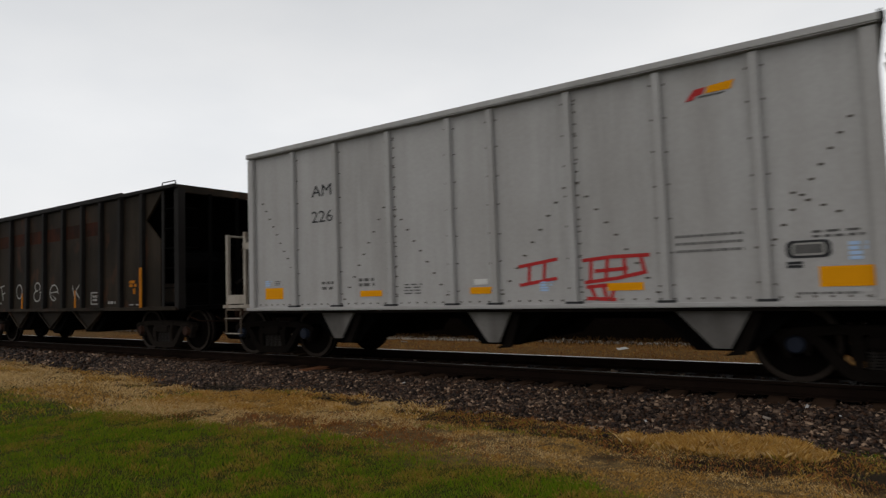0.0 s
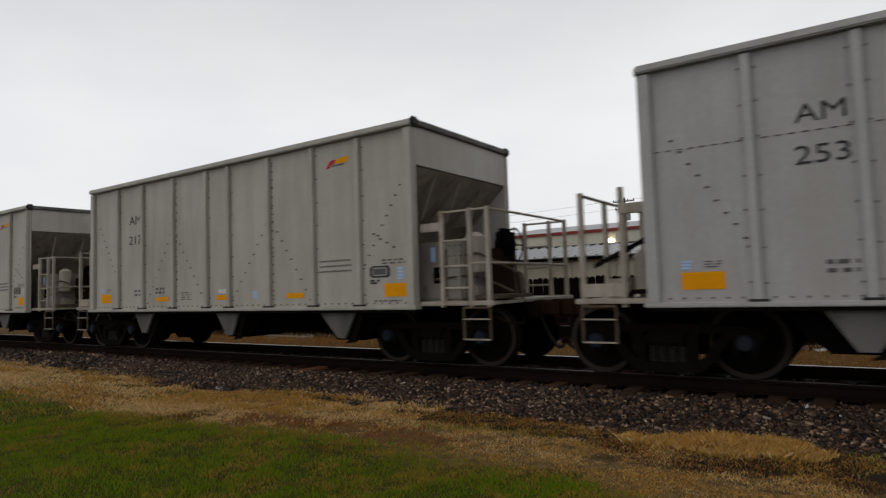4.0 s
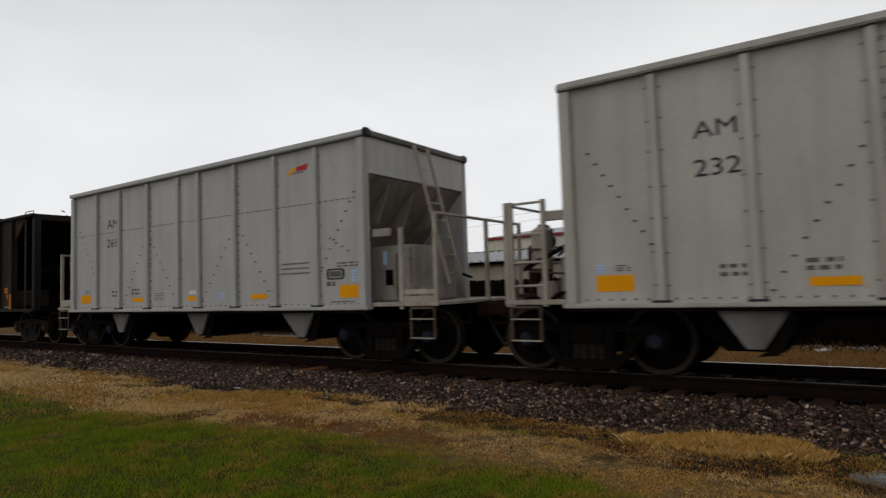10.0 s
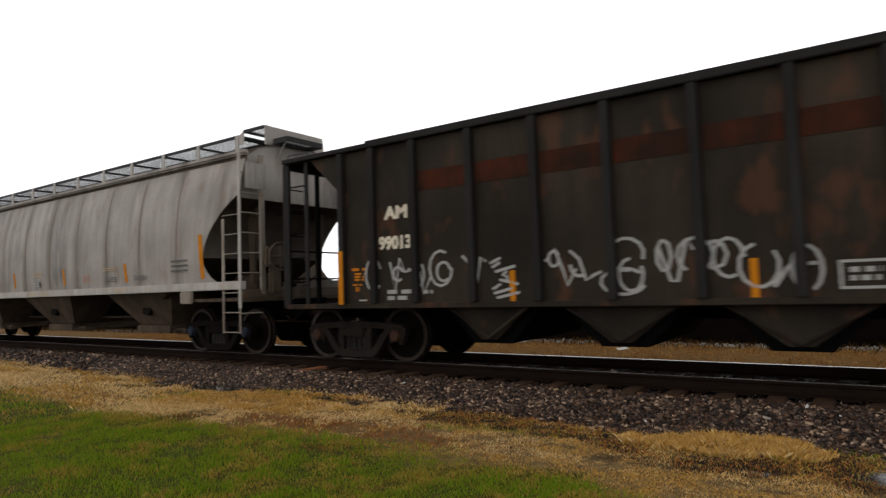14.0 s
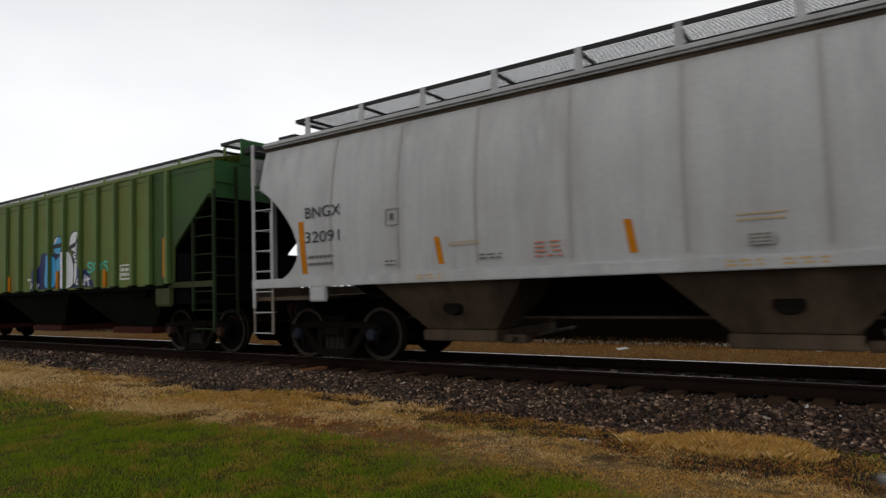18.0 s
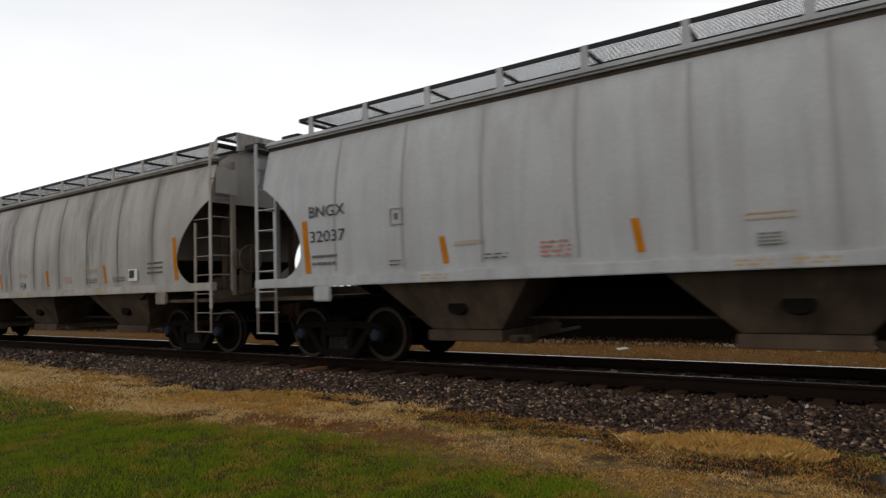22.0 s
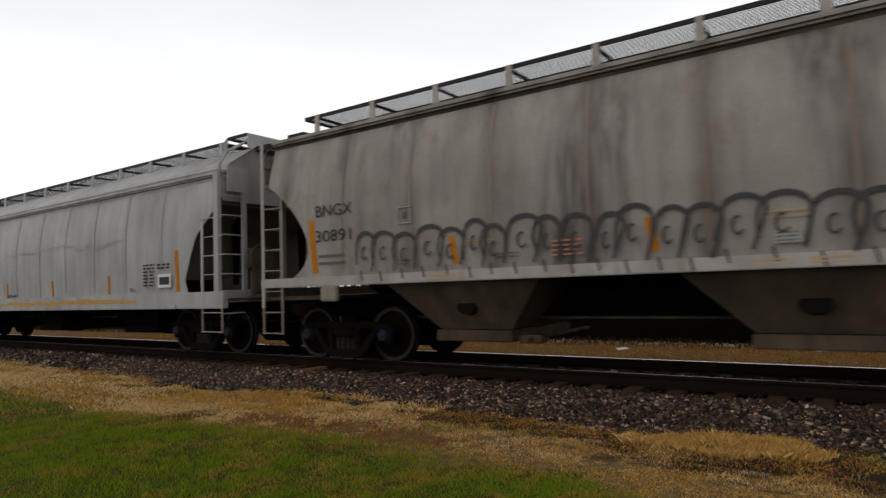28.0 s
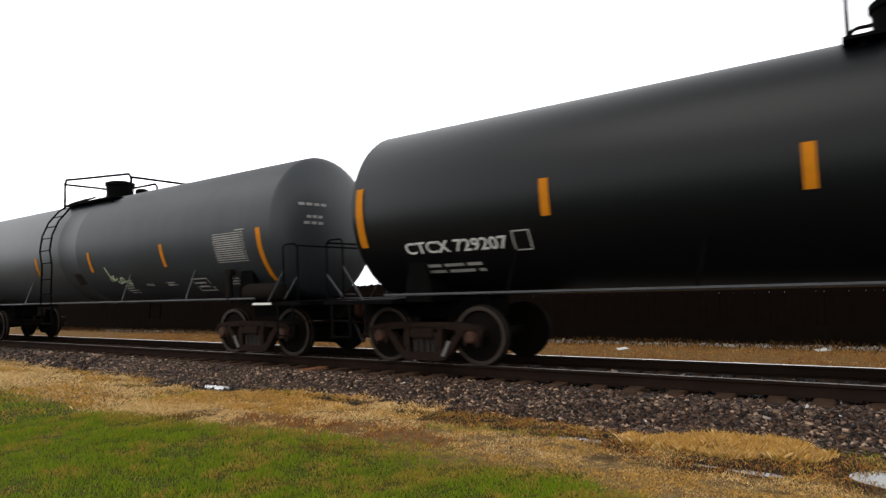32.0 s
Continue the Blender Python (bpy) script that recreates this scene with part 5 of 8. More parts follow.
            for x, zt in ((inner, z0), (xe + s * 0.045, 0.95)):
                part("stirrup_leg", box(B(), x - 0.026, x + 0.026, y - 0.008, y + 0.008, 0.48, zt), M_STIRRUP, car, "rust-stained ladder foot")
            rung_row("rung", (xe - s * (rung_x[0] - 0.02), y), (xe + s * 0.07, y), [0.50 + 0.37 * i for i in range(7)], 0.011, lad, car)
            rung_row("rung", (xe + s * 0.08, y), (xe + s * 0.08, y - yy * 0.5), [0.85 + 0.38 * i for i in range(8)], 0.013, lad, car)
            bm = B()
            box(bm, xe + s * 0.08 - 0.03, xe + s * 0.08 + 0.03, y - yy * 0.5 - 0.045, y - yy * 0.5 + 0.045, 1.2, eave)
            part("end_ladder", bm, lad, car)
            bm = box(B(), min(xe - s * 1.8, xe - s * 1.42), max(xe - s * 1.8, xe - s * 1.42), y - 0.05, y + 0.02, 1.05, z0, 0.02)
            part("jacking_pad", bm, lad, car)
        bm = box(B(), min(xe + s * 0.10, xe + s * 0.12), max(xe + s * 0.10, xe + s * 0.12), -1.50, -1.02, 3.22, 3.72)
        part("route_board", bm, mat, car)
        bm = box(B(), min(xe - s * 1.5, xe + s * 0.1), max(xe - s * 1.5, xe + s * 0.1), -1.55, 1.55, 1.08, 1.14)
        part("end_platform", bm, under, car)
        bm = box(B(), min(xe, xe + s * 0.1), max(xe, xe + s * 0.1), -1.58, 1.58, 1.06, 1.30, 0.02)
        part("end_sill", bm, lad if mat is M_HOP_S else M_BRAKE, car)
    bm = lathe(B(), [(6.85, 0.06), (6.9, 0.24), (7.7, 0.24), (7.75, 0.06)], 16, 'x', -0.5, 1.38)
    part("air_reservoir", bm, M_HOP_UNDER, car, smooth=True)
    bm = B()
    box(bm, HL + 0.12, HL + 0.26, -1.12, -0.62, 1.72, 2.12, 0.04)
    box(bm, HL + 0.10, HL + 0.22, -1.00, -0.74, 1.20, 1.72, 0.03)
    part("brake_housing", bm, M_BRAKE, car, "rusty brown brake housing")
    part("brake_wheel", wheel_ring(B(), HL + 0.33, -0.87, 1.92, 0.27, 0.016), M_BRAKE, car)
    for yy in (-0.35, 0.15, 0.6):
        part("brake_rod", pipe(B(), [(HL - 0.9, yy, 1.2), (HL - 0.1, yy, 1.5 + 0.2 * yy), (HL + 0.2, yy - 0.4, 1.25)], 0.022), M_HOP_UNDER, car)
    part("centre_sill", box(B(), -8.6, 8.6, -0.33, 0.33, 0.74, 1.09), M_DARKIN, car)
    # added filler closes the gap over the sill, near-black like the shade there
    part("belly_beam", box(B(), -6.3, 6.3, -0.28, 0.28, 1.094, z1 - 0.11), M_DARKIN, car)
    # brown band puts the lit lower edge of the sill into colour
    part("sill_flange", box(B(), -6.2, 6.2, -0.42, 0.42, 0.70, 0.736), M_HOP_UNDER, car, "brown band painting the lit foot of the centre sill")
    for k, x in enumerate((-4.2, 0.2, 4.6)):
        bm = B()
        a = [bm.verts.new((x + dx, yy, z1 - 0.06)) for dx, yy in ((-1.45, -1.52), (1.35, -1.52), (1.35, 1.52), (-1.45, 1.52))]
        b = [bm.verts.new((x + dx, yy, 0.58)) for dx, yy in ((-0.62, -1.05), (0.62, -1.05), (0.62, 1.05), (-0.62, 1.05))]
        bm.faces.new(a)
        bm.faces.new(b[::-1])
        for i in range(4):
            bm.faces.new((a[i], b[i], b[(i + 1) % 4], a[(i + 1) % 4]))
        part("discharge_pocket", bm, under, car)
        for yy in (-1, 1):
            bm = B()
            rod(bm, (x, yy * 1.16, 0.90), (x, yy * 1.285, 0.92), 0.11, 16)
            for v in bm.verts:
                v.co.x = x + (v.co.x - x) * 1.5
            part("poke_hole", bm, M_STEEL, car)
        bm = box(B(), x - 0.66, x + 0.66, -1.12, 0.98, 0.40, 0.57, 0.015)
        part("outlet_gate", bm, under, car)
        bm = B()
        box(bm, x + 0.68, x + 1.05, -1.0, -0.75, 0.38, 0.50, 0.02)
        rod(bm, (x + 0.9, -1.18, 0.45), (x + 0.9, 1.18, 0.45), 0.03)
        part("gate_crank", bm, under, car)
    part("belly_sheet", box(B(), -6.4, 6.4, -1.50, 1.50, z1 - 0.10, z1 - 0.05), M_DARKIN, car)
    running_gear(car, 6.86, 8.98)
    return car


def side_strip(bm, x0, x1, za, zb, lean=0.0, off=0.006):
    """A strip laid on the bulging near side, its head set back by lean."""
    n = max(2, int((zb - za) / 0.1) + 1)
    rows = [[bm.verts.new((x + lean * (0.5 - i / n), -hop_y(za + (zb - za) * i / n) - off, za + (zb - za) * i / n)) for x in (x0, x1)] for i in range(n + 1)]
    for a, b in zip(rows, rows[1:]):
        bm.faces.new((a[0], a[1], b[1], b[0]))


def hop_marks(car, word, number, seed, dark_frame):
    y = -1.615
    letter(word, -6.53, y, 2.545, 0.19, M_INK, car, 0.0, width=0.82)
    letter(number, -6.52, y, 2.125, 0.19, M_INK, car, 0.0, width=0.80)
    for x, za, zb, w in ((-7.02, 1.52, 2.42, 0.13), (-4.19, 1.56, 1.96, 0.10), (-1.39, 1.56, 1.97, 0.10), (1.43, 1.56, 1.97, 0.10), (4.30, 1.56, 1.97, 0.11), (7.10, 1.54, 2.42, 0.13)):
        bm = B()
        side_strip(bm, x - w / 2, x + w / 2, za, zb, 0.06)
        part("reflector", bm, M_AMBER, car, "orange vertical reflective strip")
    for mt, rows in ((M_FADE, ((-6.88, -6.30, 1.62, 1.86, 2, 3), (-3.50, -3.14, 1.58, 1.68, 2, 1), (-5.20, -4.98, 1.56, 1.68, 2, 1), (3.42, 3.95, 1.575, 1.70, 3, 2), (4.66, 5.2, 1.58, 1.70, 3, 2), (6.08, 6.66, 1.68, 1.98, 3, 5))),
                     (M_REDF, ((-2.66, -2.22, 1.56, 1.80, 4, 1), (2.4, 2.75, 1.60, 1.78, 4, 1))), (M_TAN, ((-4.0, -3.48, 1.80, 1.88, 2, 3), (-0.22, 0.28, 1.82, 1.94, 2, 3), (3.35, 3.95, 1.82, 1.92, 2, 3)))):
        for j, (a, b, c, d, n, ch) in enumerate(rows):
            block(car, a, b, c, d, y + 0.01, n, mt, seed + j, 0.62, ch * 2)
    rim(car, -5.17, -4.92, 2.20, 2.46, y, 0.016, M_SEAM_W, "thin stencilled square")
    part("stencil_mark", box(B(), -5.08, -5.02, y - 0.004, y + 0.01, 2.28, 2.38), M_FADE, car)
    part("sticker", box(B(), -0.12, 0.14, y - 0.003, y + 0.01, 1.57, 1.70), M_DIMW, car, "white notice sticker")
    block(car, -0.10, 0.12, 1.58, 1.70, y - 0.004, 3, M_FADE, seed + 3, 0.5, 3)
    for x0, x1 in ((-4.6, -4.1), (-0.35, 0.05), (0.2, 0.65), (3.9, 4.4)):
        block(car, x0, x1, 1.335, 1.43, -1.622, 2, M_TAN, seed + 9, 0.5, 2)
    if dark_frame:
        part("notice_plate", box(B(), 5.34, 5.70, y - 0.002, y + 0.01, 1.58, 1.84), M_WHITE, car, "white notice plate")
        part("notice_plate", box(B(), 5.38, 5.58, y - 0.006, y + 0.01, 1.64, 1.81), M_INK, car, "black notice panel")


M_SEAM_W = paint("faint_seam_paint", (0.29, 0.28, 0.275), (0.24, 0.225, 0.21), 0.4, 0.5, 0.6)
M_HOP_SEAM = paint("stained_seam_paint", (0.22, 0.175, 0.14), (0.10, 0.075, 0.058), 0.5, 0.6, 0.6, 0.0, (0.2, 0.12, 0.07), 0.5)
hop_proto = {}
HOPS = (("30820", -137.61, M_HOP_D, False), ("32091", -155.67, M_HOP_W, False), ("32037", -191.06, M_HOP_W, False), ("31165", -209.04, M_HOP_G, True), ("30701", -227.0, M_HOP_G, True), ("30891", -244.99, M_HOP_D, True))
HOP_OBS = []
for number, u, mat, frame_on in HOPS:
    if mat.name not in hop_proto:
        car = hop_proto[mat.name] = covered_hopper(mat)
        HOP_OBS.append(car)
    else:
        HOP_OBS.append(None)
HOP_OBS = [o or copy_thing(hop_proto[row[2].name], Matrix.Identity(4)) for o, row in zip(HOP_OBS, HOPS)]
for i, (car, (number, u, mat, frame_on)) in enumerate(zip(HOP_OBS, HOPS)):
    hop_marks(car, "BNGX", number, 40 + i, frame_on)
    state = {M_HOP_W.name: "clean white-grey", M_HOP_G.name: "streaky grey", M_HOP_D.name: "heavily stained grey"}[mat.name]
    tagged(car, state + " round-sided covered hopper car" + (" with black bubble graffiti" if number == "30891" else ""))
    CARS.append([car, u, 6.86, None])
# graffiti along the lower side of the last one: narrow bubble letters, block letters, a scribble and a large script
car = HOP_OBS[-1]
follow = lambda z: -max(hop_y(z), 1.60) - 0.024
rr = random.Random(21)


def sprayed(lines, label):
    bm = B()
    for pts, w in lines:
        stroke(bm, pts, 0, w, ydepth=follow)
    part("graffiti", bm, M_PLUM, car, label)


x = -6.05
while x < 0.95:
    w = rr.uniform(0.34, 0.50)
    top, foot, lean = 2.10 + rr.uniform(-0.06, 0.05), 1.50 + rr.uniform(-0.06, 0.03), rr.uniform(-0.05, 0.12)
    shell = [(x + 0.02, foot + 0.12), (x - 0.02 + lean, top - 0.25)] + arc(x + w * 0.5 + lean, top - 0.17, w * 0.50, 0.17, 175, 5, 9) + [(x + w * 0.98 + lean * 0.6, foot + 0.26), (x + w * 0.9, foot)]
    inner = arc(x + w * 0.48 + lean * 0.5, top - 0.32, w * 0.13, 0.10, 60, 330, 7)
    sprayed([(shell, rr.uniform(0.028, 0.046)), (arc(x + w * 0.5 + lean, top - 0.17, w * 0.50, 0.175, 150, 30, 6), 0.06), (inner, 0.03), ([(x + w * 0.3, foot + 0.02), (x + w * 0.38, foot - 0.14)], 0.03)], "black sprayed bubble letter")
    x += w * rr.uniform(0.86, 1.0)
sprayed([([(1.12, 2.10), (1.86, 2.09)], 0.09), ([(1.13, 2.10), (1.15, 1.34)], 0.08), ([(1.26, 1.97), (1.45, 1.90), (1.80, 1.95), (1.74, 1.80), (1.30, 1.82)], 0.05), ([(1.32, 1.68), (1.84, 1.72)], 0.06), ([(1.36, 1.66), (1.62, 1.54), (1.80, 1.70)], 0.09), ([(1.62, 1.54), (1.66, 1.40)], 0.06)], "black sprayed block letter")
sprayed([([(1.92, 2.06), (2.50, 2.06), (2.52, 1.92)], 0.08), ([(1.93, 2.05), (1.98, 1.86), (2.44, 1.76), (2.56, 1.60), (2.58, 1.48), (1.98, 1.44)], 0.07), ([(2.10, 1.94), (2.40, 1.92)], 0.05), ([(2.12, 1.62), (2.40, 1.60)], 0.06)], "black sprayed block letter")
sprayed([([(2.72, 1.40), (2.76, 2.10), (3.36, 2.08), (3.44, 1.58)], 0.075), ([(2.90, 1.98), (3.22, 1.95), (3.24, 1.84), (2.92, 1.84), (2.90, 1.98)], 0.05), ([(2.94, 1.70), (3.28, 1.72), (3.14, 1.56), (3.10, 1.40)], 0.09)], "black sprayed block letter")
for x in (3.72, 3.92, 4.10, 4.52, 4.72, 4.92):
    sprayed([(arc(x, 1.80 + rr.uniform(-0.06, 0.06), 0.09, 0.08, rr.uniform(0, 90), rr.uniform(260, 340), 7), 0.05), (arc(x + 0.05, 1.62 + rr.uniform(-0.04, 0.04), 0.10, 0.09, rr.uniform(-90, 60), rr.uniform(160, 260), 7), 0.045), ([(x - 0.06, 1.72), (x + 0.14, 1.66)], 0.04)], "black sprayed scribble")
sprayed([([(4.66, 2.16), (4.76, 2.0), (4.86, 1.92)], 0.05), ([(4.90, 1.96)] + arc(5.10, 2.02, 0.20, 0.24, 170, -10, 9) + [(5.34, 1.80)], 0.045), (arc(5.68, 1.98, 0.34, 0.30, 190, -20, 12) + [(5.86, 1.84), (5.66, 1.84)], 0.05), ([(5.70, 2.24), (5.66, 1.60), (5.74, 1.40)], 0.035), ([(5.62, 1.84), (6.0, 1.62), (6.5, 1.46)], 0.04), ([(6.0, 1.90), (6.14, 2.10), (6.20, 1.98), (6.32, 2.08), (6.36, 1.98), (6.60, 2.10), (6.64, 2.02)], 0.045), ([(6.10, 1.92), (6.34, 1.86), (6.62, 1.92)], 0.035), ([(5.16, 1.72), (5.20, 1.40)], 0.035), ([(4.96, 1.76), (5.14, 1.80), (5.40, 1.74)], 0.05)], "large black sprayed script")

# ---- green ribbed covered hopper ----
HALF_RIBS = (0.45, 1.27, 2.08, 2.89, 3.70, 4.50, 5.25, 5.93, 6.59)
GREEN_RIBS = tuple(-x - 0.03 for x in HALF_RIBS[::-1]) + tuple(x - 0.03 for x in HALF_RIBS)


def green_hopper():
    car = car_root("covered_hopper", "faded green ribbed covered hopper with a blue and white mural", "green covered hopper car")
    L, W, eave, z1 = 8.05, 1.55, 3.88, 1.45
    for s in (-1, 1):
        y = s * W
        bm = prism(B(), [(-6.92, z1), (6.69, z1), (6.72, 2.20), (7.90, 3.22), (L, 3.22), (L, eave), (-L, eave), (-L, 3.22), (-7.90, 3.22), (-6.95, 2.20)], min(y, y - s * 0.04), max(y, y - s * 0.04))
        part("side_panel", bm, M_GREEN, car)
        rib = mesh_of("rib", box(B(), -0.06, 0.06, -0.09, 0, z1, eave - 0.03, 0.015), M_GREENR)
        for x in GREEN_RIBS:
            put("rib", rib, car, pose(x, y, 0, 0, 0, 0 if s < 0 else 180))
        for k in (1,):
            pts = [(k * 5.95, z1), (k * 6.69, z1), (k * 6.72, 2.20), (k * 7.90, 3.22), (k * L, 3.22), (k * L, eave - 0.03), (k * 5.95, eave - 0.03)]
            part("end_panel", prism(B(), pts, y - 0.004, y + 0.004), M_GREENE, car, "deeper green end panel")
        bm = box(B(), -L, L, min(y + s * 0.03, y - s * 0.06), max(y + s * 0.03, y - s * 0.06), eave - 0.03, eave + 0.06, 0.015)
        part("roof_rail", bm, M_GREEN, car)
        bm = box(B(), -6.6, 6.5, min(y + s * 0.02, y - s * 0.06), max(y + s * 0.02, y - s * 0.06), z1 - 0.09, z1 - 0.002, 0.012)
        part("side_sill", bm, M_DARKIN, car)
        foot = mesh_of("rib_foot", box(B(), -0.10, 0.10, -0.10, 0.0, z1, z1 + 0.03), M_DARKIN)
        for x in GREEN_RIBS:
            put("rib_foot", foot, car, pose(x, y, 0, 0, 0, 0 if s < 0 else 180))
        part("eave_seam", box(B(), -L, L, min(y, y + s * 0.008), max(y, y + s * 0.008), eave - 0.155, eave - 0.145), M_GREENX, car, "thin dark seam under the eave")
    bm = B()
    rows = []
    for j in range(9):
        yy = -W + 2 * W * j / 8
        rows.append([bm.verts.new((x, yy, eave + 0.05 + 0.22 * (1 - (yy / W) ** 2))) for x in (-L, L)])
    for a, b in zip(rows, rows[1:]):
        bm.faces.new((a[0], a[1], b[1], b[0]))
    bmesh.ops.solidify(bm, geom=bm.faces[:], thickness=0.03)
    part("roof", bm, M_GREEN, car, smooth=True)
    for s in (-1, 1):
        y0, y1 = (0.02, 0.80) if s > 0 else (-0.80, -0.02)
        grating(car, "running_board", -L + 0.2, L - 0.9, y0, y1, eave + 0.46, "galvanised open grating walkway")
        for i in range(10):
            x = -L + 0.6 + i * (2 * L - 1.2) / 9
            bm = prism(B(), [(x - 0.05, eave + 0.1), (x + 0.05, eave + 0.1), (x + 0.03, eave + 0.46), (x - 0.03, eave + 0.46)], s * 0.82 - 0.012, s * 0.82 + 0.012)
            part("walkway_bracket", bm, M_GREENR, car)
        xe = s * L
        grating(car, "end_walkway", min(xe, xe + s * 0.42), max(xe, xe + s * 0.42), -0.78, 0.2, eave + 0.34, "grating walkway over the car's end", 0.09)
        bm = box(B(), min(xe, xe - s * 0.04), max(xe, xe - s * 0.04), -W + 0.05, W - 0.05, 3.15, eave + 0.02)
        part("end_sheet", bm, M_GREEN2, car)
        bm = prism(B(), [(xe - 0.03, eave), (xe + 0.03, eave), (xe + 0.03, eave + 0.2), (xe - 0.03, eave + 0.2)], -0.9, 0.9)
        part("end_cap", bm, M_GREEN2, car)
        bm = B()
        slab(bm, (xe - s * 0.04, -W + 0.05, 3.17), (xe - s * 0.04, W - 0.05, 3.17), (xe - s * 2.6, W - 0.05, 1.2), (xe - s * 2.6, -W + 0.05, 1.2), 0.03)
        part("slope_sheet", bm, M_DARKIN, car)
        for yy in (-1, 1):
            y = yy * 1.53
            bm = box(B(), xe - 0.03, xe + 0.03, y - 0.025, y + 0.025, 0.5, 3.3)
            part("corner_stile", bm, M_GREENX, car)
            bm = B()
            box(bm, xe - s * 0.68 - 0.022, xe - s * 0.68 + 0.022, y - 0.03, y + 0.03, 0.9, 2.75)
            part("side_ladder", bm, M_GREENX, car)
            rung_row("rung", (xe - s * 0.68, y), (xe, y), [0.55 + 0.37 * i for i in range(7)], 0.013, M_GREENX, car)
            bm = B()
            box(bm, xe + s * 0.05 - 0.025, xe + s * 0.05 + 0.025, y - yy * 0.5 - 0.025, y - yy * 0.5 + 0.025, 0.8, 3.8)
            part("end_ladder", bm, M_GREENX, car)
            rung_row("rung", (xe + s * 0.05, y), (xe + s * 0.05, y - yy * 0.5), [0.85 + 0.37 * i for i in range(8)], 0.013, M_GREENX, car)
            bm = box(B(), min(xe - s * 1.55, xe), max(xe - s * 1.55, xe), y - 0.03, y + 0.03, 1.38, 1.50, 0.01)
            part("end_sill", bm, M_GREEND, car)
            bm = box(B(), min(xe - s * 2.0, xe - s * 1.4), max(xe - s * 2.0, xe - s * 1.4), y - 0.05, y + 0.05, 1.0, 1.42, 0.04)
            part("jacking_pad", bm, M_GREEND, car)
        bm = box(B(), min(xe - s * 1.5, xe), max(xe - s * 1.5, xe), -1.5, 1.5, 1.05, 1.12)
        part("end_platform", bm, M_DARKIN, car)
        bm = box(B(), min(xe - s * 0.85, xe - s * 1.5), max(xe - s * 0.85, xe - s * 1.5), -1.48, 1.48, 1.12, 2.1, 0.03)
        part("bulkhead", bm, M_DARKIN, car)
    grating(car, "raised_step", L - 0.75, L - 0.12, -0.80, 0.80, eave + 0.56, "raised grating step")
    part("step_end_plate", box(B(), L - 0.11, L - 0.07, -0.80, 0.80, eave + 0.15, eave + 0.57), M_GREEN2, car)
    part("centre_sill", box(B(), -8.5, 8.5, -0.33, 0.33, 0.72, 1.05), M_DARKIN, car)
    M_OUT = plain("rusty_red_gate", (0.045, 0.014, 0.011), 0.85, spec=0.05)
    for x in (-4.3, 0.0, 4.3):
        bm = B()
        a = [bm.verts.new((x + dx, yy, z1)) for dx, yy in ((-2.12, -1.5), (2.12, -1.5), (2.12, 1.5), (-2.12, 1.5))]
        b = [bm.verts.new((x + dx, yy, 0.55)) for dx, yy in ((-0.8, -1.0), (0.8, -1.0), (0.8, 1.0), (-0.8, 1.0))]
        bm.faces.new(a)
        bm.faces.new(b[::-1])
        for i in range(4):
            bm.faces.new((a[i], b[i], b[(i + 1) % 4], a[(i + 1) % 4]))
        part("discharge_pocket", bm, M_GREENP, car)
        part("outlet_gate", box(B(), x - 0.85, x + 0.85, -1.1, 1.1, 0.38, 0.53, 0.015), M_OUT, car, "rusty red outlet gate")
    running_gear(car, 6.70, 8.75, "cap_rust")
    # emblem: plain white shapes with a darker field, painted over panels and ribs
    y = -W

    def painted(name, bm_of, mt, d, label):
        """Paint on the panels, and on the faces of the ribs that it crosses."""
        ob = part(name, bm_of(y - d), mt, car, label)
        xs = [v.co.x for v in ob.data.vertices]
        for x in GREEN_RIBS:
            if min(xs) < x + 0.05 and x - 0.05 < max(xs):
                bm = bm_of(y - 0.09 - d)
                for k in (-1, 1):
                    bmesh.ops.bisect_plane(bm, geom=bm.verts[:] + bm.edges[:] + bm.faces[:], plane_co=(x + k * 0.058, 0, 0), plane_no=(k, 0, 0), clear_outer=True)
                if bm.faces:
                    part(name, bm, mt, car, label)

    painted("emblem_field", lambda yy: box(B(), -6.0, -4.95, yy, yy + 0.001, 1.50, 3.72), M_GREENF, 0.003, "darker green emblem field")
    painted("emblem_field", lambda yy: box(B(), -5.22, -4.40, yy, yy + 0.001, 1.74, 2.12), M_GREEN2, 0.004, "deep green repainted rectangle")
    part("repaint_patch", box(B(), -3.46, -2.80, y - 0.004, y + 0.004, 1.50, 1.95), M_GREEN2, car, "teal-green repainted patch")
    for pts in ([(-5.61, 3.39), (-5.48, 3.73)] + arc(-4.22, 3.43, 0.27, 0.265, 88, -90, 10) + [(-4.31, 3.20), (-4.36, 3.37), (-4.79, 3.38), (-4.93, 3.18), (-5.33, 3.39)],
                [(-5.41, 3.18), (-4.93, 2.98), (-4.50, 3.0), (-4.43, 3.16)] + arc(-4.30, 2.89, 0.27, 0.265, 80, -90, 10) + [(-4.54, 2.62), (-5.87, 2.63), (-5.74, 2.97), (-5.44, 2.98)]):
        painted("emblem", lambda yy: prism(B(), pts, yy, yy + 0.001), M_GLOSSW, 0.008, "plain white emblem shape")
    for z in (2.52, 2.15, 1.67):
        painted("emblem_stripe", lambda yy: box(B(), -5.89, -3.93, yy, yy + 0.001, z, z + 0.05), M_GLOSSW, 0.009, "white stripe")
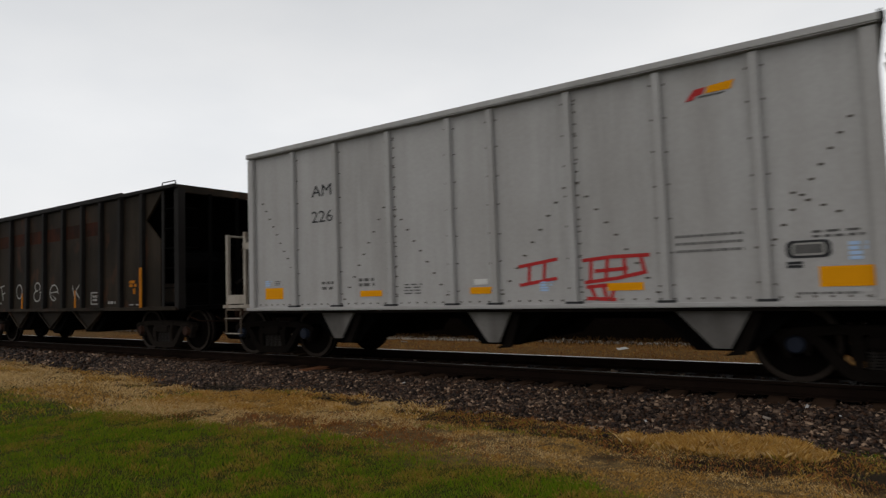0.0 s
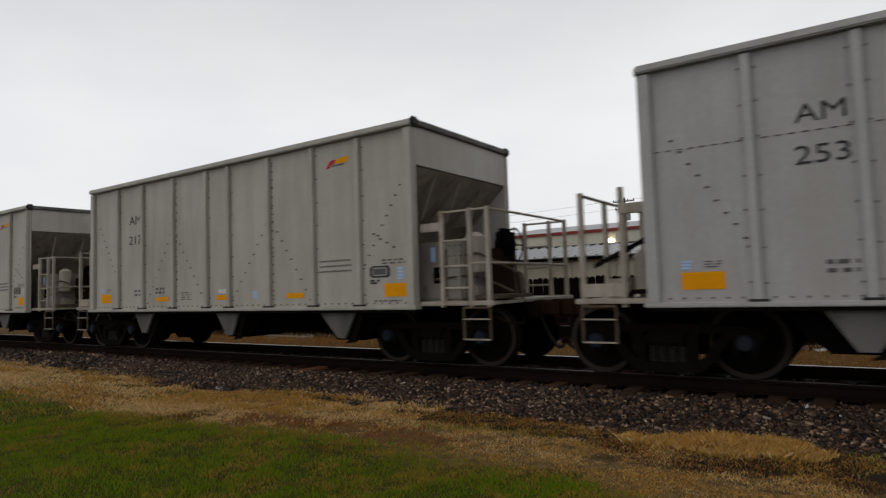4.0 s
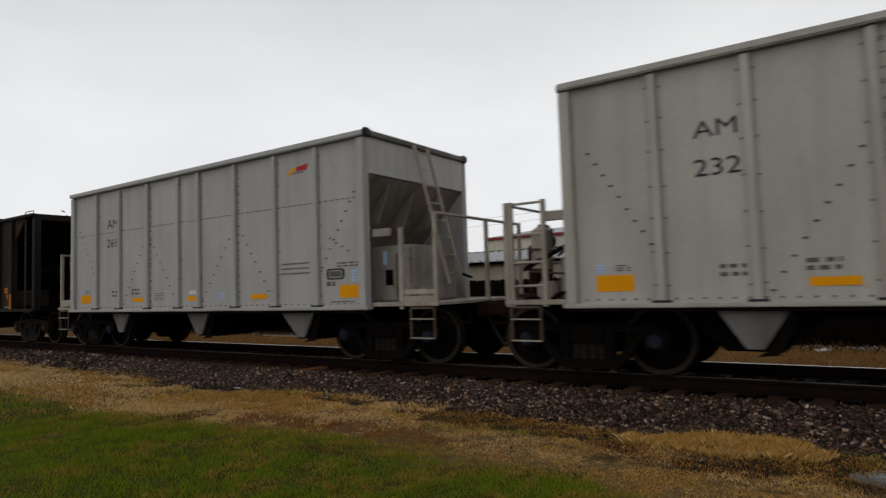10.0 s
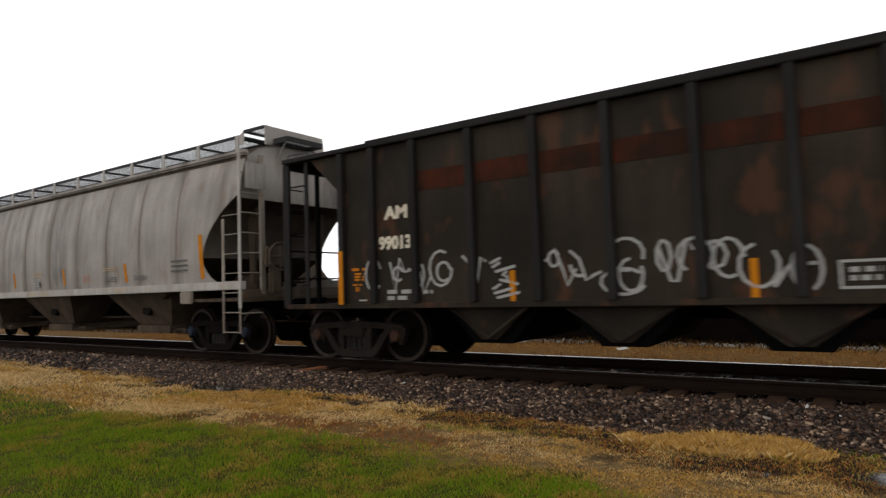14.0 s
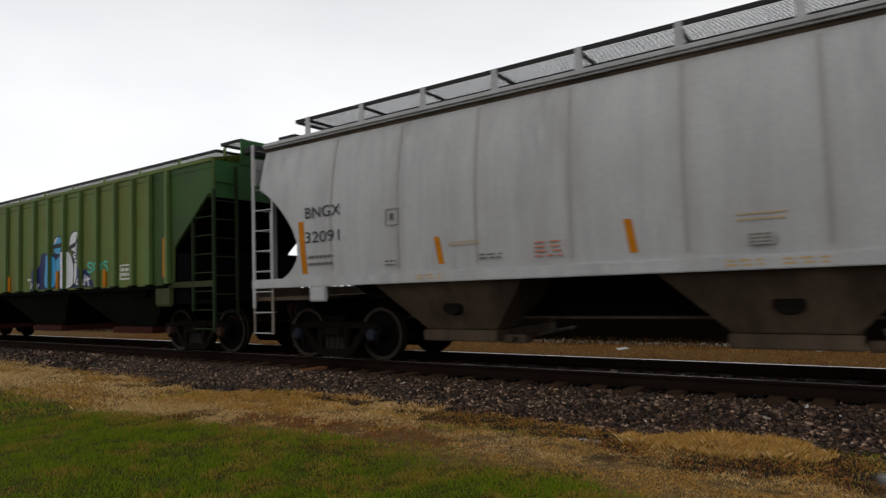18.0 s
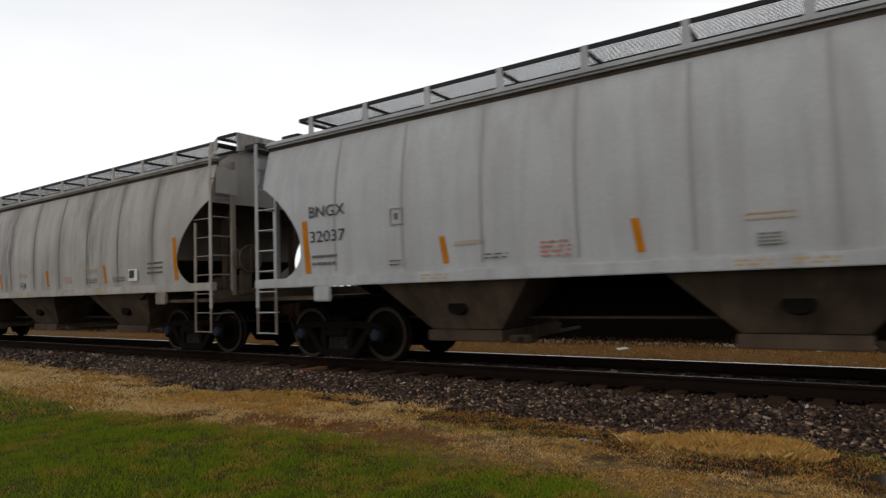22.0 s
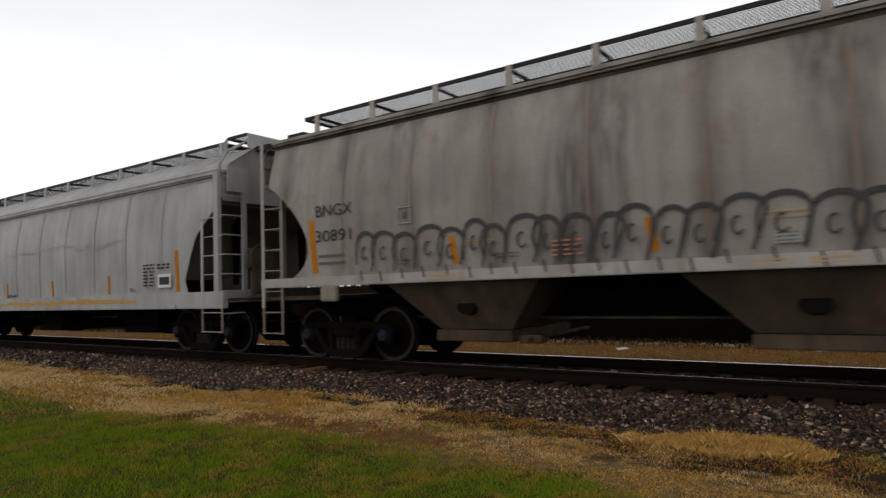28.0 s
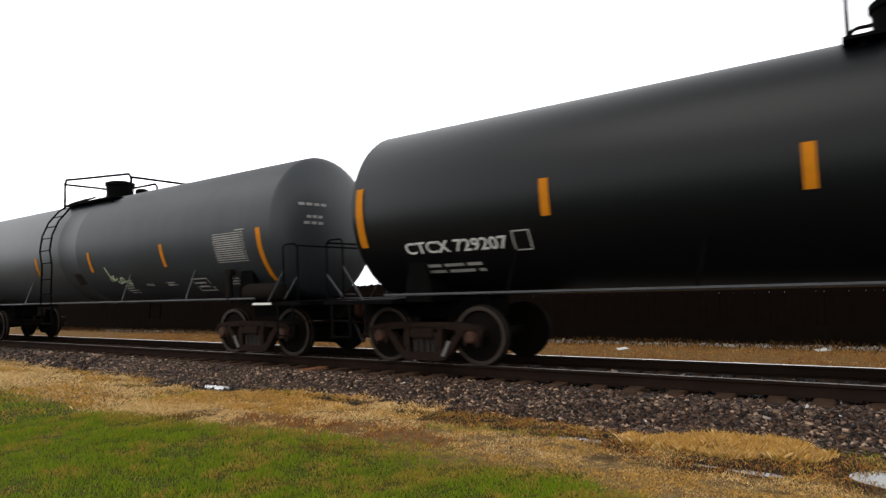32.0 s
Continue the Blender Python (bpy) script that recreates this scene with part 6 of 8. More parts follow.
    for x0, x1, za, zb, n, ch in ((-5.8, -5.35, 1.74, 2.12, 4, 2), (-4.36, -4.02, 1.74, 2.12, 4, 2), (-0.05, 0.2, 1.72, 1.82, 1, 1), (-3.44, -3.37, 2.29, 2.38, 1, 1), (4.70, 5.02, 1.68, 1.90, 2, 2)):
        block(car, x0, x1, za, zb, y - 0.008, n, M_WHITE, 3, 0.35, ch, "white stencil lettering")
    rim(car, -3.56, -3.25, 2.20, 2.48, y, 0.03, M_DIMW)
    rim(car, 4.62, 5.10, 1.62, 1.96, y, 0.03, M_WHITE)
    for x, za, zb in ((-6.55, 1.57, 2.41), (6.43, 1.60, 2.45), (-3.57, 1.48, 1.92), (-1.18, 1.48, 1.90), (1.66, 1.50, 1.94), (3.97, 1.48, 1.88)):
        yr = y - (0.09 if min(abs(x - r) for r in GREEN_RIBS) < 0.12 else 0.0)
        part("reflector", box(B(), x - 0.06, x + 0.06, yr - 0.036, yr + 0.001, za, zb), M_AMBER, car, "orange vertical reflective strip")
    # mural as plain colour shapes with black outlines
    def rounded(pts, n=5):
        """A closed smooth line through the points."""
        out, m = [], len(pts)
        for i in range(m):
            p0, p1, p2, p3 = (Vector(pts[(i + k) % m]) for k in (-1, 0, 1, 2))
            for k in range(n):
                t = k / n
                q = 0.5 * (2 * p1 + (p2 - p0) * t + (2 * p0 - 5 * p1 + 4 * p2 - p3) * t * t + (3 * p1 - p0 - 3 * p2 + p3) * t ** 3)
                out.append((q.x, max(q.y, 1.50)))
        return out

    def blob(pts, mt, d, line=0.03):
        pts = rounded(pts)
        painted("mural_shape", lambda yy: prism(B(), pts, yy, yy + 0.001), mt, 0.003 + d, "plain spray-painted colour shape")
        if line:
            painted("mural_outline", lambda yy: stroke(B(), pts + pts[:1], yy, line), M_INK, 0.005 + d, "black sprayed outline")
    blob([(0.15, 1.47), (0.2, 1.75), (0.32, 1.96), (0.65, 2.15), (0.70, 2.35), (0.81, 2.44), (1.05, 2.43), (1.25, 2.30), (1.45, 2.42), (1.95, 2.62), (2.02, 2.45), (2.3, 2.25), (2.72, 2.10), (2.92, 1.92), (3.10, 1.93), (3.30, 1.72), (3.38, 1.47), (2.4, 1.46), (1.2, 1.46)], M_NAVY, 0.0, 0.0)
    blob([(1.11, 2.34), (0.95, 2.0), (0.91, 1.62), (1.10, 1.53), (1.40, 1.53), (1.53, 1.62), (1.58, 1.9), (1.55, 2.21), (1.35, 2.35)], M_SKYB, 0.003)
    blob([(1.55, 2.22), (1.90, 2.34), (1.90, 2.0), (1.70, 1.88), (1.58, 1.95)], M_SKYB, 0.006)
    blob([(1.41, 2.60), (1.48, 2.76), (1.65, 2.83), (1.85, 2.75), (1.96, 2.58), (1.90, 2.40), (1.70, 2.36), (1.48, 2.42)], M_SKYB, 0.009)
    blob([(1.44, 2.64), (1.50, 2.75), (1.63, 2.80), (1.54, 2.68)], M_GLOSSW, 0.012, 0.0)
    blob([(1.40, 2.62), (1.98, 2.64), (1.99, 2.55), (1.41, 2.53)], M_INK, 0.013, 0.0)
    blob([(1.89, 2.34), (1.79, 2.0), (1.82, 1.66), (2.09, 1.52), (2.40, 1.55), (2.50, 1.68), (2.46, 2.10), (2.30, 2.36), (2.10, 2.42)], M_GLOSSW, 0.012)
    blob([(2.52, 2.13), (2.72, 2.13), (2.68, 1.85), (2.56, 1.62), (2.46, 1.62), (2.50, 1.9)], M_GLOSSW, 0.010)
    blob([(2.50, 2.36), (2.83, 2.42), (2.80, 2.14), (2.62, 2.10), (2.48, 2.22)], M_GLOSSW, 0.013)
    blob([(2.28, 2.64), (2.36, 2.81), (2.57, 2.89), (2.76, 2.81), (2.85, 2.60), (2.82, 2.42), (2.60, 2.36), (2.40, 2.42), (2.30, 2.52)], M_GLOSSW, 0.016)
    blob([(2.30, 2.54), (2.87, 2.67), (2.87, 2.58), (2.31, 2.45)], M_INK, 0.019, 0.0)
    for z in (2.21, 2.29, 2.37):
        painted("mural_outline", lambda yy: stroke(B(), [(2.52, z), (2.66, z - 0.01), (2.82, z + 0.02)], yy, 0.03), M_INK, 0.023, "black sprayed outline")
    for pts in ([(0.30, 1.62), (0.42, 1.68), (0.36, 1.52), (0.50, 1.66), (0.52, 1.52), (0.64, 1.64)], [(2.78, 1.56), (2.90, 1.70), (2.98, 1.56), (2.80, 1.60)], [(3.04, 1.54), (3.06, 1.80)], [(3.00, 1.66), (3.30, 1.70)], [(3.16, 1.76), (3.24, 1.52)], [(1.80, 1.70), (1.92, 1.58), (2.12, 1.50), (2.36, 1.56)]):
        painted("mural_scrawl", lambda yy: stroke(B(), pts, yy, 0.05), M_GLOSSW, 0.021, "white scrawl under the mural")
    for pts in (arc(3.28, 2.02, 0.11, 0.055, 20, 190, 6) + arc(3.28, 1.90, 0.11, 0.055, 90, -170, 8), [(3.42, 2.06), (3.46, 1.90), (3.60, 1.93)], [(3.44, 1.99), (3.57, 2.03)], [(3.66, 1.88), (3.70, 2.07), (3.80, 1.88), (3.84, 2.06)], arc(4.0, 2.02, 0.09, 0.05, 20, 190, 6) + arc(4.0, 1.91, 0.09, 0.06, 90, -170, 8)):
        painted("graffiti", lambda yy: stroke(B(), pts, yy, 0.045), M_TEAL, 0.012, "teal spray scrawl")
    return car


green = green_hopper()
CARS.append([green, -173.3, 6.70, None])

# ---- silver-grey covered hopper with a deep sill ----
def straight_end(z):
    """End cut of the silver car's side: straight slopes."""
    return float(np.interp(z, (1.28, 1.53, 2.38, 2.92, 2.93), (1.09, 1.19, 0.79, 0.18, 0.10)))



silver = covered_hopper(M_HOP_S, "covered_hopper", (0.95, 1.28), 3.56, M_DARKIN, 0.89, straight_end, [(1.43, 3.66), (1.36, 3.80), (0.74, 4.22), (0.0, 4.27)], (-0.19, -0.05), (0.60, 0.54))
for z, y in ((3.59, 1.455), (3.70, 1.44)):
    for s in (-1, 1):
        part("roof_moulding", rod(B(), (-8.18, s * y, z), (8.05, s * y, z), 0.028, 8), M_HOP_S, silver, "rounded moulding along the eave")
for s in (-1, 1):
    bm = pipe(B(), [(s * 8.2, -1.56, 0.95), (s * 8.2, -1.56, 3.75), (s * 8.15, -1.35, 4.05), (s * 8.0, -0.82, 4.34)], 0.03)
    part("end_railing", bm, M_HOP_S, silver)
part("trough_hatch", box(B(), -7.1, 6.9, -0.30, 0.30, 4.26, 4.36, 0.03), M_HOP_S, silver)
rr = random.Random(14)
for k in range(46):
    x = rr.uniform(-4.4, 4.2)
    z = 2.47 + 0.05 * math.sin(x * 1.4) + rr.uniform(-0.06, 0.06) if x > -1 or k % 3 else rr.uniform(2.0, 2.3)
    w = rr.uniform(0.10, 0.75)
    bm = stroke(B(), [(x, z), (x + w * 0.4, z + rr.uniform(-0.015, 0.015)), (x + w, z + rr.uniform(0.0, 0.03))], 0, rr.uniform(0.008, 0.02) if w > 0.35 else rr.uniform(0.02, 0.06), ydepth=lambda z: -hop_y(z) - 0.01)
    part("scuff", bm, M_SEAM_W, silver, "dark horizontal scuff mark")
tagged(silver, "silver-grey covered hopper car with deep orange-rusted side sill", "freight car", "silver covered hopper car")
letter("CSYX", -6.34, -1.612, 2.70, 0.17, M_INK, silver, 0.004, width=0.66)
letter("13402", -6.34, -1.612, 2.34, 0.17, M_INK, silver, 0.004, width=0.74)
for x, za, zb, w in ((-6.75, 1.30, 2.10, 0.11), (-4.22, 1.30, 1.70, 0.09), (-1.34, 1.30, 1.70, 0.10), (1.35, 1.30, 1.70, 0.10), (4.1, 1.30, 1.72, 0.10), (6.81, 1.30, 2.15, 0.12)):
    bm = B()
    side_strip(bm, x - w / 2, x + w / 2, za, zb)
    part("reflector", bm, M_AMBER, silver, "orange vertical reflective strip")
for x0, x1, za, zb, n, ch in ((-6.6, -6.2, 1.34, 1.5, 2, 2), (5.57, 6.02, 1.42, 1.93, 7, 2), (6.1, 6.6, 1.78, 1.92, 2, 3), (-2.75, -2.5, 1.34, 1.38, 1, 1), (-1.2, -0.6, 1.32, 1.40, 2, 2), (5.05, 5.25, 1.34, 1.42, 2, 1)):
    block(silver, x0, x1, za, zb, -1.606, n, M_INK, 5, 0.5, ch, "small black stencil lettering")
part("notice_plate", box(B(), 6.15, 6.62, -1.613, -1.60, 1.40, 1.68), M_WHITE, silver, "white notice plate")
part("notice_plate", box(B(), 6.20, 6.57, -1.617, -1.60, 1.46, 1.62), M_INK, silver, "black notice panel")
rr = random.Random(4)
for a, b in ((-5.9, -1.0), (-0.6, 5.2)):
    x = a
    while x < b:
        w = rr.uniform(0.4, 1.1)
        c = rr.uniform(1.10, 1.16)
        h = rr.uniform(0.02, 0.06) if b < 0 else rr.uniform(0.045, 0.075)
        bm = prism(B(), [(x, c - h * 0.2), (x + w * 0.3, c - h), (x + w, c - h * 0.7), (x + w * 1.05, c + h * 0.4), (x + w * 0.5, c + h), (x + w * 0.1, c + h * 0.8)], -1.626, -1.618)
        part("worn_stripe", bm, M_WORN, silver, "flaking orange-tan paint on the sill")
        x += w * 0.9
CARS.append([silver, -262.79, 6.84, None])


# ---- tank cars ----
def tank_car(mat, label, number=None, R=1.46, Z=2.52, lad=0.45, deck=(-0.95, 1.7), loops=((-0.88, 0.2, 0.0), (0.8, 2.3, 0.35)), slip=0.0, far_loops=None, dome=-0.75, strips=((-4.35, -1.30, 1.30, 4.42), 2.13, 2.63, 0.065, 1.90, 2.86), low=0.0):
    car = tagged(new("tank_car"), label, "freight car", "tank cars")
    L = 7.66
    bm = B()
    prof = [(-L - d, R * k) for d, k in ((0.42, 0.03), (0.41, 0.25), (0.37, 0.48), (0.30, 0.68), (0.22, 0.82), (0.15, 0.905), (0.09, 0.955), (0.04, 0.985), (0.0, 1.0))]
    prof += [(-0.55, R), (-0.5, R + 0.012), (-0.42, R + 0.012), (-0.37, R), (0.37, R), (0.42, R + 0.012), (0.5, R + 0.012), (0.55, R)]
    prof += [(-a, r) for a, r in prof[8::-1]]
    lathe(bm, prof, 72, 'x', 0.0, Z)
    for v in bm.verts:
        v.co.x += slip
    part("tank_shell", bm, mat, car, smooth=True)
    for s in (-1, 1):
        y = s * 1.38
        bm = B()
        pipe(bm, [(-7.2, y, 1.12), (-3.5, y, 1.12), (0, y, 1.12), (3.5, y, 1.12), (7.2, y, 1.12)], 0.022)
        part("side_handrail", bm, M_PIPE, car)
        for x in (-5.0, -2.5, 2.5, 5.0):
            bm = pipe(B(), [(x, y, 1.12), (x + 0.1, y * 0.88, 1.75)], 0.016)
            part("rail_bracket", bm, M_PIPE if mat is M_TANK_G else M_DARKIN, car)
        xe = s * 8.3
        # end decks, saddles, coupler pockets and end rails
        bm = box(B(), min(xe + s * 0.25, s * 5.9), max(xe + s * 0.25, s * 5.9), -0.33, 0.33, 0.72, 1.05)
        part("stub_sill", bm, M_DARKIN, car)
        bm = box(B(), min(s * 7.0, xe + s * 0.2), max(s * 7.0, xe + s * 0.2), -1.45, 1.45, 0.98, 1.05, 0.01)
        part("end_platform", bm, M_DARKIN, car)
        bm = B()
        for yy in (-1, 1):
            prism(bm, [(s * 6.45, 1.00), (s * 6.95, 1.00), (s * 6.85, 1.75), (s * 6.55, 1.75)], yy * 1.12 - 0.04, yy * 1.12 + 0.04)
        box(bm, min(s * 6.45, s * 6.95), max(s * 6.45, s * 6.95), -1.15, 1.15, 1.0, 1.35)
        part("saddle", bm, M_DARKIN, car)
        for yy in (-1, 1):
            bm = pipe(B(), [(s * 8.05, yy * 1.42, 1.05), (s * 8.05, yy * 1.42, 2.02), (s * 8.10, yy * 1.42, 2.08), (xe + s * 0.05, yy * 1.42, 2.08), (xe + s * 0.12, yy * 1.42, 2.00), (xe + s * 0.12, yy * 1.42, 1.05)], 0.016)
            part("end_handrail", bm, M_DARKIN, car)
            for a, b in (((s * 7.62, 1.05), (s * 8.05, 1.62)), ((xe + s * 0.12, 1.50), (s * 8.06, 1.10))):
                bm = pipe(B(), [(a[0], yy * 1.42, a[1]), (b[0], yy * 1.41, b[1])], 0.014)
                part("brace", bm, M_PIPE, car)
            bm = B()
            for dx in (0.0, 0.4):
                box(bm, xe - s * dx - 0.02, xe - s * dx + 0.02, yy * 1.44 - 0.012, yy * 1.44 + 0.012, 0.42, 1.0)
            for z in (0.45, 0.72):
                box(bm, min(xe, xe - s * 0.4), max(xe, xe - s * 0.4), yy * 1.44 - 0.035, yy * 1.44 + 0.035, z - 0.012, z + 0.012)
            part("stirrup_step", bm, M_DARKIN, car)
        bm = pipe(B(), [(xe + s * 0.12, -1.42, 2.04), (xe + s * 0.12, 1.42, 2.04)], 0.016)
        part("end_handrail", bm, M_DARKIN, car)
        # middle ladder
        for x in (lad - 0.28, lad + 0.28):
            pts = [(x, s * (R + 0.12) * math.cos(radians(a)), Z + (R + 0.12) * math.sin(radians(a))) for a in range(-15, 76, 15)]
            part("ladder_stile", pipe(B(), [(x, s * 1.46, 0.55), (x, s * 1.52, 1.2)] + pts, 0.022), M_DARKIN, car)
        rung = mesh_of("rung", rod(B(), (-0.28, 0, 0), (0.28, 0, 0), 0.014, 6), M_DARKIN)
        for a in range(-60, 76, 12):
            if a > -20:
                yy, zz = s * (R + 0.12) * math.cos(radians(a)), Z + (R + 0.12) * math.sin(radians(a))
            else:
                yy, zz = s * 1.5, 0.6 + (a + 60) * 0.032
            put("rung", rung, car, pose(lad, yy, zz))
    # dome platform
    top = Z + R
    for s in (-1, 1):
        bm = box(B(), deck[0], deck[1], min(s * 0.98, s * 0.55), max(s * 0.98, s * 0.55), top - 0.20, top - 0.16)
        part("dome_platform", bm, M_DARKIN, car)
        for x in (deck[0] + 0.2, deck[1] - 0.2):
            bm = rod(B(), (x, s * 0.9, top - 0.2), (x, s * 0.8, top - 0.36), 0.03, 6)
            part("platform_bracket", bm, M_DARKIN, car)
    mid = lad + dome
    bm = lathe(B(), [(-0.1, 0.3), (0.02, 0.34), (0.34, 0.34), (0.36, 0.37), (0.44, 0.37), (0.48, 0.25)], 20, 'x', 0.0, 0.0)
    for v in bm.verts:
        v.co = (v.co.y + mid, v.co.z, top + v.co.x)
    part("manway", bm, M_DARKIN, car, smooth=True)
    bm = lathe(B(), [(-0.1, 0.12), (0.02, 0.16), (0.12, 0.16), (0.15, 0.1)], 16, 'x', 0.0, 0.0)
    for v in bm.verts:
        v.co = (v.co.y + mid + 1.1, v.co.z, top + v.co.x)
    part("valve_housing", bm, M_DARKIN, car, smooth=True)
    for s in (-1, 1):
        y = s * 0.93
        for x0, x1, drop in (loops if s < 0 or not far_loops else far_loops):
            bm = pipe(B(), [(x0, y, top - 0.18), (x0, y, top + 0.44), (x0 + 0.1, y, top + 0.54), (x1 - 0.1, y, top + 0.52 - drop), (x1, y, top + 0.42 - drop), (x1, y, top - 0.18)], 0.028)
            part("platform_railing", bm, M_DARKIN, car)
    for x, drop in ((loops[0][0], 0.0), (loops[-1][1], loops[-1][2])):
        bm = pipe(B(), [(x, -0.93, top + 0.43 - drop), (x, 0.93, top + 0.43 - drop)], 0.028)
        part("platform_railing", bm, M_DARKIN, car)

    def skin(z):
        return -math.sqrt(max(0.01, (R + 0.008) ** 2 - (z - Z) ** 2))

    def patch(bm, x0, x1, za, zb):
        n = max(1, int((zb - za) / 0.12))
        rows = [[bm.verts.new((x, skin(za + (zb - za) * i / n), za + (zb - za) * i / n)) for x in (x0, x1)] for i in range(n + 1)]
        for a, b in zip(rows, rows[1:]):
            bm.faces.new((a[0], a[1], b[1], b[0]))
    for x in (-7.55 + 0.7 * slip, 7.52 + slip - 0.6 * low):
        bm = B()
        patch(bm, x - strips[3] * 1.1, x + strips[3] * 1.1, strips[4], strips[5])
        part("reflector", bm, M_AMBER, car, "orange reflective strip")
    for x in strips[0]:
        bm = B()
        patch(bm, x - strips[3], x + strips[3], strips[1], strips[2])
        part("reflector", bm, M_AMBER, car, "orange reflective strip")
    rr = random.Random(6)

    def lines(x0, x1, za, zb, n, ch):
        bm = B()
        h = (zb - za) / n
        for i in range(n):
            x = x0
            while x < x1 - 0.02:
                w = min(x1 - x, (x1 - x0) / ch * rr.uniform(0.6, 1.2))
                z = za + h * (i + 0.25)
                vs = [bm.verts.new((xx, skin(zz) - 0.003, zz)) for xx, zz in ((x, z), (x + w * 0.85, z), (x + w * 0.85, z + h * 0.5), (x, z + h * 0.5))]
                bm.faces.new(vs)
                x += w
        tagged(part("small_lettering", bm, M_DIMW, car, "small white stencil lettering"), kind="stuff")

    def ring(x0, x1, za, zb, w):
        bm = B()
        for a, b, p, q in ((x0, x1, zb - w, zb), (x0, x1, za, za + w), (x0, x0 + w, za + w, zb - w), (x1 - w, x1, za + w, zb - w)):
            patch(bm, a, b, p, q)
        part("stencil_frame", bm, M_DIMW, car, "white stencilled frame")
    up = 0.06 if low == 0 else -low
    lines(6.16 - 0.5 * low, 7.14 - low, 2.14 + up, 2.64 + up, 12, 9)
    ring(6.12 - 0.5 * low, 7.18 - low, 2.11 + up, 2.67 + up, 0.012)
    lines(6.95 - low, 7.28 - low, 2.69 - low, 2.73 - low, 1, 1)
    lines(6.0, 6.35, 1.40, 1.56, 3, 1)
    lines(2.0, 2.4, 1.30, 1.52, 4, 1)
    lines(2.95, 3.3, 1.46, 1.52, 2, 1)
    lines(3.8, 4.15, 1.44, 1.54, 2, 1)
    lines(-6.7, -5.5, 1.42, 1.60, 2, 2)
    ring(-4.92, -4.64, 1.70, 1.98, 0.02)
    ring(4.75, 5.3, 1.30, 1.58, 0.03)
    lines(4.85, 5.2, 1.36, 1.52, 2, 2)
    if number:
        ob = letter(number, -5.9, skin(1.78) - 0.03, 1.80, 0.20, M_WHITE, car, 0.004, width=1.80)
        ob.matrix_basis = Matrix.LocRotScale((-5.9, skin(1.82) - 0.03, 1.82), Euler((radians(122), 0, 0)), (ob.matrix_basis.to_scale().x, 1, 1))
    bm = lathe(B(), [(6.75, 0.05), (6.80, 0.15), (6.88, 0.17), (7.72, 0.17), (7.80, 0.15), (7.85, 0.05)], 18, 'x', -1.22, 1.24)
    part("air_reservoir", bm, M_STEEL, car, smooth=True)
    bm = box(B(), 6.36, 6.48, -1.40, -1.30, 1.04, 1.62, 0.02)
    box(bm, 6.32, 6.52, -1.40, -1.27, 1.58, 1.70, 0.02)
    part("saddle_post", bm, M_STEEL, car)
    part("notice_plate", box(B(), 7.25, 7.75, -1.47, -1.455, 1.0, 1.04), M_WHITE, car, "white notice strip")
    running_gear(car, 6.70, 8.70, "cap_rust", True, "rusty_")
    return car


tank_1 = tank_car(M_TANK_B, "glossy black tank car with white lettering and orange strips", "CTCX 729207", slip=-0.1)
tank_2 = tank_car(M_TANK_G, "dull grey-black tank car with orange strips and dome railing", None, 1.43, 2.50, -0.95, (-1.2, 1.3), ((-1.25, 2.1, 0.22),), 0.0, ((-2.5, 0.1, 0.0),), 0.8, ((-4.9, -1.80, 1.02, 4.14), 1.86, 2.34, 0.055, 1.45, 2.45), 0.26)
on_tank = lambda z: -math.sqrt(1.442 ** 2 - (z - 2.5) ** 2)
SPRAY = plain("pale_green_spray_paint", (0.34, 0.40, 0.26), 0.6)
for pts, w in [(arc(1.70 + 0.09 * k, 1.66 + 0.04 * (k % 3) - 0.02 * k, 0.07, 0.05, 50 * k, 50 * k + 260, 7), 0.03) for k in range(9)] + [([(1.62, 1.95), (1.68, 1.72), (1.80, 1.66)], 0.05)]:
    part("graffiti", stroke(B(), pts, 0, w, ydepth=on_tank), SPRAY, tank_2, "pale green spray scrawl")
bm = B()
stroke(bm, [(0.22, 1.58), (0.22, 1.84)], 0, 0.38, ydepth=on_tank)
part("repair_patch", bm, M_TANK_B, tank_2, "black painted patch")
bm = B()
for k, (z, y0, y1) in enumerate(((2.86, -0.95, -0.30), (2.62, -0.80, -0.42), (2.50, -0.86, -0.40))):
    n = 4 if k == 0 else 3
    for i in range(n):
        a, b = y0 + (y1 - y0) * i / n, y0 + (y1 - y0) * (i + 0.78) / n
        vs = []
        for yy, zz in ((a, z), (b, z), (b, z + 0.055), (a, z + 0.055)):
            q = math.hypot(yy, zz - 2.50) / 1.43
            vs.append(bm.verts.new((7.68 + float(np.interp(q, (0.03, 0.25, 0.48, 0.68, 0.82, 0.905, 0.955), (0.42, 0.41, 0.37, 0.30, 0.22, 0.15, 0.09))), yy, zz)))
        bm.faces.new(vs)
tagged(part("small_lettering", bm, M_DIMW, tank_2, "small white lettering on the end head"), kind="stuff")
tank_3 = copy_thing(tank_2, Matrix.Identity(4))
for car, u in ((tank_1, -280.41), (tank_2, -297.97), (tank_3, -315.4)):
    CARS.append([car, u, 6.70, None])

# ---- track ----
track = tagged(new("railway_track"), kind="structure")
PROFILE = [(-0.07, -0.16), (0.07, -0.16), (0.07, -0.148), (0.012, -0.125), (0.010, -0.045), (0.036, -0.034), (0.036, -0.004), (0.028, 0.0), (-0.028, 0.0), (-0.036, -0.004), (-0.036, -0.034), (-0.010, -0.045), (-0.012, -0.125), (-0.07, -0.148)]
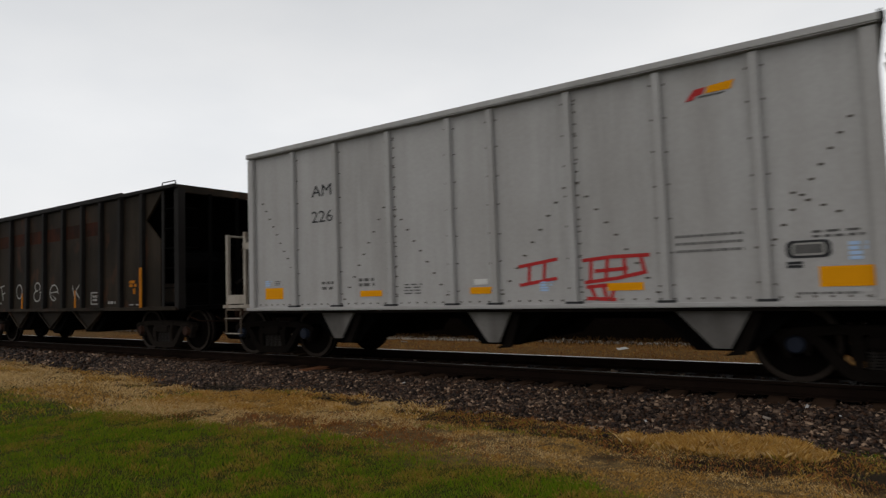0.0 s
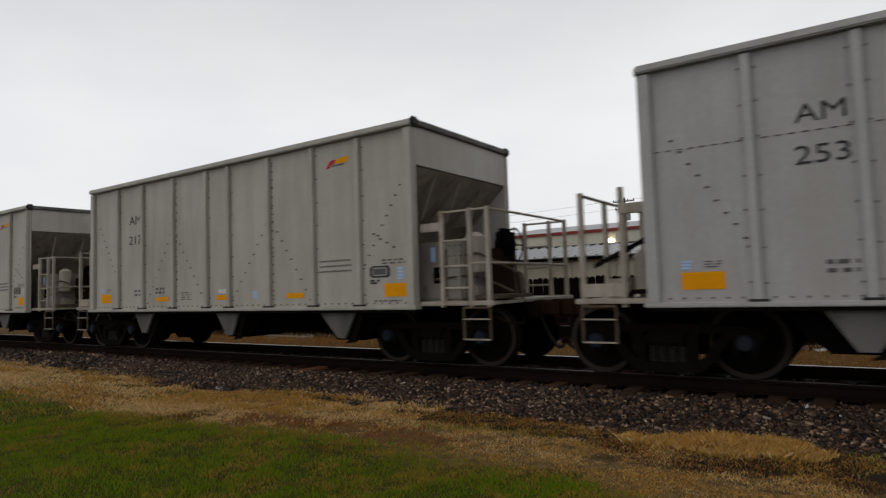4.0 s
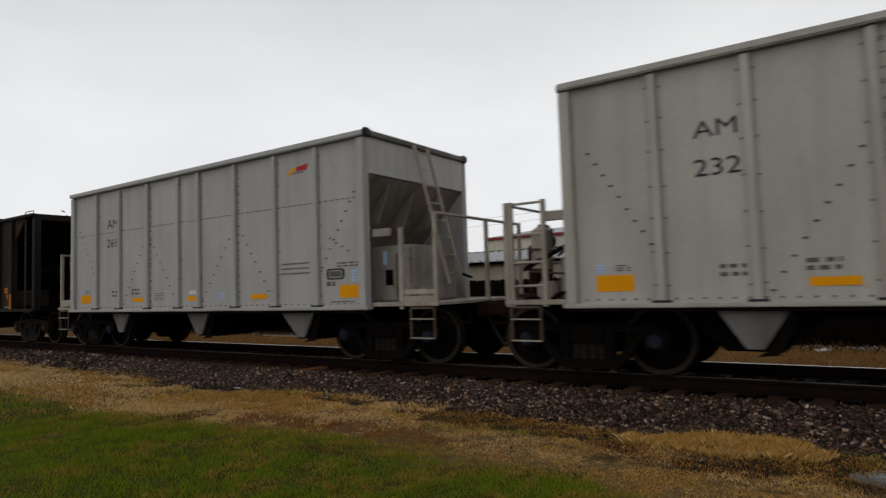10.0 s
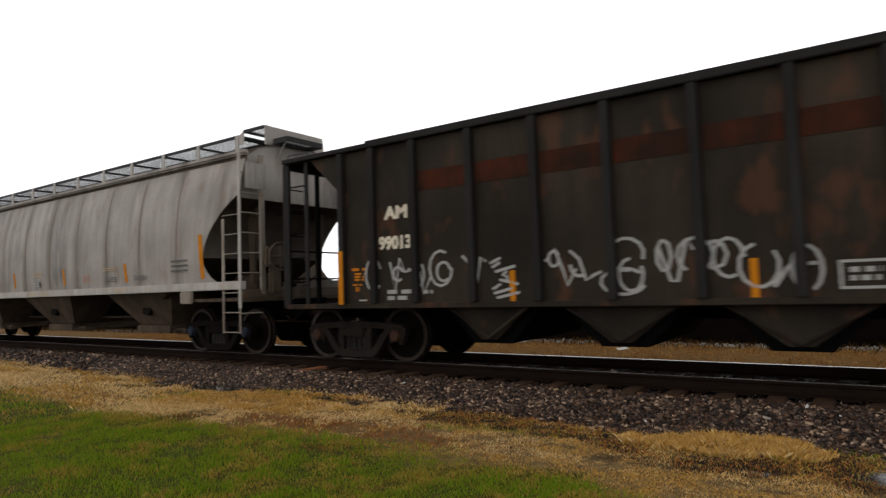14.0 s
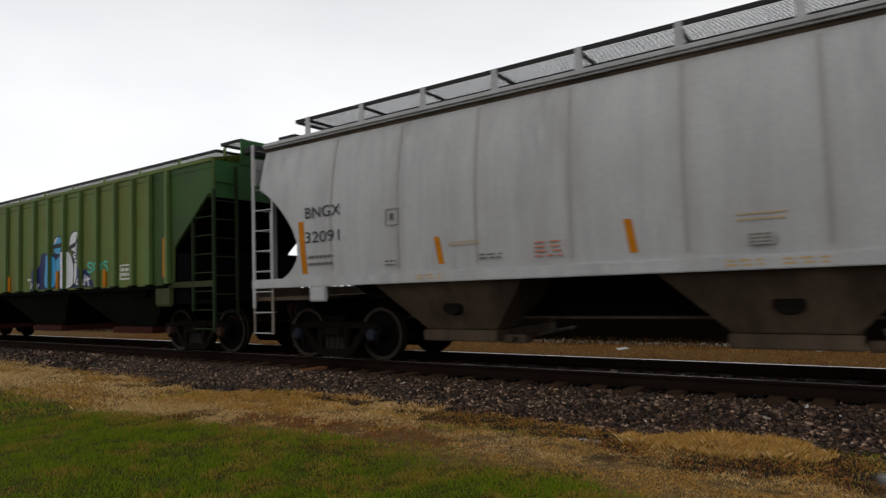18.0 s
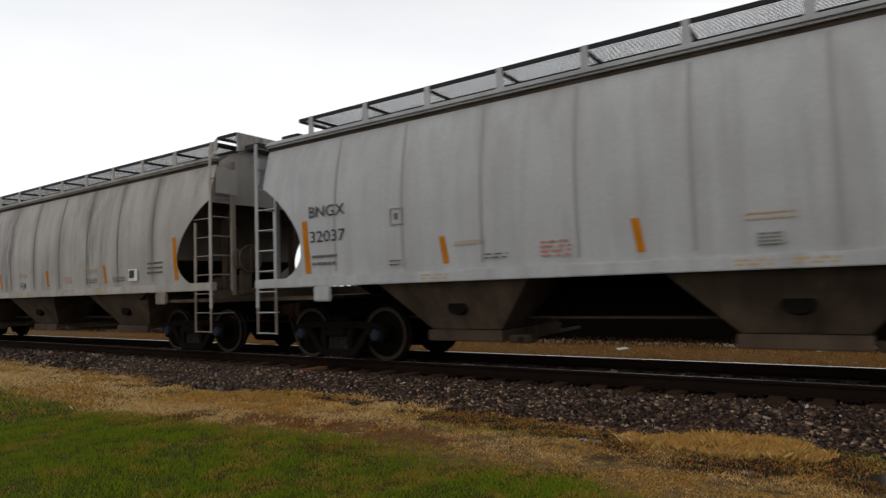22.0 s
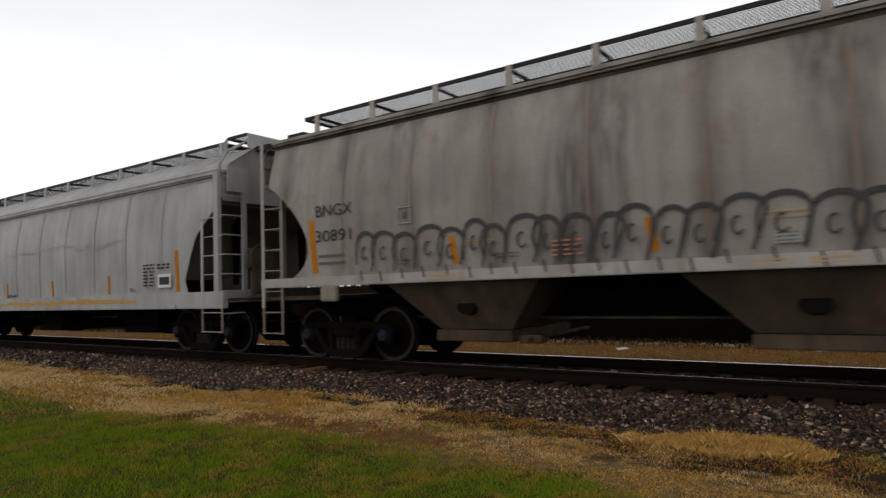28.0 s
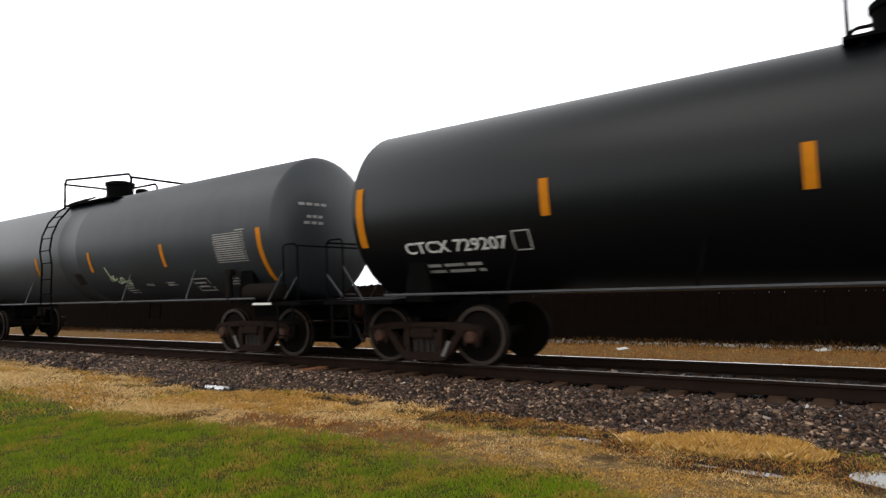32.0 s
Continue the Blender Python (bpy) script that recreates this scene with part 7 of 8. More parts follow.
for s in (-1, 1):
    bm = B()
    ends = [[bm.verts.new((x, s * 0.753 + y, z - 0.002)) for y, z in PROFILE] for x in (-260, 60)]
    for i in range(len(PROFILE)):
        j = (i + 1) % len(PROFILE)
        bm.faces.new((ends[0][i], ends[0][j], ends[1][j], ends[1][i]))
    part("rail", bm, M_RAIL, track)
    # far head stays bright metal, near head is coloured as if mirroring the train
    bm = box(B(), -260, 60, s * 0.753 - 0.026, s * 0.753 + 0.026, -0.006, 0.001)
    part("rail_head", bm, M_HEAD if s > 0 else M_HEADN, track, "polished rail head" if s > 0 else "rail head coloured dark for the train's reflection")
tie = mesh_of("tie", box(B(), -0.11, 0.11, -1.30, 1.30, -0.30, -0.162, 0.015), M_TIE)
rr = random.Random(11)
for i in range(150):
    put("tie", tie, track, pose(-68 + 0.52 * i + rr.uniform(-0.03, 0.03), rr.uniform(-0.05, 0.05), rr.uniform(-0.012, 0.014), 0, rr.uniform(-1, 1), rr.uniform(-1.5, 1.5)))
fresh = mesh_of("tie", box(B(), -0.12, 0.12, -1.36, -0.80, -0.20, -0.150, 0.012), plain("red_brown_tie", (0.20, 0.088, 0.045), 0.95, 0.0, 0.5, spec=0.02))
put("tie", fresh, track, pose(-68 + 0.52 * 115, 0, 0), "bare red-brown tie end")
plate = mesh_of("tie_plate", box(B(), -0.09, 0.09, -0.16, 0.16, -0.164, -0.150), M_RAIL)
for i in range(100):
    put("tie_plate", plate, track, pose(-48 + 0.52 * i, -0.753, 0))


# ---- ground ----
def lattice(x, y, scale, seed, octaves=3):
    """Smooth random values from 0 to 1 over the ground."""
    r = np.random.RandomState(seed)
    g = r.uniform(size=(256, 256))
    out, amp, tot = 0.0, 1.0, 0.0
    x, y = np.asarray(x, float), np.asarray(y, float)
    for o in range(octaves):
        u, v = x * scale + 31.7 * o, y * scale + 17.3 * o
        i, j = np.floor(u).astype(int), np.floor(v).astype(int)
        f, h = u - i, v - j
        f, h = f * f * (3 - 2 * f), h * h * (3 - 2 * h)
        i0, i1, j0, j1 = i % 256, (i + 1) % 256, j % 256, (j + 1) % 256
        out = out + amp * ((g[i0, j0] * (1 - f) + g[i1, j0] * f) * (1 - h) + (g[i0, j1] * (1 - f) + g[i1, j1] * f) * h)
        tot += amp
        amp, scale = amp * 0.55, scale * 2.1
    return out / tot


def lift(x, y):
    """Height of the ground: a low ballast bed between flat grass."""
    near = np.clip((-1.40 - y) / 0.95, 0, 1)
    far = np.clip((y - 1.30) / 1.3, 0, 1)
    z = -0.215 + 0.022 * np.clip((np.abs(y) - 1.02) / 0.22, 0, 1) * np.clip((2.4 - np.abs(y)) / 0.9, 0, 1) - 0.125 * (3 * near ** 2 - 2 * near ** 3) - 0.16 * (3 * far ** 2 - 2 * far ** 3) - 0.06 * np.clip((y - 3) / 5, 0, 1)
    z = z + 0.012 * np.sin(x * 1.7 + 0.6 * np.sin(y * 2.1)) * np.sin(y * 1.3 + x * 0.4) * np.clip((-1.5 - y) / 1.0, 0, 1)
    for cx, cy, rx, ry, d in PUDDLES:
        q = ((x - cx) / rx) ** 2 + ((y - cy) / ry) ** 2
        z = z - d * np.exp(-q * 1.1) * (0.75 + 0.5 * lattice(x, y, 5.0, 90))
    return z


PUDDLES = ((-8.95, -2.40, 0.46, 0.16, 0.05), (-10.45, -2.40, 0.28, 0.09, 0.045), (-6.55, -2.36, 0.13, 0.045, 0.03), (-5.9, -2.44, 0.2, 0.05, 0.03), (-2.46, -3.02, 0.26, 0.075, 0.045), (-2.85, -3.08, 0.13, 0.04, 0.04), (0.36, -3.06, 0.52, 0.32, 0.06), (-0.80, -3.34, 0.26, 0.06, 0.04), (-1.25, -3.33, 0.12, 0.035, 0.035))
SOIL = ((-3.5, -2.74, 1.40, 0.29, -6), (-2.35, -3.02, 0.60, 0.22, -20), (-1.0, -3.32, 0.90, 0.24, 13), (-0.05, -3.02, 0.85, 0.46, 12), (-10.2, -2.75, 0.9, 0.13, 26), (-6.6, -2.50, 1.2, 0.10, -4))


def bare(x, y):
    """Bare wet earth: ragged long patches beside the ballast, 0 to 1."""
    best = np.zeros(np.shape(x))
    n = lattice(x, y, 4.0, 77) - 0.5
    for cx, cy, rx, ry, turn in SOIL:
        ca, sa = math.cos(radians(turn)), math.sin(radians(turn))
        p, q = (x - cx) * ca + (y - cy) * sa, -(x - cx) * sa + (y - cy) * ca
        d = (p / rx) ** 2 + (q / ry) ** 2
        best = np.maximum(best, np.clip(1.35 - 0.75 * d + 2.0 * n, 0, 1))
    return best


gx = np.concatenate([np.array([-1500, -700, -350, -200, -120, -80]), np.arange(-60, -16, 0.5), np.arange(-16, 3, 0.09), np.arange(3, 12, 0.5), np.array([20, 40, 80, 200, 500, 1500])])
gy = np.concatenate([np.array([-1200, -400, -150, -60, -30, -20, -14, -11]), np.arange(-9.5, -4.6, 0.25), np.arange(-4.6, -1.0, 0.06), np.arange(-1.0, 1.3, 0.25), np.arange(1.3, 3.4, 0.15), np.arange(3.5, 14, 0.5), np.array([16, 20, 28, 40, 60, 100, 200, 500, 1500])])
X, Y = np.meshgrid(gx, gy)
verts = np.stack([X.ravel(), Y.ravel(), lift(X, Y).ravel()], 1)
nx, ny = len(gx), len(gy)
i, j = np.meshgrid(np.arange(nx - 1), np.arange(ny - 1))
a = (j * nx + i).ravel()
faces = np.stack([a, a + 1, a + nx + 1, a + nx], 1)
ground = tagged(new("ground", raw_mesh("ground", verts, faces, M_GROUND)), kind="structure")
ground.data.shade_smooth()
soil = ground.data.attributes.new("bare_soil", 'FLOAT', 'POINT')
soil.data.foreach_set("value", bare(verts[:, 0], verts[:, 1]).astype(np.float32))
for cx, cy, rx, ry, d in PUDDLES:
    bm = B()
    ring = [bm.verts.new((cx + 1.5 * rx * math.cos(a), cy + 1.5 * ry * math.sin(a), 0)) for a in [2 * math.pi * k / 28 for k in range(28)]]
    bm.faces.new(ring)
    z = float(lift(np.array(cx), np.array(cy - 2.5 * ry))) - (0.0 if cx < -5 else 0.36) * d
    ob = put("puddle", mesh_of("puddle", bm, M_WATER), None, pose(0, 0, z), "shallow muddy rainwater puddle in dry grass")
    tagged(ob, category="puddle", group="puddles beside the track", kind="structure")


# ---- ballast stones and grass blades ----
def wet(x, y, k=1.0):
    q = np.full(np.shape(x), 9.0)
    for cx, cy, rx, ry, d in PUDDLES:
        q = np.minimum(q, (((x - cx) / rx) ** 2 + ((y - cy) / ry) ** 2))
    return q < k


def wavy(x, seed):
    r = np.random.RandomState(seed)
    z = 0
    for f, a in ((0.35, 0.22), (0.9, 0.14), (2.3, 0.09), (5.1, 0.05)):
        z = z + a * np.sin(x * f + r.uniform(0, 6))
    return z


def edge_stone(x):
    """Foot of the ballast: a line that swings to and fro along the track."""
    return np.interp(x, (-18, -12, -8.7, -7.5, -4.5, -2.5, 0), (-2.10, -2.28, -2.50, -2.22, -2.38, -2.55, -2.50)) + 0.35 * wavy(x, 2)


def edge_green(x):
    """Where the mown lawn gives way to dry grass."""
    return np.interp(x, (-13, -8.2, -6.4, -4.5, -2.6, 0), (-4.30, -4.45, -4.03, -4.0, -4.30, -4.45)) + 0.35 * wavy(x, 5)


BLOCK = [(x * 0.62, y * 0.62, z * 0.62) for z in (-1, 1) for x, y in ((-1, -1), (1, -1), (1, 1), (-1, 1))]
BLOCK_F = [(0, 2, 1), (0, 3, 2), (4, 5, 6), (4, 6, 7), (0, 1, 5), (0, 5, 4), (1, 2, 6), (1, 6, 5), (2, 3, 7), (2, 7, 6), (3, 0, 4), (3, 4, 7)]


def stones(n, x0, x1, y0, y1, size, seed, keep):
    r = np.random.RandomState(seed)
    x, y = r.uniform(x0, x1, n), r.uniform(y0, y1, n)
    k = keep(x, y, r)
    x, y = x[k], y[k]
    n = len(x)
    s = size * (0.5 + 1.1 * r.uniform(size=n) ** 1.6)
    base = np.array(BLOCK)
    v = base[None] * (1 + r.uniform(-0.40, 0.40, (n, 8, 3)))
    v = v * np.stack([r.uniform(0.8, 1.5, n), r.uniform(0.6, 1.1, n), r.uniform(0.34, 0.7, n)], 1)[:, None]
    th = r.uniform(0, 2 * math.pi, n)
    q = np.stack([np.cos(th), r.normal(0, 0.22, n), r.normal(0, 0.22, n), np.sin(th)], 1)
    q /= np.linalg.norm(q, axis=1)[:, None]
    w, a, b, c = q.T
    rot = np.stack([1 - 2 * (b * b + c * c), 2 * (a * b - w * c), 2 * (a * c + w * b), 2 * (a * b + w * c), 1 - 2 * (a * a + c * c), 2 * (b * c - w * a), 2 * (a * c - w * b), 2 * (b * c + w * a), 1 - 2 * (a * a + b * b)], 1).reshape(n, 3, 3)
    v = np.einsum('nij,nkj->nki', rot, v) * s[:, None, None] * 0.5
    v += np.stack([x, y, lift(x, y) + s * r.uniform(0.0, 0.32, n)], 1)[:, None]
    f = np.array(BLOCK_F)[None] + (np.arange(n) * 8)[:, None, None]
    return v.reshape(-1, 3), f.reshape(-1, 3)


def chance(r, x, p):
    return r.uniform(size=len(x)) < p


def shoulder(x, y, r):
    on_tie = np.abs((x + 68) / 0.52 - np.round((x + 68) / 0.52)) * 0.52 < 0.115
    open_bed = np.where(on_tie, np.where(y > -1.24, 0.22, 1.0), np.where(y > -1.02, 0.12, 1.0))
    return chance(r, x, open_bed) & (y > edge_stone(x) + r.normal(0, 0.07, len(x))) & ~wet(x, y, 1.2)


def joined(name, pieces, mat, label, category):
    vs, fs, k = [], [], 0
    for v, f in pieces:
        vs.append(v)
        fs.append(f + k)
        k += len(v)
    ob = new(name, raw_mesh(name, np.concatenate(vs), np.concatenate(fs), mat))
    return tagged(ob, label, category, "", "stuff")


joined("ballast_stones", [stones(92000, -14, 2.5, -2.8, -0.86, 0.046, 1, shoulder), stones(13000, -34, -14, -2.8, -0.88, 0.08, 2, shoulder), stones(4000, -60, -34, -2.7, -1.0, 0.12, 3, shoulder),
                          stones(5000, -16, 2.5, -0.7, 0.7, 0.07, 4, lambda x, y, r: x < 99), stones(5000, -30, 3, 1.0, 2.3, 0.07, 5, lambda x, y, r: x < 99),
                          stones(700, -14, 2.0, -4.0, -2.3, 0.045, 6, lambda x, y, r: r.uniform(size=len(x)) < np.exp(-(edge_stone(x) - y) * 2.5))],
       M_STONE, "dark grey crushed stone ballast with brown and pale stones", "ballast")


joined("gravel_strip", [stones(9000, -32, 3, 6.75, 7.62, 0.06, 7, lambda x, y, r: r.uniform(size=len(x)) < np.clip((y - 6.7) / 0.7, 0, 1) * (0.3 + 0.9 * lattice(x, y, 0.5, 71)))],
       M_GRAVEL, "pale wet gravel along the foot of the fence", "gravel")
# larger pale stones lying on the shoulder
rr = random.Random(17)
for x, y, w, tone in ((-3.39, -1.42, 0.10, (0.42, 0.27, 0.13)), (-4.05, -1.50, 0.075, (0.22, 0.22, 0.23)), (-5.75, -1.62, 0.10, (0.45, 0.44, 0.42)), (-2.02, -2.16, 0.07, (0.34, 0.33, 0.32)), (-1.84, -2.08, 0.065, (0.36, 0.35, 0.33)), (-0.88, -1.86, 0.085, (0.30, 0.25, 0.21)), (-0.55, -1.42, 0.06, (0.42, 0.41, 0.40)), (-0.25, -1.62, 0.06, (0.40, 0.40, 0.40))):
    v, f = stones(1, x, x + 0.001, y, y + 0.001, w, 100 + int(-x * 10), lambda x, y, r: x < 99)
    v = v - np.array([x, y, 0.0])
    v[:, 2] += 0.02
    tone_name = "pale_stone" if tone[0] < tone[2] * 2 else "orange_stone"
    ob = put("loose_stone", raw_mesh("loose_stone", v, f, plain(tone_name, tone, 0.7, vary=0.4, scale=30.0)), None, pose(x, y, 0), "pale loose stone lying on dark ballast" if tone_name == "pale_stone" else "orange-tan loose stone lying on dark ballast")
    tagged(ob, category="stone", group="loose stones on the ballast")


def blades(n, x0, x1, y0, y1, height, width, seed, keep, lean=0.6):
    r = np.random.RandomState(seed)
    x, y = r.uniform(x0, x1, n), r.uniform(y0, y1, n)
    k = keep(x, y, r) & (r.uniform(size=n) < np.clip((y - y0) / 1.6, 0, 1)) & (r.uniform(size=n) < np.clip((1.9 - x) / 1.6 if x1 > 0 else 1.0, 0, 1))
    x, y = x[k], y[k]
    n = len(x)
    h = height * r.uniform(0.45, 1.3, n) * (0.25 + 1.5 * lattice(x, y, 5.0, 61, 3))
    h = h * np.where((x < -5) & (wet(x, y + 0.12, 1.8) | wet(x, y + 0.24, 1.8) | wet(x, y, 1.8)), 0.12, 1.0)
    th = r.uniform(0, 2 * math.pi, n)
    ln = h * r.uniform(0.1, 1.0, n) * lean
    dx, dy = np.cos(th), np.sin(th)
    w = width * r.uniform(0.6, 1.3, n)
    z = lift(x, y) - 0.01
    px, py = r.uniform(-1, 1, n), r.uniform(-1, 1, n)
    m = np.sqrt(px * px + py * py) + 1e-6
    px, py = px / m * w / 2, py / m * w / 2
    p0 = np.stack([x - px, y - py, z], 1)
    p1 = np.stack([x + px, y + py, z], 1)
    p2 = np.stack([x + dx * ln * 0.4 + px * 0.8, y + dy * ln * 0.4 + py * 0.8, z + h * 0.6], 1)
    p3 = np.stack([x + dx * ln, y + dy * ln, z + h * np.sqrt(np.clip(1 - (ln / h * 0.6) ** 2, 0.1, 1))], 1)
    v = np.stack([p0, p1, p2, p3], 1).reshape(-1, 3)
    b = np.arange(n) * 4
    f = np.concatenate([np.stack([b, b + 1, b + 2], 1), np.stack([b, b + 2, b + 3], 1)])
    return v, f


def in_lawn(x, y, r):
    return y < edge_green(x) + r.normal(0, 0.10, len(x)) + 0.5 * (lattice(x, y, 1.6, 12) - 0.5)


def tired(x, y):
    """Where the lawn yellows: broad drifts, stronger towards its edge."""
    return np.clip(3.4 * (lattice(x, y, 3.4, 8, 4) - 0.445) + 0.35 * np.exp(-((y - edge_green(x)) / 0.5) ** 2), 0.04, 0.85)


def rusty(x, y):
    """Red-brown dead tufts between the lawn and the straw."""
    m = np.exp(-((y - edge_green(x) - 0.22) / 0.30) ** 2) * np.clip((x + 8.5) / 2.0, 0, 1) * np.clip((-2.6 - x) / 1.2, 0, 1)
    k = 0.5 * np.exp(-((x + 4.8) / 0.9) ** 2 - ((y + 4.6) / 0.28) ** 2)
    return np.clip((m + k) * 5.0 * (lattice(x, y, 2.2, 15, 4) - 0.30) + np.clip(4.0 * (lattice(x, y, 3.2, 16, 3) - 0.60), 0, 0.5) * np.clip((-2.0 - x) / 2.0, 0, 1) * np.clip((x + 9.0) / 2.0, 0, 1), 0, 0.95)


def in_dry(x, y, r):
    return ~in_lawn(x, y, r) & (y < edge_stone(x) + r.normal(0, 0.09, len(x)) + 0.3 * (lattice(x, y, 2.4, 19) - 0.5)) & ~wet(x, y, 0.6) & chance(r, x, 1.0 - 0.94 * bare(x, y))


def golden(x, y):
    """Share of ochre among the pale straw: streaks along the track, more beside the ballast."""
    return np.clip(0.25 + 4.2 * (lattice(x * 0.45, y * 1.6, 1.3, 23, 4) - 0.5) + 0.35 * np.clip((x + 2.5) / 2, 0, 1) + 0.45 * np.clip((y - edge_stone(x) + 0.8) / 0.6, 0, 1), 0.06, 0.92)


def in_green(x, y, r):
    return in_lawn(x, y, r) & chance(r, x, 1 - tired(x, y)) & chance(r, x, 1 - rusty(x, y)) | (in_dry(x, y, r) & chance(r, x, np.clip(3.0 * (lattice(x * 0.6, y * 1.5, 1.1, 29) - 0.62), 0, 0.5)))


def in_olive(x, y, r):
    return in_lawn(x, y, r) & chance(r, x, tired(x, y)) & chance(r, x, 1 - rusty(x, y))


def in_straw(x, y, r):
    return in_dry(x, y, r) & chance(r, x, 1 - golden(x, y)) & chance(r, x, 1 - rusty(x, y))


def in_ochre(x, y, r):
    return in_dry(x, y, r) & chance(r, x, golden(x, y)) & chance(r, x, 1 - rusty(x, y))


def in_brown(x, y, r):
    edge = np.exp(-((y - edge_stone(x) + 0.12) / 0.16) ** 2) * np.clip(2.5 * (lattice(x, y, 1.5, 33) - 0.42), 0, 0.7)
    return chance(r, x, np.maximum(np.maximum(rusty(x, y), edge), 0.40 * bare(x, y))) & ~wet(x, y, 0.6)


def in_tuft(x, y, r):
    """The taller tan tuft beside the ballast's foot."""
    d = ((x + 1.1) / 0.85) ** 2 + ((y + 2.78 - 0.10 * (x + 1.1)) / 0.30) ** 2 + 1.6 * (lattice(x, y, 3.5, 36) - 0.5)
    return (d < 1.0) & chance(r, x, np.clip(2.6 * (1.05 - d), 0.1, 1))


def in_moss(x, y, r):
    """Thin olive growth on the wet earth."""
    return chance(r, x, 0.55 * bare(x, y)) & ~wet(x, y, 0.6)


def in_verge(x, y, r):
    return chance(r, x, np.clip(0.4 + 1.6 * (lattice(x, y, 0.8, 40) - 0.3), 0.2, 1))


joined("lawn_grass", [blades(190000, -9, -4.5, -8.6, -2.3, 0.048, 0.0030, 21, in_green, 0.6), blades(330000, -4.5, 1.9, -7.2, -2.3, 0.044, 0.0021, 23, in_green, 0.6), blades(30000, -4.5, 1.9, -10.6, -5.6, 0.04, 0.006, 24, in_green, 0.8), blades(90000, -22, -9, -9.6, -2.3, 0.05, 0.006, 22, in_green, 0.8)], M_BLADE, "short green lawn grass", "grass")
joined("yellowing_grass", [blades(170000, -9, -4.5, -8.6, -3.2, 0.044, 0.0030, 25, in_olive, 0.7), blades(300000, -4.5, 1.9, -7.2, -3.2, 0.040, 0.0021, 27, in_olive, 0.7), blades(30000, -4.5, 1.9, -10.6, -5.6, 0.04, 0.006, 28, in_olive, 0.9), blades(80000, -22, -9, -9.6, -3.4, 0.05, 0.006, 26, in_olive, 0.9), blades(150000, -11, 0.4, -3.9, -2.1, 0.028, 0.0024, 29, in_moss, 1.0), blades(40000, -2.3, 0.1, -4.4, -2.2, 0.055, 0.0014, 30, in_tuft, 0.9)], M_OLIVE, "olive and yellowing grass in the lawn", "grass")
joined("dry_grass", [blades(110000, -9, -4.5, -5.8, -1.9, 0.042, 0.0036, 31, in_straw, 1.1), blades(260000, -4.5, 1.9, -5.8, -1.9, 0.027, 0.0019, 37, in_straw, 1.0), blades(90000, -24, -9, -6.2, -1.8, 0.055, 0.006, 32, in_straw, 1.1), blades(14000, -50, -24, -6.0, -1.8, 0.09, 0.015, 33, in_straw, 1.0), blades(60000, -2.3, 0.1, -4.4, -2.2, 0.080, 0.0013, 39, in_tuft, 0.9)], M_STRAW, "matted pale straw-coloured dry grass beside the ballast", "grass")
joined("ochre_grass", [blades(110000, -9, -4.5, -5.8, -1.9, 0.045, 0.0036, 35, in_ochre, 1.0), blades(240000, -4.5, 1.9, -5.8, -1.9, 0.029, 0.0019, 38, in_ochre, 1.0), blades(80000, -24, -9, -6.2, -1.8, 0.055, 0.006, 36, in_ochre, 1.0),
                       blades(150000, -2.3, 0.1, -4.4, -2.2, 0.088, 0.0013, 34, in_tuft, 0.8)], M_OCHRE, "ochre dry grass with a taller tuft by the ballast", "grass")
joined("brown_grass", [blades(110000, -10, 1.0, -5.2, -1.9, 0.042, 0.0038, 41, in_brown, 1.0), blades(14000, -24, -10, -5.2, -1.9, 0.06, 0.008, 42, in_brown, 1.1)], M_STRAWR, "reddish brown dead grass patches", "grass")
joined("verge_grass", [blades(60000, -26, 2.5, 1.4, 7.6, 0.055, 0.009, 51, in_verge, 1.0)], M_VERGE, "tan dry grass strip behind the track", "grass")
joined("verge_brown_grass", [blades(40000, -26, 2.5, 1.4, 7.6, 0.05, 0.009, 53, in_verge, 1.0)], M_STRAWR, "reddish brown grass strip behind the track", "grass")
joined("fence_weeds", [blades(30000, -40, 3, 6.0, 7.6, 0.13, 0.012, 52, in_verge, 0.7)], M_WEED, "brown weeds along the foot of the fence", "weeds")

# litter along the fence foot
rr = random.Random(5)
for k in range(9):
    x, y = rr.uniform(-22, 0.5), rr.uniform(5.2, 7.2)
    w = rr.uniform(0.05, 0.16)
    bm = B()
    slab(bm, (-w, -w * 0.5, 0), (w, -w * 0.6, 0.02), (w * 0.9, w * 0.5, 0.05), (-w * 0.8, w * 0.6, 0.03), 0.006)
    ob = put("litter", mesh_of("litter", bm, M_LITTER), None, pose(x, y, float(lift(np.array(x), np.array(y))) + 0.01, 0, 0, rr.uniform(0, 360)), "scrap of white paper litter lying in dry grass")
    tagged(ob, category="litter", group="scraps of litter")
bm = box(B(), -2.2, 2.2, -0.06, 0.06, 0.0, 0.07, 0.01)
tagged(put("timber_beam", mesh_of("timber_beam", bm, plain("bleached_timber", (0.42, 0.38, 0.32), 0.8)), None, pose(-11.5, 6.6, -0.43, 0, 0, 2), "long bleached timber lying by the fence"), category="timber")
bm = box(B(), -1.4, 1.4, -0.05, 0.05, 0.0, 0.06, 0.01)
tagged(put("timber_beam", mesh_of("timber_beam", bm, bpy.data.materials["bleached_timber"]), None, pose(-17.5, 6.5, -0.43, 0, 0, -3), "short bleached timber lying by the fence"), category="timber")

# ---- fence ----
fence = tagged(new("fence"), "dark stained dog-eared board fence behind the track", "fence")
top = [(0.078 * math.cos(radians(a)), 1.325 + 0.062 * math.sin(radians(a))) for a in range(0, 181, 20)]
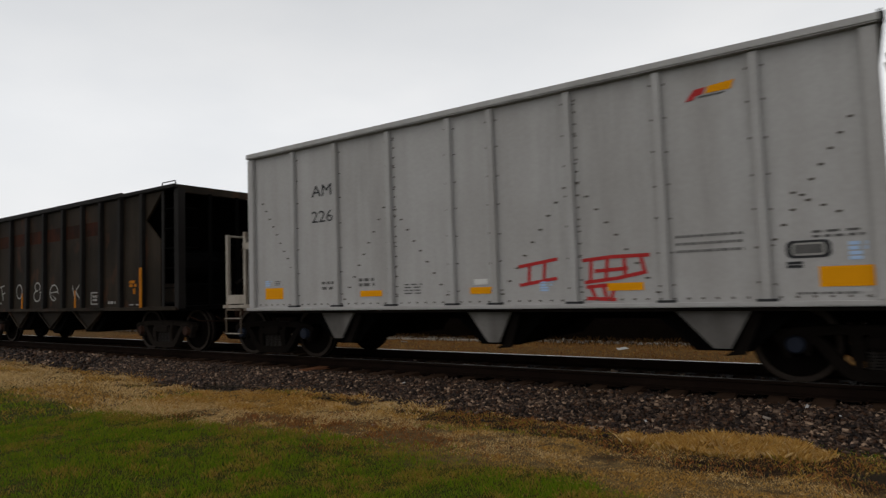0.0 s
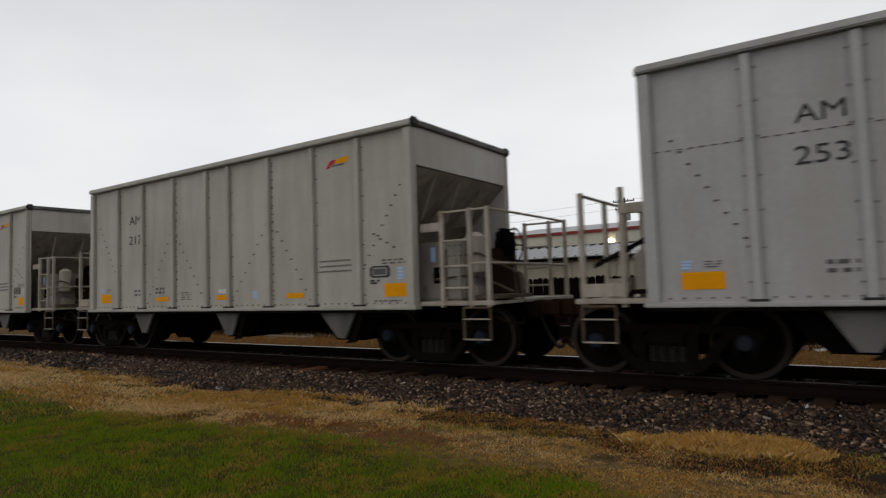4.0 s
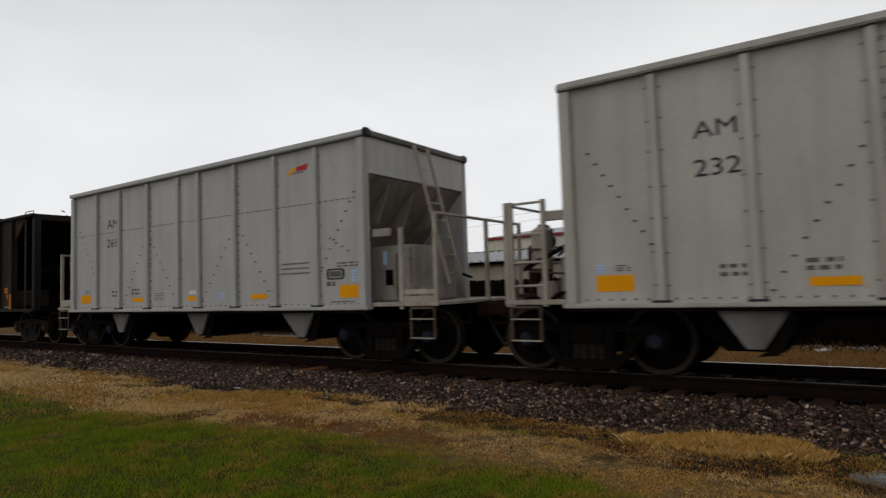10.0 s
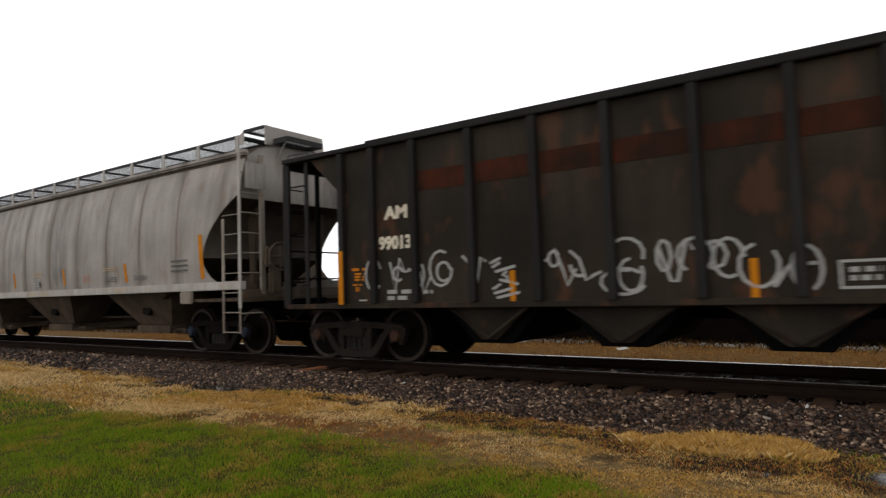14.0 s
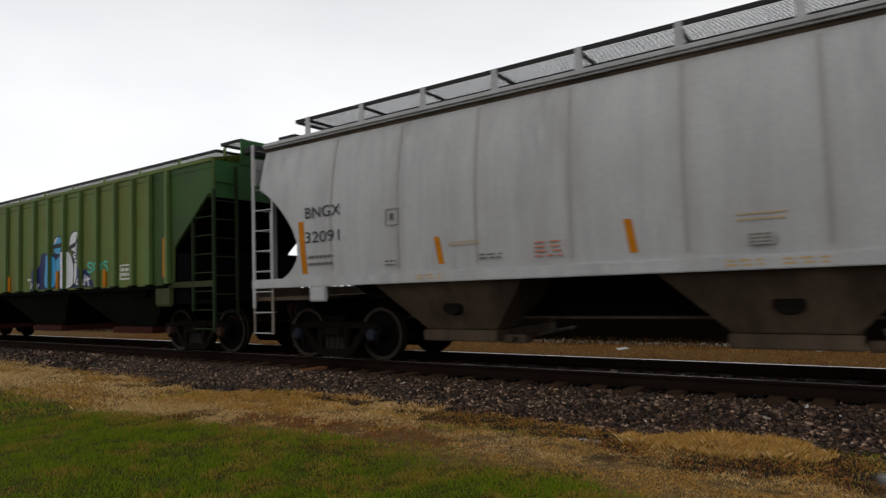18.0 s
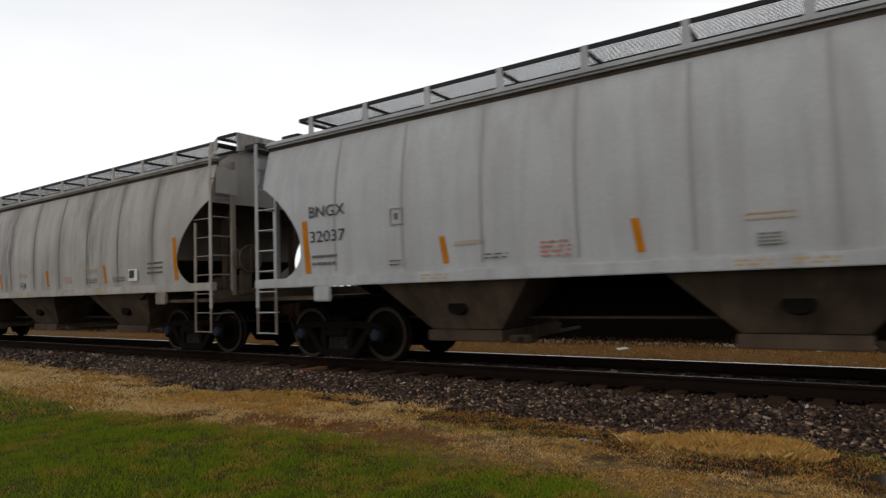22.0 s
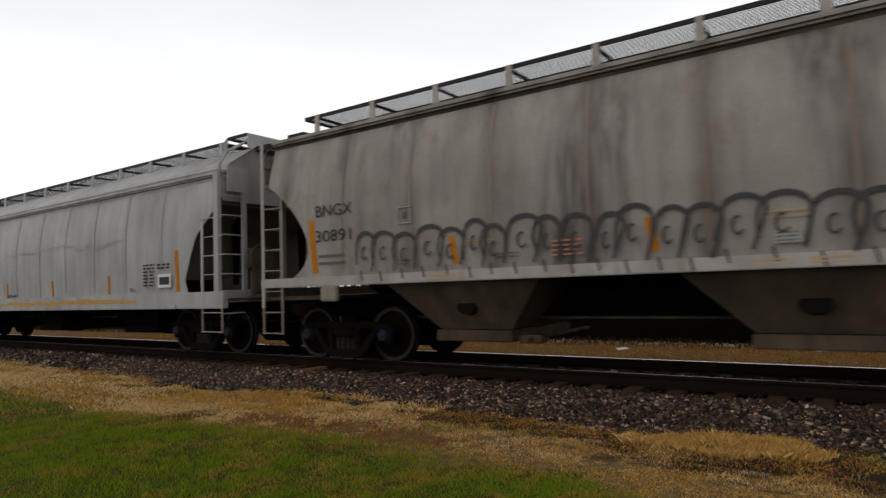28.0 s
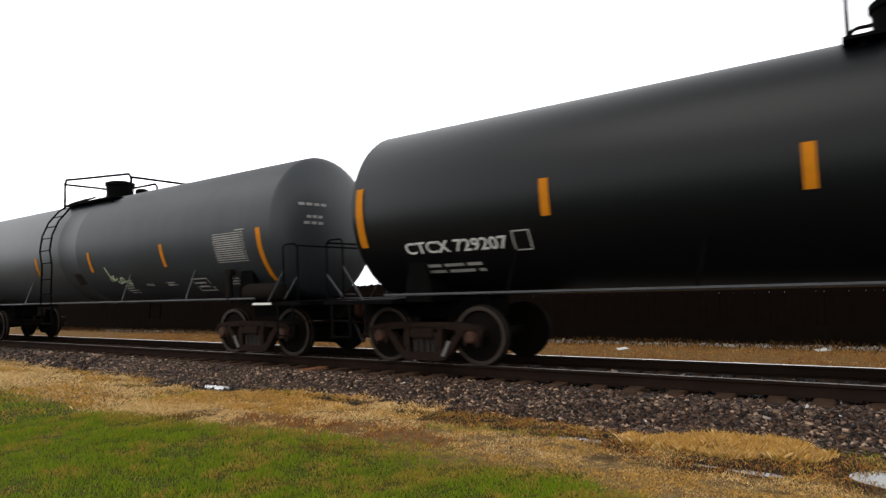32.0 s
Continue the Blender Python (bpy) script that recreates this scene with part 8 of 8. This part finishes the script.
board = mesh_of("board", prism(B(), [(-0.078, -0.42), (0.078, -0.42)] + top, -0.01, 0.01), M_FENCE)
rr = random.Random(9)
for k in range(285):
    put("board", board, fence, pose(4.0 - k * 0.160 + rr.uniform(-0.004, 0.004), 7.7 + rr.uniform(-0.004, 0.004), rr.uniform(-0.02, 0.02), 0, rr.uniform(-0.4, 0.4), 0))
for z, h in ((0.42, 0.40), (0.90, 0.05)):
    part("fence_rail", box(B(), -41, 4.2, 7.715, 7.755, z - h, z + h), M_FENCE, fence)
part("kick_board", box(B(), -41, 4.2, 7.655, 7.684, -0.46, 0.05, 0.006), M_KICK, fence, "weathered brown kick board")
post = mesh_of("fence_post", box(B(), -0.05, 0.05, -0.05, 0.05, -0.5, 1.30), M_FENCE)
for k in range(19):
    put("fence_post", post, fence, pose(3.9 - 2.45 * k, 7.81, 0))

# ---- low shed with a white ribbed roof ----
shed = tagged(new("shed"), "long low cream metal shed with white ribbed roof", "shed")
part("wall", box(B(), -15.5, 14, 12.3, 12.4, -0.45, 2.22), M_SHED, shed)
part("wall", box(B(), -15.5, -15.4, 12.4, 16, -0.45, 2.22), M_SHED, shed)
part("wall", box(B(), 13.9, 14, 12.4, 16, -0.45, 2.22), M_SHED, shed)
rib = mesh_of("siding_rib", prism(B(), [(-0.03, -0.4), (0.03, -0.4), (0.03, 2.16), (-0.03, 2.16)], -0.03, 0), M_SHED)
for k in range(72):
    put("siding_rib", rib, shed, pose(-15.3 + 0.41 * k, 12.3, 0))
bm = B()
slab(bm, (-16, 11.85, 2.16), (14.4, 11.85, 2.16), (14.4, 15.45, 2.72), (-16, 15.45, 2.72), 0.03)
part("roof", bm, M_ROOFW, shed)
rib = mesh_of("roof_rib", prism(B(), [(-0.06, 0.0), (0.06, 0.0), (0.025, 0.055), (-0.025, 0.055)], 0, 3.60), M_ROOFW)
for k in range(77):
    put("roof_rib", rib, shed, pose(-15.9 + 0.395 * k, 11.84, 2.162, math.degrees(math.atan2(0.56, 3.6)), 0, 0))
# black strip paints the shade below the roof edge
part("eave_gap", box(B(), -15.6, 14.1, 12.0, 12.29, 2.04, 2.15), M_DARKIN, shed, "black strip for the shade under the eave")
part("ridge_flashing", box(B(), -16, 14.4, 15.36, 15.42, 2.715, 2.775), M_DARKIN, shed, "dark ridge closure")
part("roof_back", box(B(), -16, 14.4, 15.42, 15.5, -0.4, 2.70), M_SHED, shed)

# ---- large warehouse behind ----
hall = tagged(new("warehouse"), "large cream metal warehouse with dark red trim and grey roof", "building")
HX0, HX1, HY = -22.4, 40, 30.0
part("wall", box(B(), HX0, HX1, HY, HY + 0.2, -0.5, 4.55), M_HALL, hall)
part("wall", box(B(), HX0, HX0 + 0.2, HY + 0.2, HY + 18, -0.5, 4.55), M_HALL, hall)
part("fascia", box(B(), HX0 - 0.1, HX1, HY - 0.12, HY - 0.02, 4.46, 4.66), M_TRIM, hall, "dark red eave trim")
bm = B()
slab(bm, (HX0 - 0.2, HY - 0.1, 4.66), (HX1, HY - 0.1, 4.66), (HX1, HY + 9, 5.85), (HX0 - 0.2, HY + 9, 5.85), 0.05)
part("roof", bm, M_ROOFG, hall)
bm = B()
slab(bm, (HX1, HY + 18, 4.66), (HX0 - 0.2, HY + 18, 4.66), (HX0 - 0.2, HY + 9, 5.85), (HX1, HY + 9, 5.85), 0.05)
part("roof", bm, M_ROOFG, hall)
bm = prism(B(), [(HX0, 4.5), (HX0 + 0.1, 4.5), (HX0 + 0.1, 4.6), (HX0, 4.6)], HY, HY + 18)
part("gable_trim", bm, M_TRIM, hall)
rib = mesh_of("siding_rib", box(B(), -0.04, 0.04, -0.04, 0, -0.4, 4.40), M_HALL)
for k in range(60):
    put("siding_rib", rib, hall, pose(HX0 + 0.5 + 1.0 * k, HY, 0))
for x in (-17.5, -8.3, 0.2, 9):
    part("downpipe", box(B(), x - 0.1, x + 0.1, HY - 0.14, HY - 0.04, -0.4, 4.40, 0.02), M_TRIM, hall, "dark red downpipe")
part("door_canopy", box(B(), -15.2, -11.2, HY - 0.9, HY - 0.045, 3.35, 3.5, 0.02), M_DARKIN, hall)
part("roof_vent", lathe(B(), [(0, 0.12), (0.35, 0.12), (0.36, 0.2), (0.45, 0.2), (0.46, 0.05)], 12, 'x'), M_ROOFG, hall).matrix_basis = pose(-5.2, HY + 7.5, 5.6, 0, -90, 0)
lampm = bpy.data.materials.new("warm_lamp_glow")
lampm.use_nodes = True
lampm.node_tree.nodes["Principled BSDF"].inputs["Emission Color"].default_value = (1.0, 0.85, 0.55, 1)
lampm.node_tree.nodes["Principled BSDF"].inputs["Emission Strength"].default_value = 6.0
part("wall_lamp", box(B(), -13.35, -13.0, HY - 0.25, HY - 0.045, 3.7, 3.98, 0.04), lampm, hall, "lit warm wall lamp")

# ---- mast, utility pole, wires, trees ----
mast = tagged(new("antenna_mast"), "thin grey antenna mast behind the shed", "mast")
part("mast", rod(B(), (0.0, 18, -0.5), (-0.32, 18, 5.35), 0.03, 8), M_GALV, mast)
part("antenna_head", box(B(), -0.37, -0.29, 17.96, 18.04, 5.24, 5.38, 0.02), M_DARKIN, mast)
pole = tagged(new("utility_pole"), "weathered wooden utility pole with two crossarms", "pole")
part("post", rod(B(), (-21.75, 60, -0.5), (-21.65, 60, 10.6), 0.17, 10, 0.12), M_POLE, pole)
for z, w in ((10.2, 1.2), (9.3, 1.0)):
    part("crossarm", box(B(), -21.7 - w, -21.7 + w, 59.8, 59.92, z - 0.07, z + 0.07, 0.01), M_POLE, pole)
    for dx in (-0.95, -0.4, 0.4, 0.95):
        part("insulator", rod(B(), (-21.7 + dx * w, 59.86, z + 0.07), (-21.7 + dx * w, 59.86, z + 0.25), 0.05, 6), M_WIRE, pole)
part("transformer", lathe(B(), [(0, 0.2), (0.02, 0.25), (0.75, 0.25), (0.8, 0.15)], 12, 'x'), M_GALV, pole).matrix_basis = pose(-21.2, 59.75, 8.0, 0, -90, 0)
wires = tagged(new("overhead_wires"), "thin black overhead power wires", "wire")
for z, dy in ((10.45, 0.0), (9.55, 0.3)):
    bm = B()
    pts = []
    for k in range(41):
        x = -110 + 5.0 * k
        span = ((x + 21.7) % 45) / 45
        pts.append((x, 59.86 + dy, z - 1.2 * 4 * span * (1 - span) * 0.5))
    pipe(bm, pts, 0.013, 4)
    part("wire", bm, M_WIRE, wires)


def tree(x, y, h, seed):
    r = random.Random(seed)
    t = tagged(new("tree"), "distant dark leafy tree with an uneven crown", "tree", "far trees")
    bm = B()
    rod(bm, (x, y, -0.5), (x + 0.2, y, h * 0.55), h * 0.03, 8, h * 0.018)
    ends = []
    for k in range(11):
        a, e = r.uniform(0, 6.28), r.uniform(0.3, 1.1)
        z0 = h * r.uniform(0.3, 0.55)
        ln = h * r.uniform(0.22, 0.42)
        q = (x + math.cos(a) * math.cos(e) * ln, y + math.sin(a) * math.cos(e) * ln, z0 + math.sin(e) * ln * 1.2)
        rod(bm, (x + 0.1, y, z0), q, h * 0.012, 6, h * 0.004)
        ends.append(q)
    part("trunk", bm, M_BARK, t)
    rs = np.random.RandomState(seed)
    c = []
    for q in ends:
        c.append(np.array(q) + rs.normal(0, h * 0.075, (420, 3)))
    c = np.concatenate(c)
    n = len(c)
    d1, d2 = rs.normal(0, 1, (n, 3)), rs.normal(0, 1, (n, 3))
    d1 *= 0.022 * h / np.linalg.norm(d1, axis=1)[:, None]
    d2 *= 0.014 * h / np.linalg.norm(d2, axis=1)[:, None]
    v = np.stack([c - d1, c + d2, c + d1, c - d2], 1).reshape(-1, 3)
    f = (np.arange(n) * 4)[:, None] + np.arange(4)
    tagged(put("crown", raw_mesh("crown", v, f, M_LEAF), t), kind="stuff")
    return t


tree(-122, 52, 19.5, 1)
tree(-131, 60, 17, 2)


# ---- the train moves ----
SPEEDS = ((0, 8.295), (4, 8.465), (8, 8.613), (12, 8.703), (16, 8.760), (20, 8.868), (24, 8.990), (28, 9.098), (32, 9.380))


def travelled(t):
    """Metres that the train has gone at t seconds."""
    s = 0.0
    for (t0, v0), (t1, v1) in zip(SPEEDS, SPEEDS[1:]):
        d = min(max(t - t0, 0.0), t1 - t0)
        s += v0 * d + (v1 - v0) / (t1 - t0) * d * d / 2
    return s


def motions():
    for car, u, half, _ in CARS:
        walk(car, [(t, pose(u + travelled(t), 0, 0)) for t in range(33)])
        seen = [k / 15 for k in range(481) if -46 < u + travelled(k / 15) < 12]
        times = sorted({0.0, *seen, 32.0})
        for ws in car.children:
            if ws.name.split(".")[0] == "wheelset":
                p = ws.matrix_basis.translation.copy()
                lo, hi = seen[0], seen[-1]
                walk(ws, [(t, pose(p.x, p.y, p.z, 0, math.degrees((travelled(min(max(t, lo), hi)) - travelled(lo)) / WHEEL_R) % 360, 0)) for t in times])


motions()
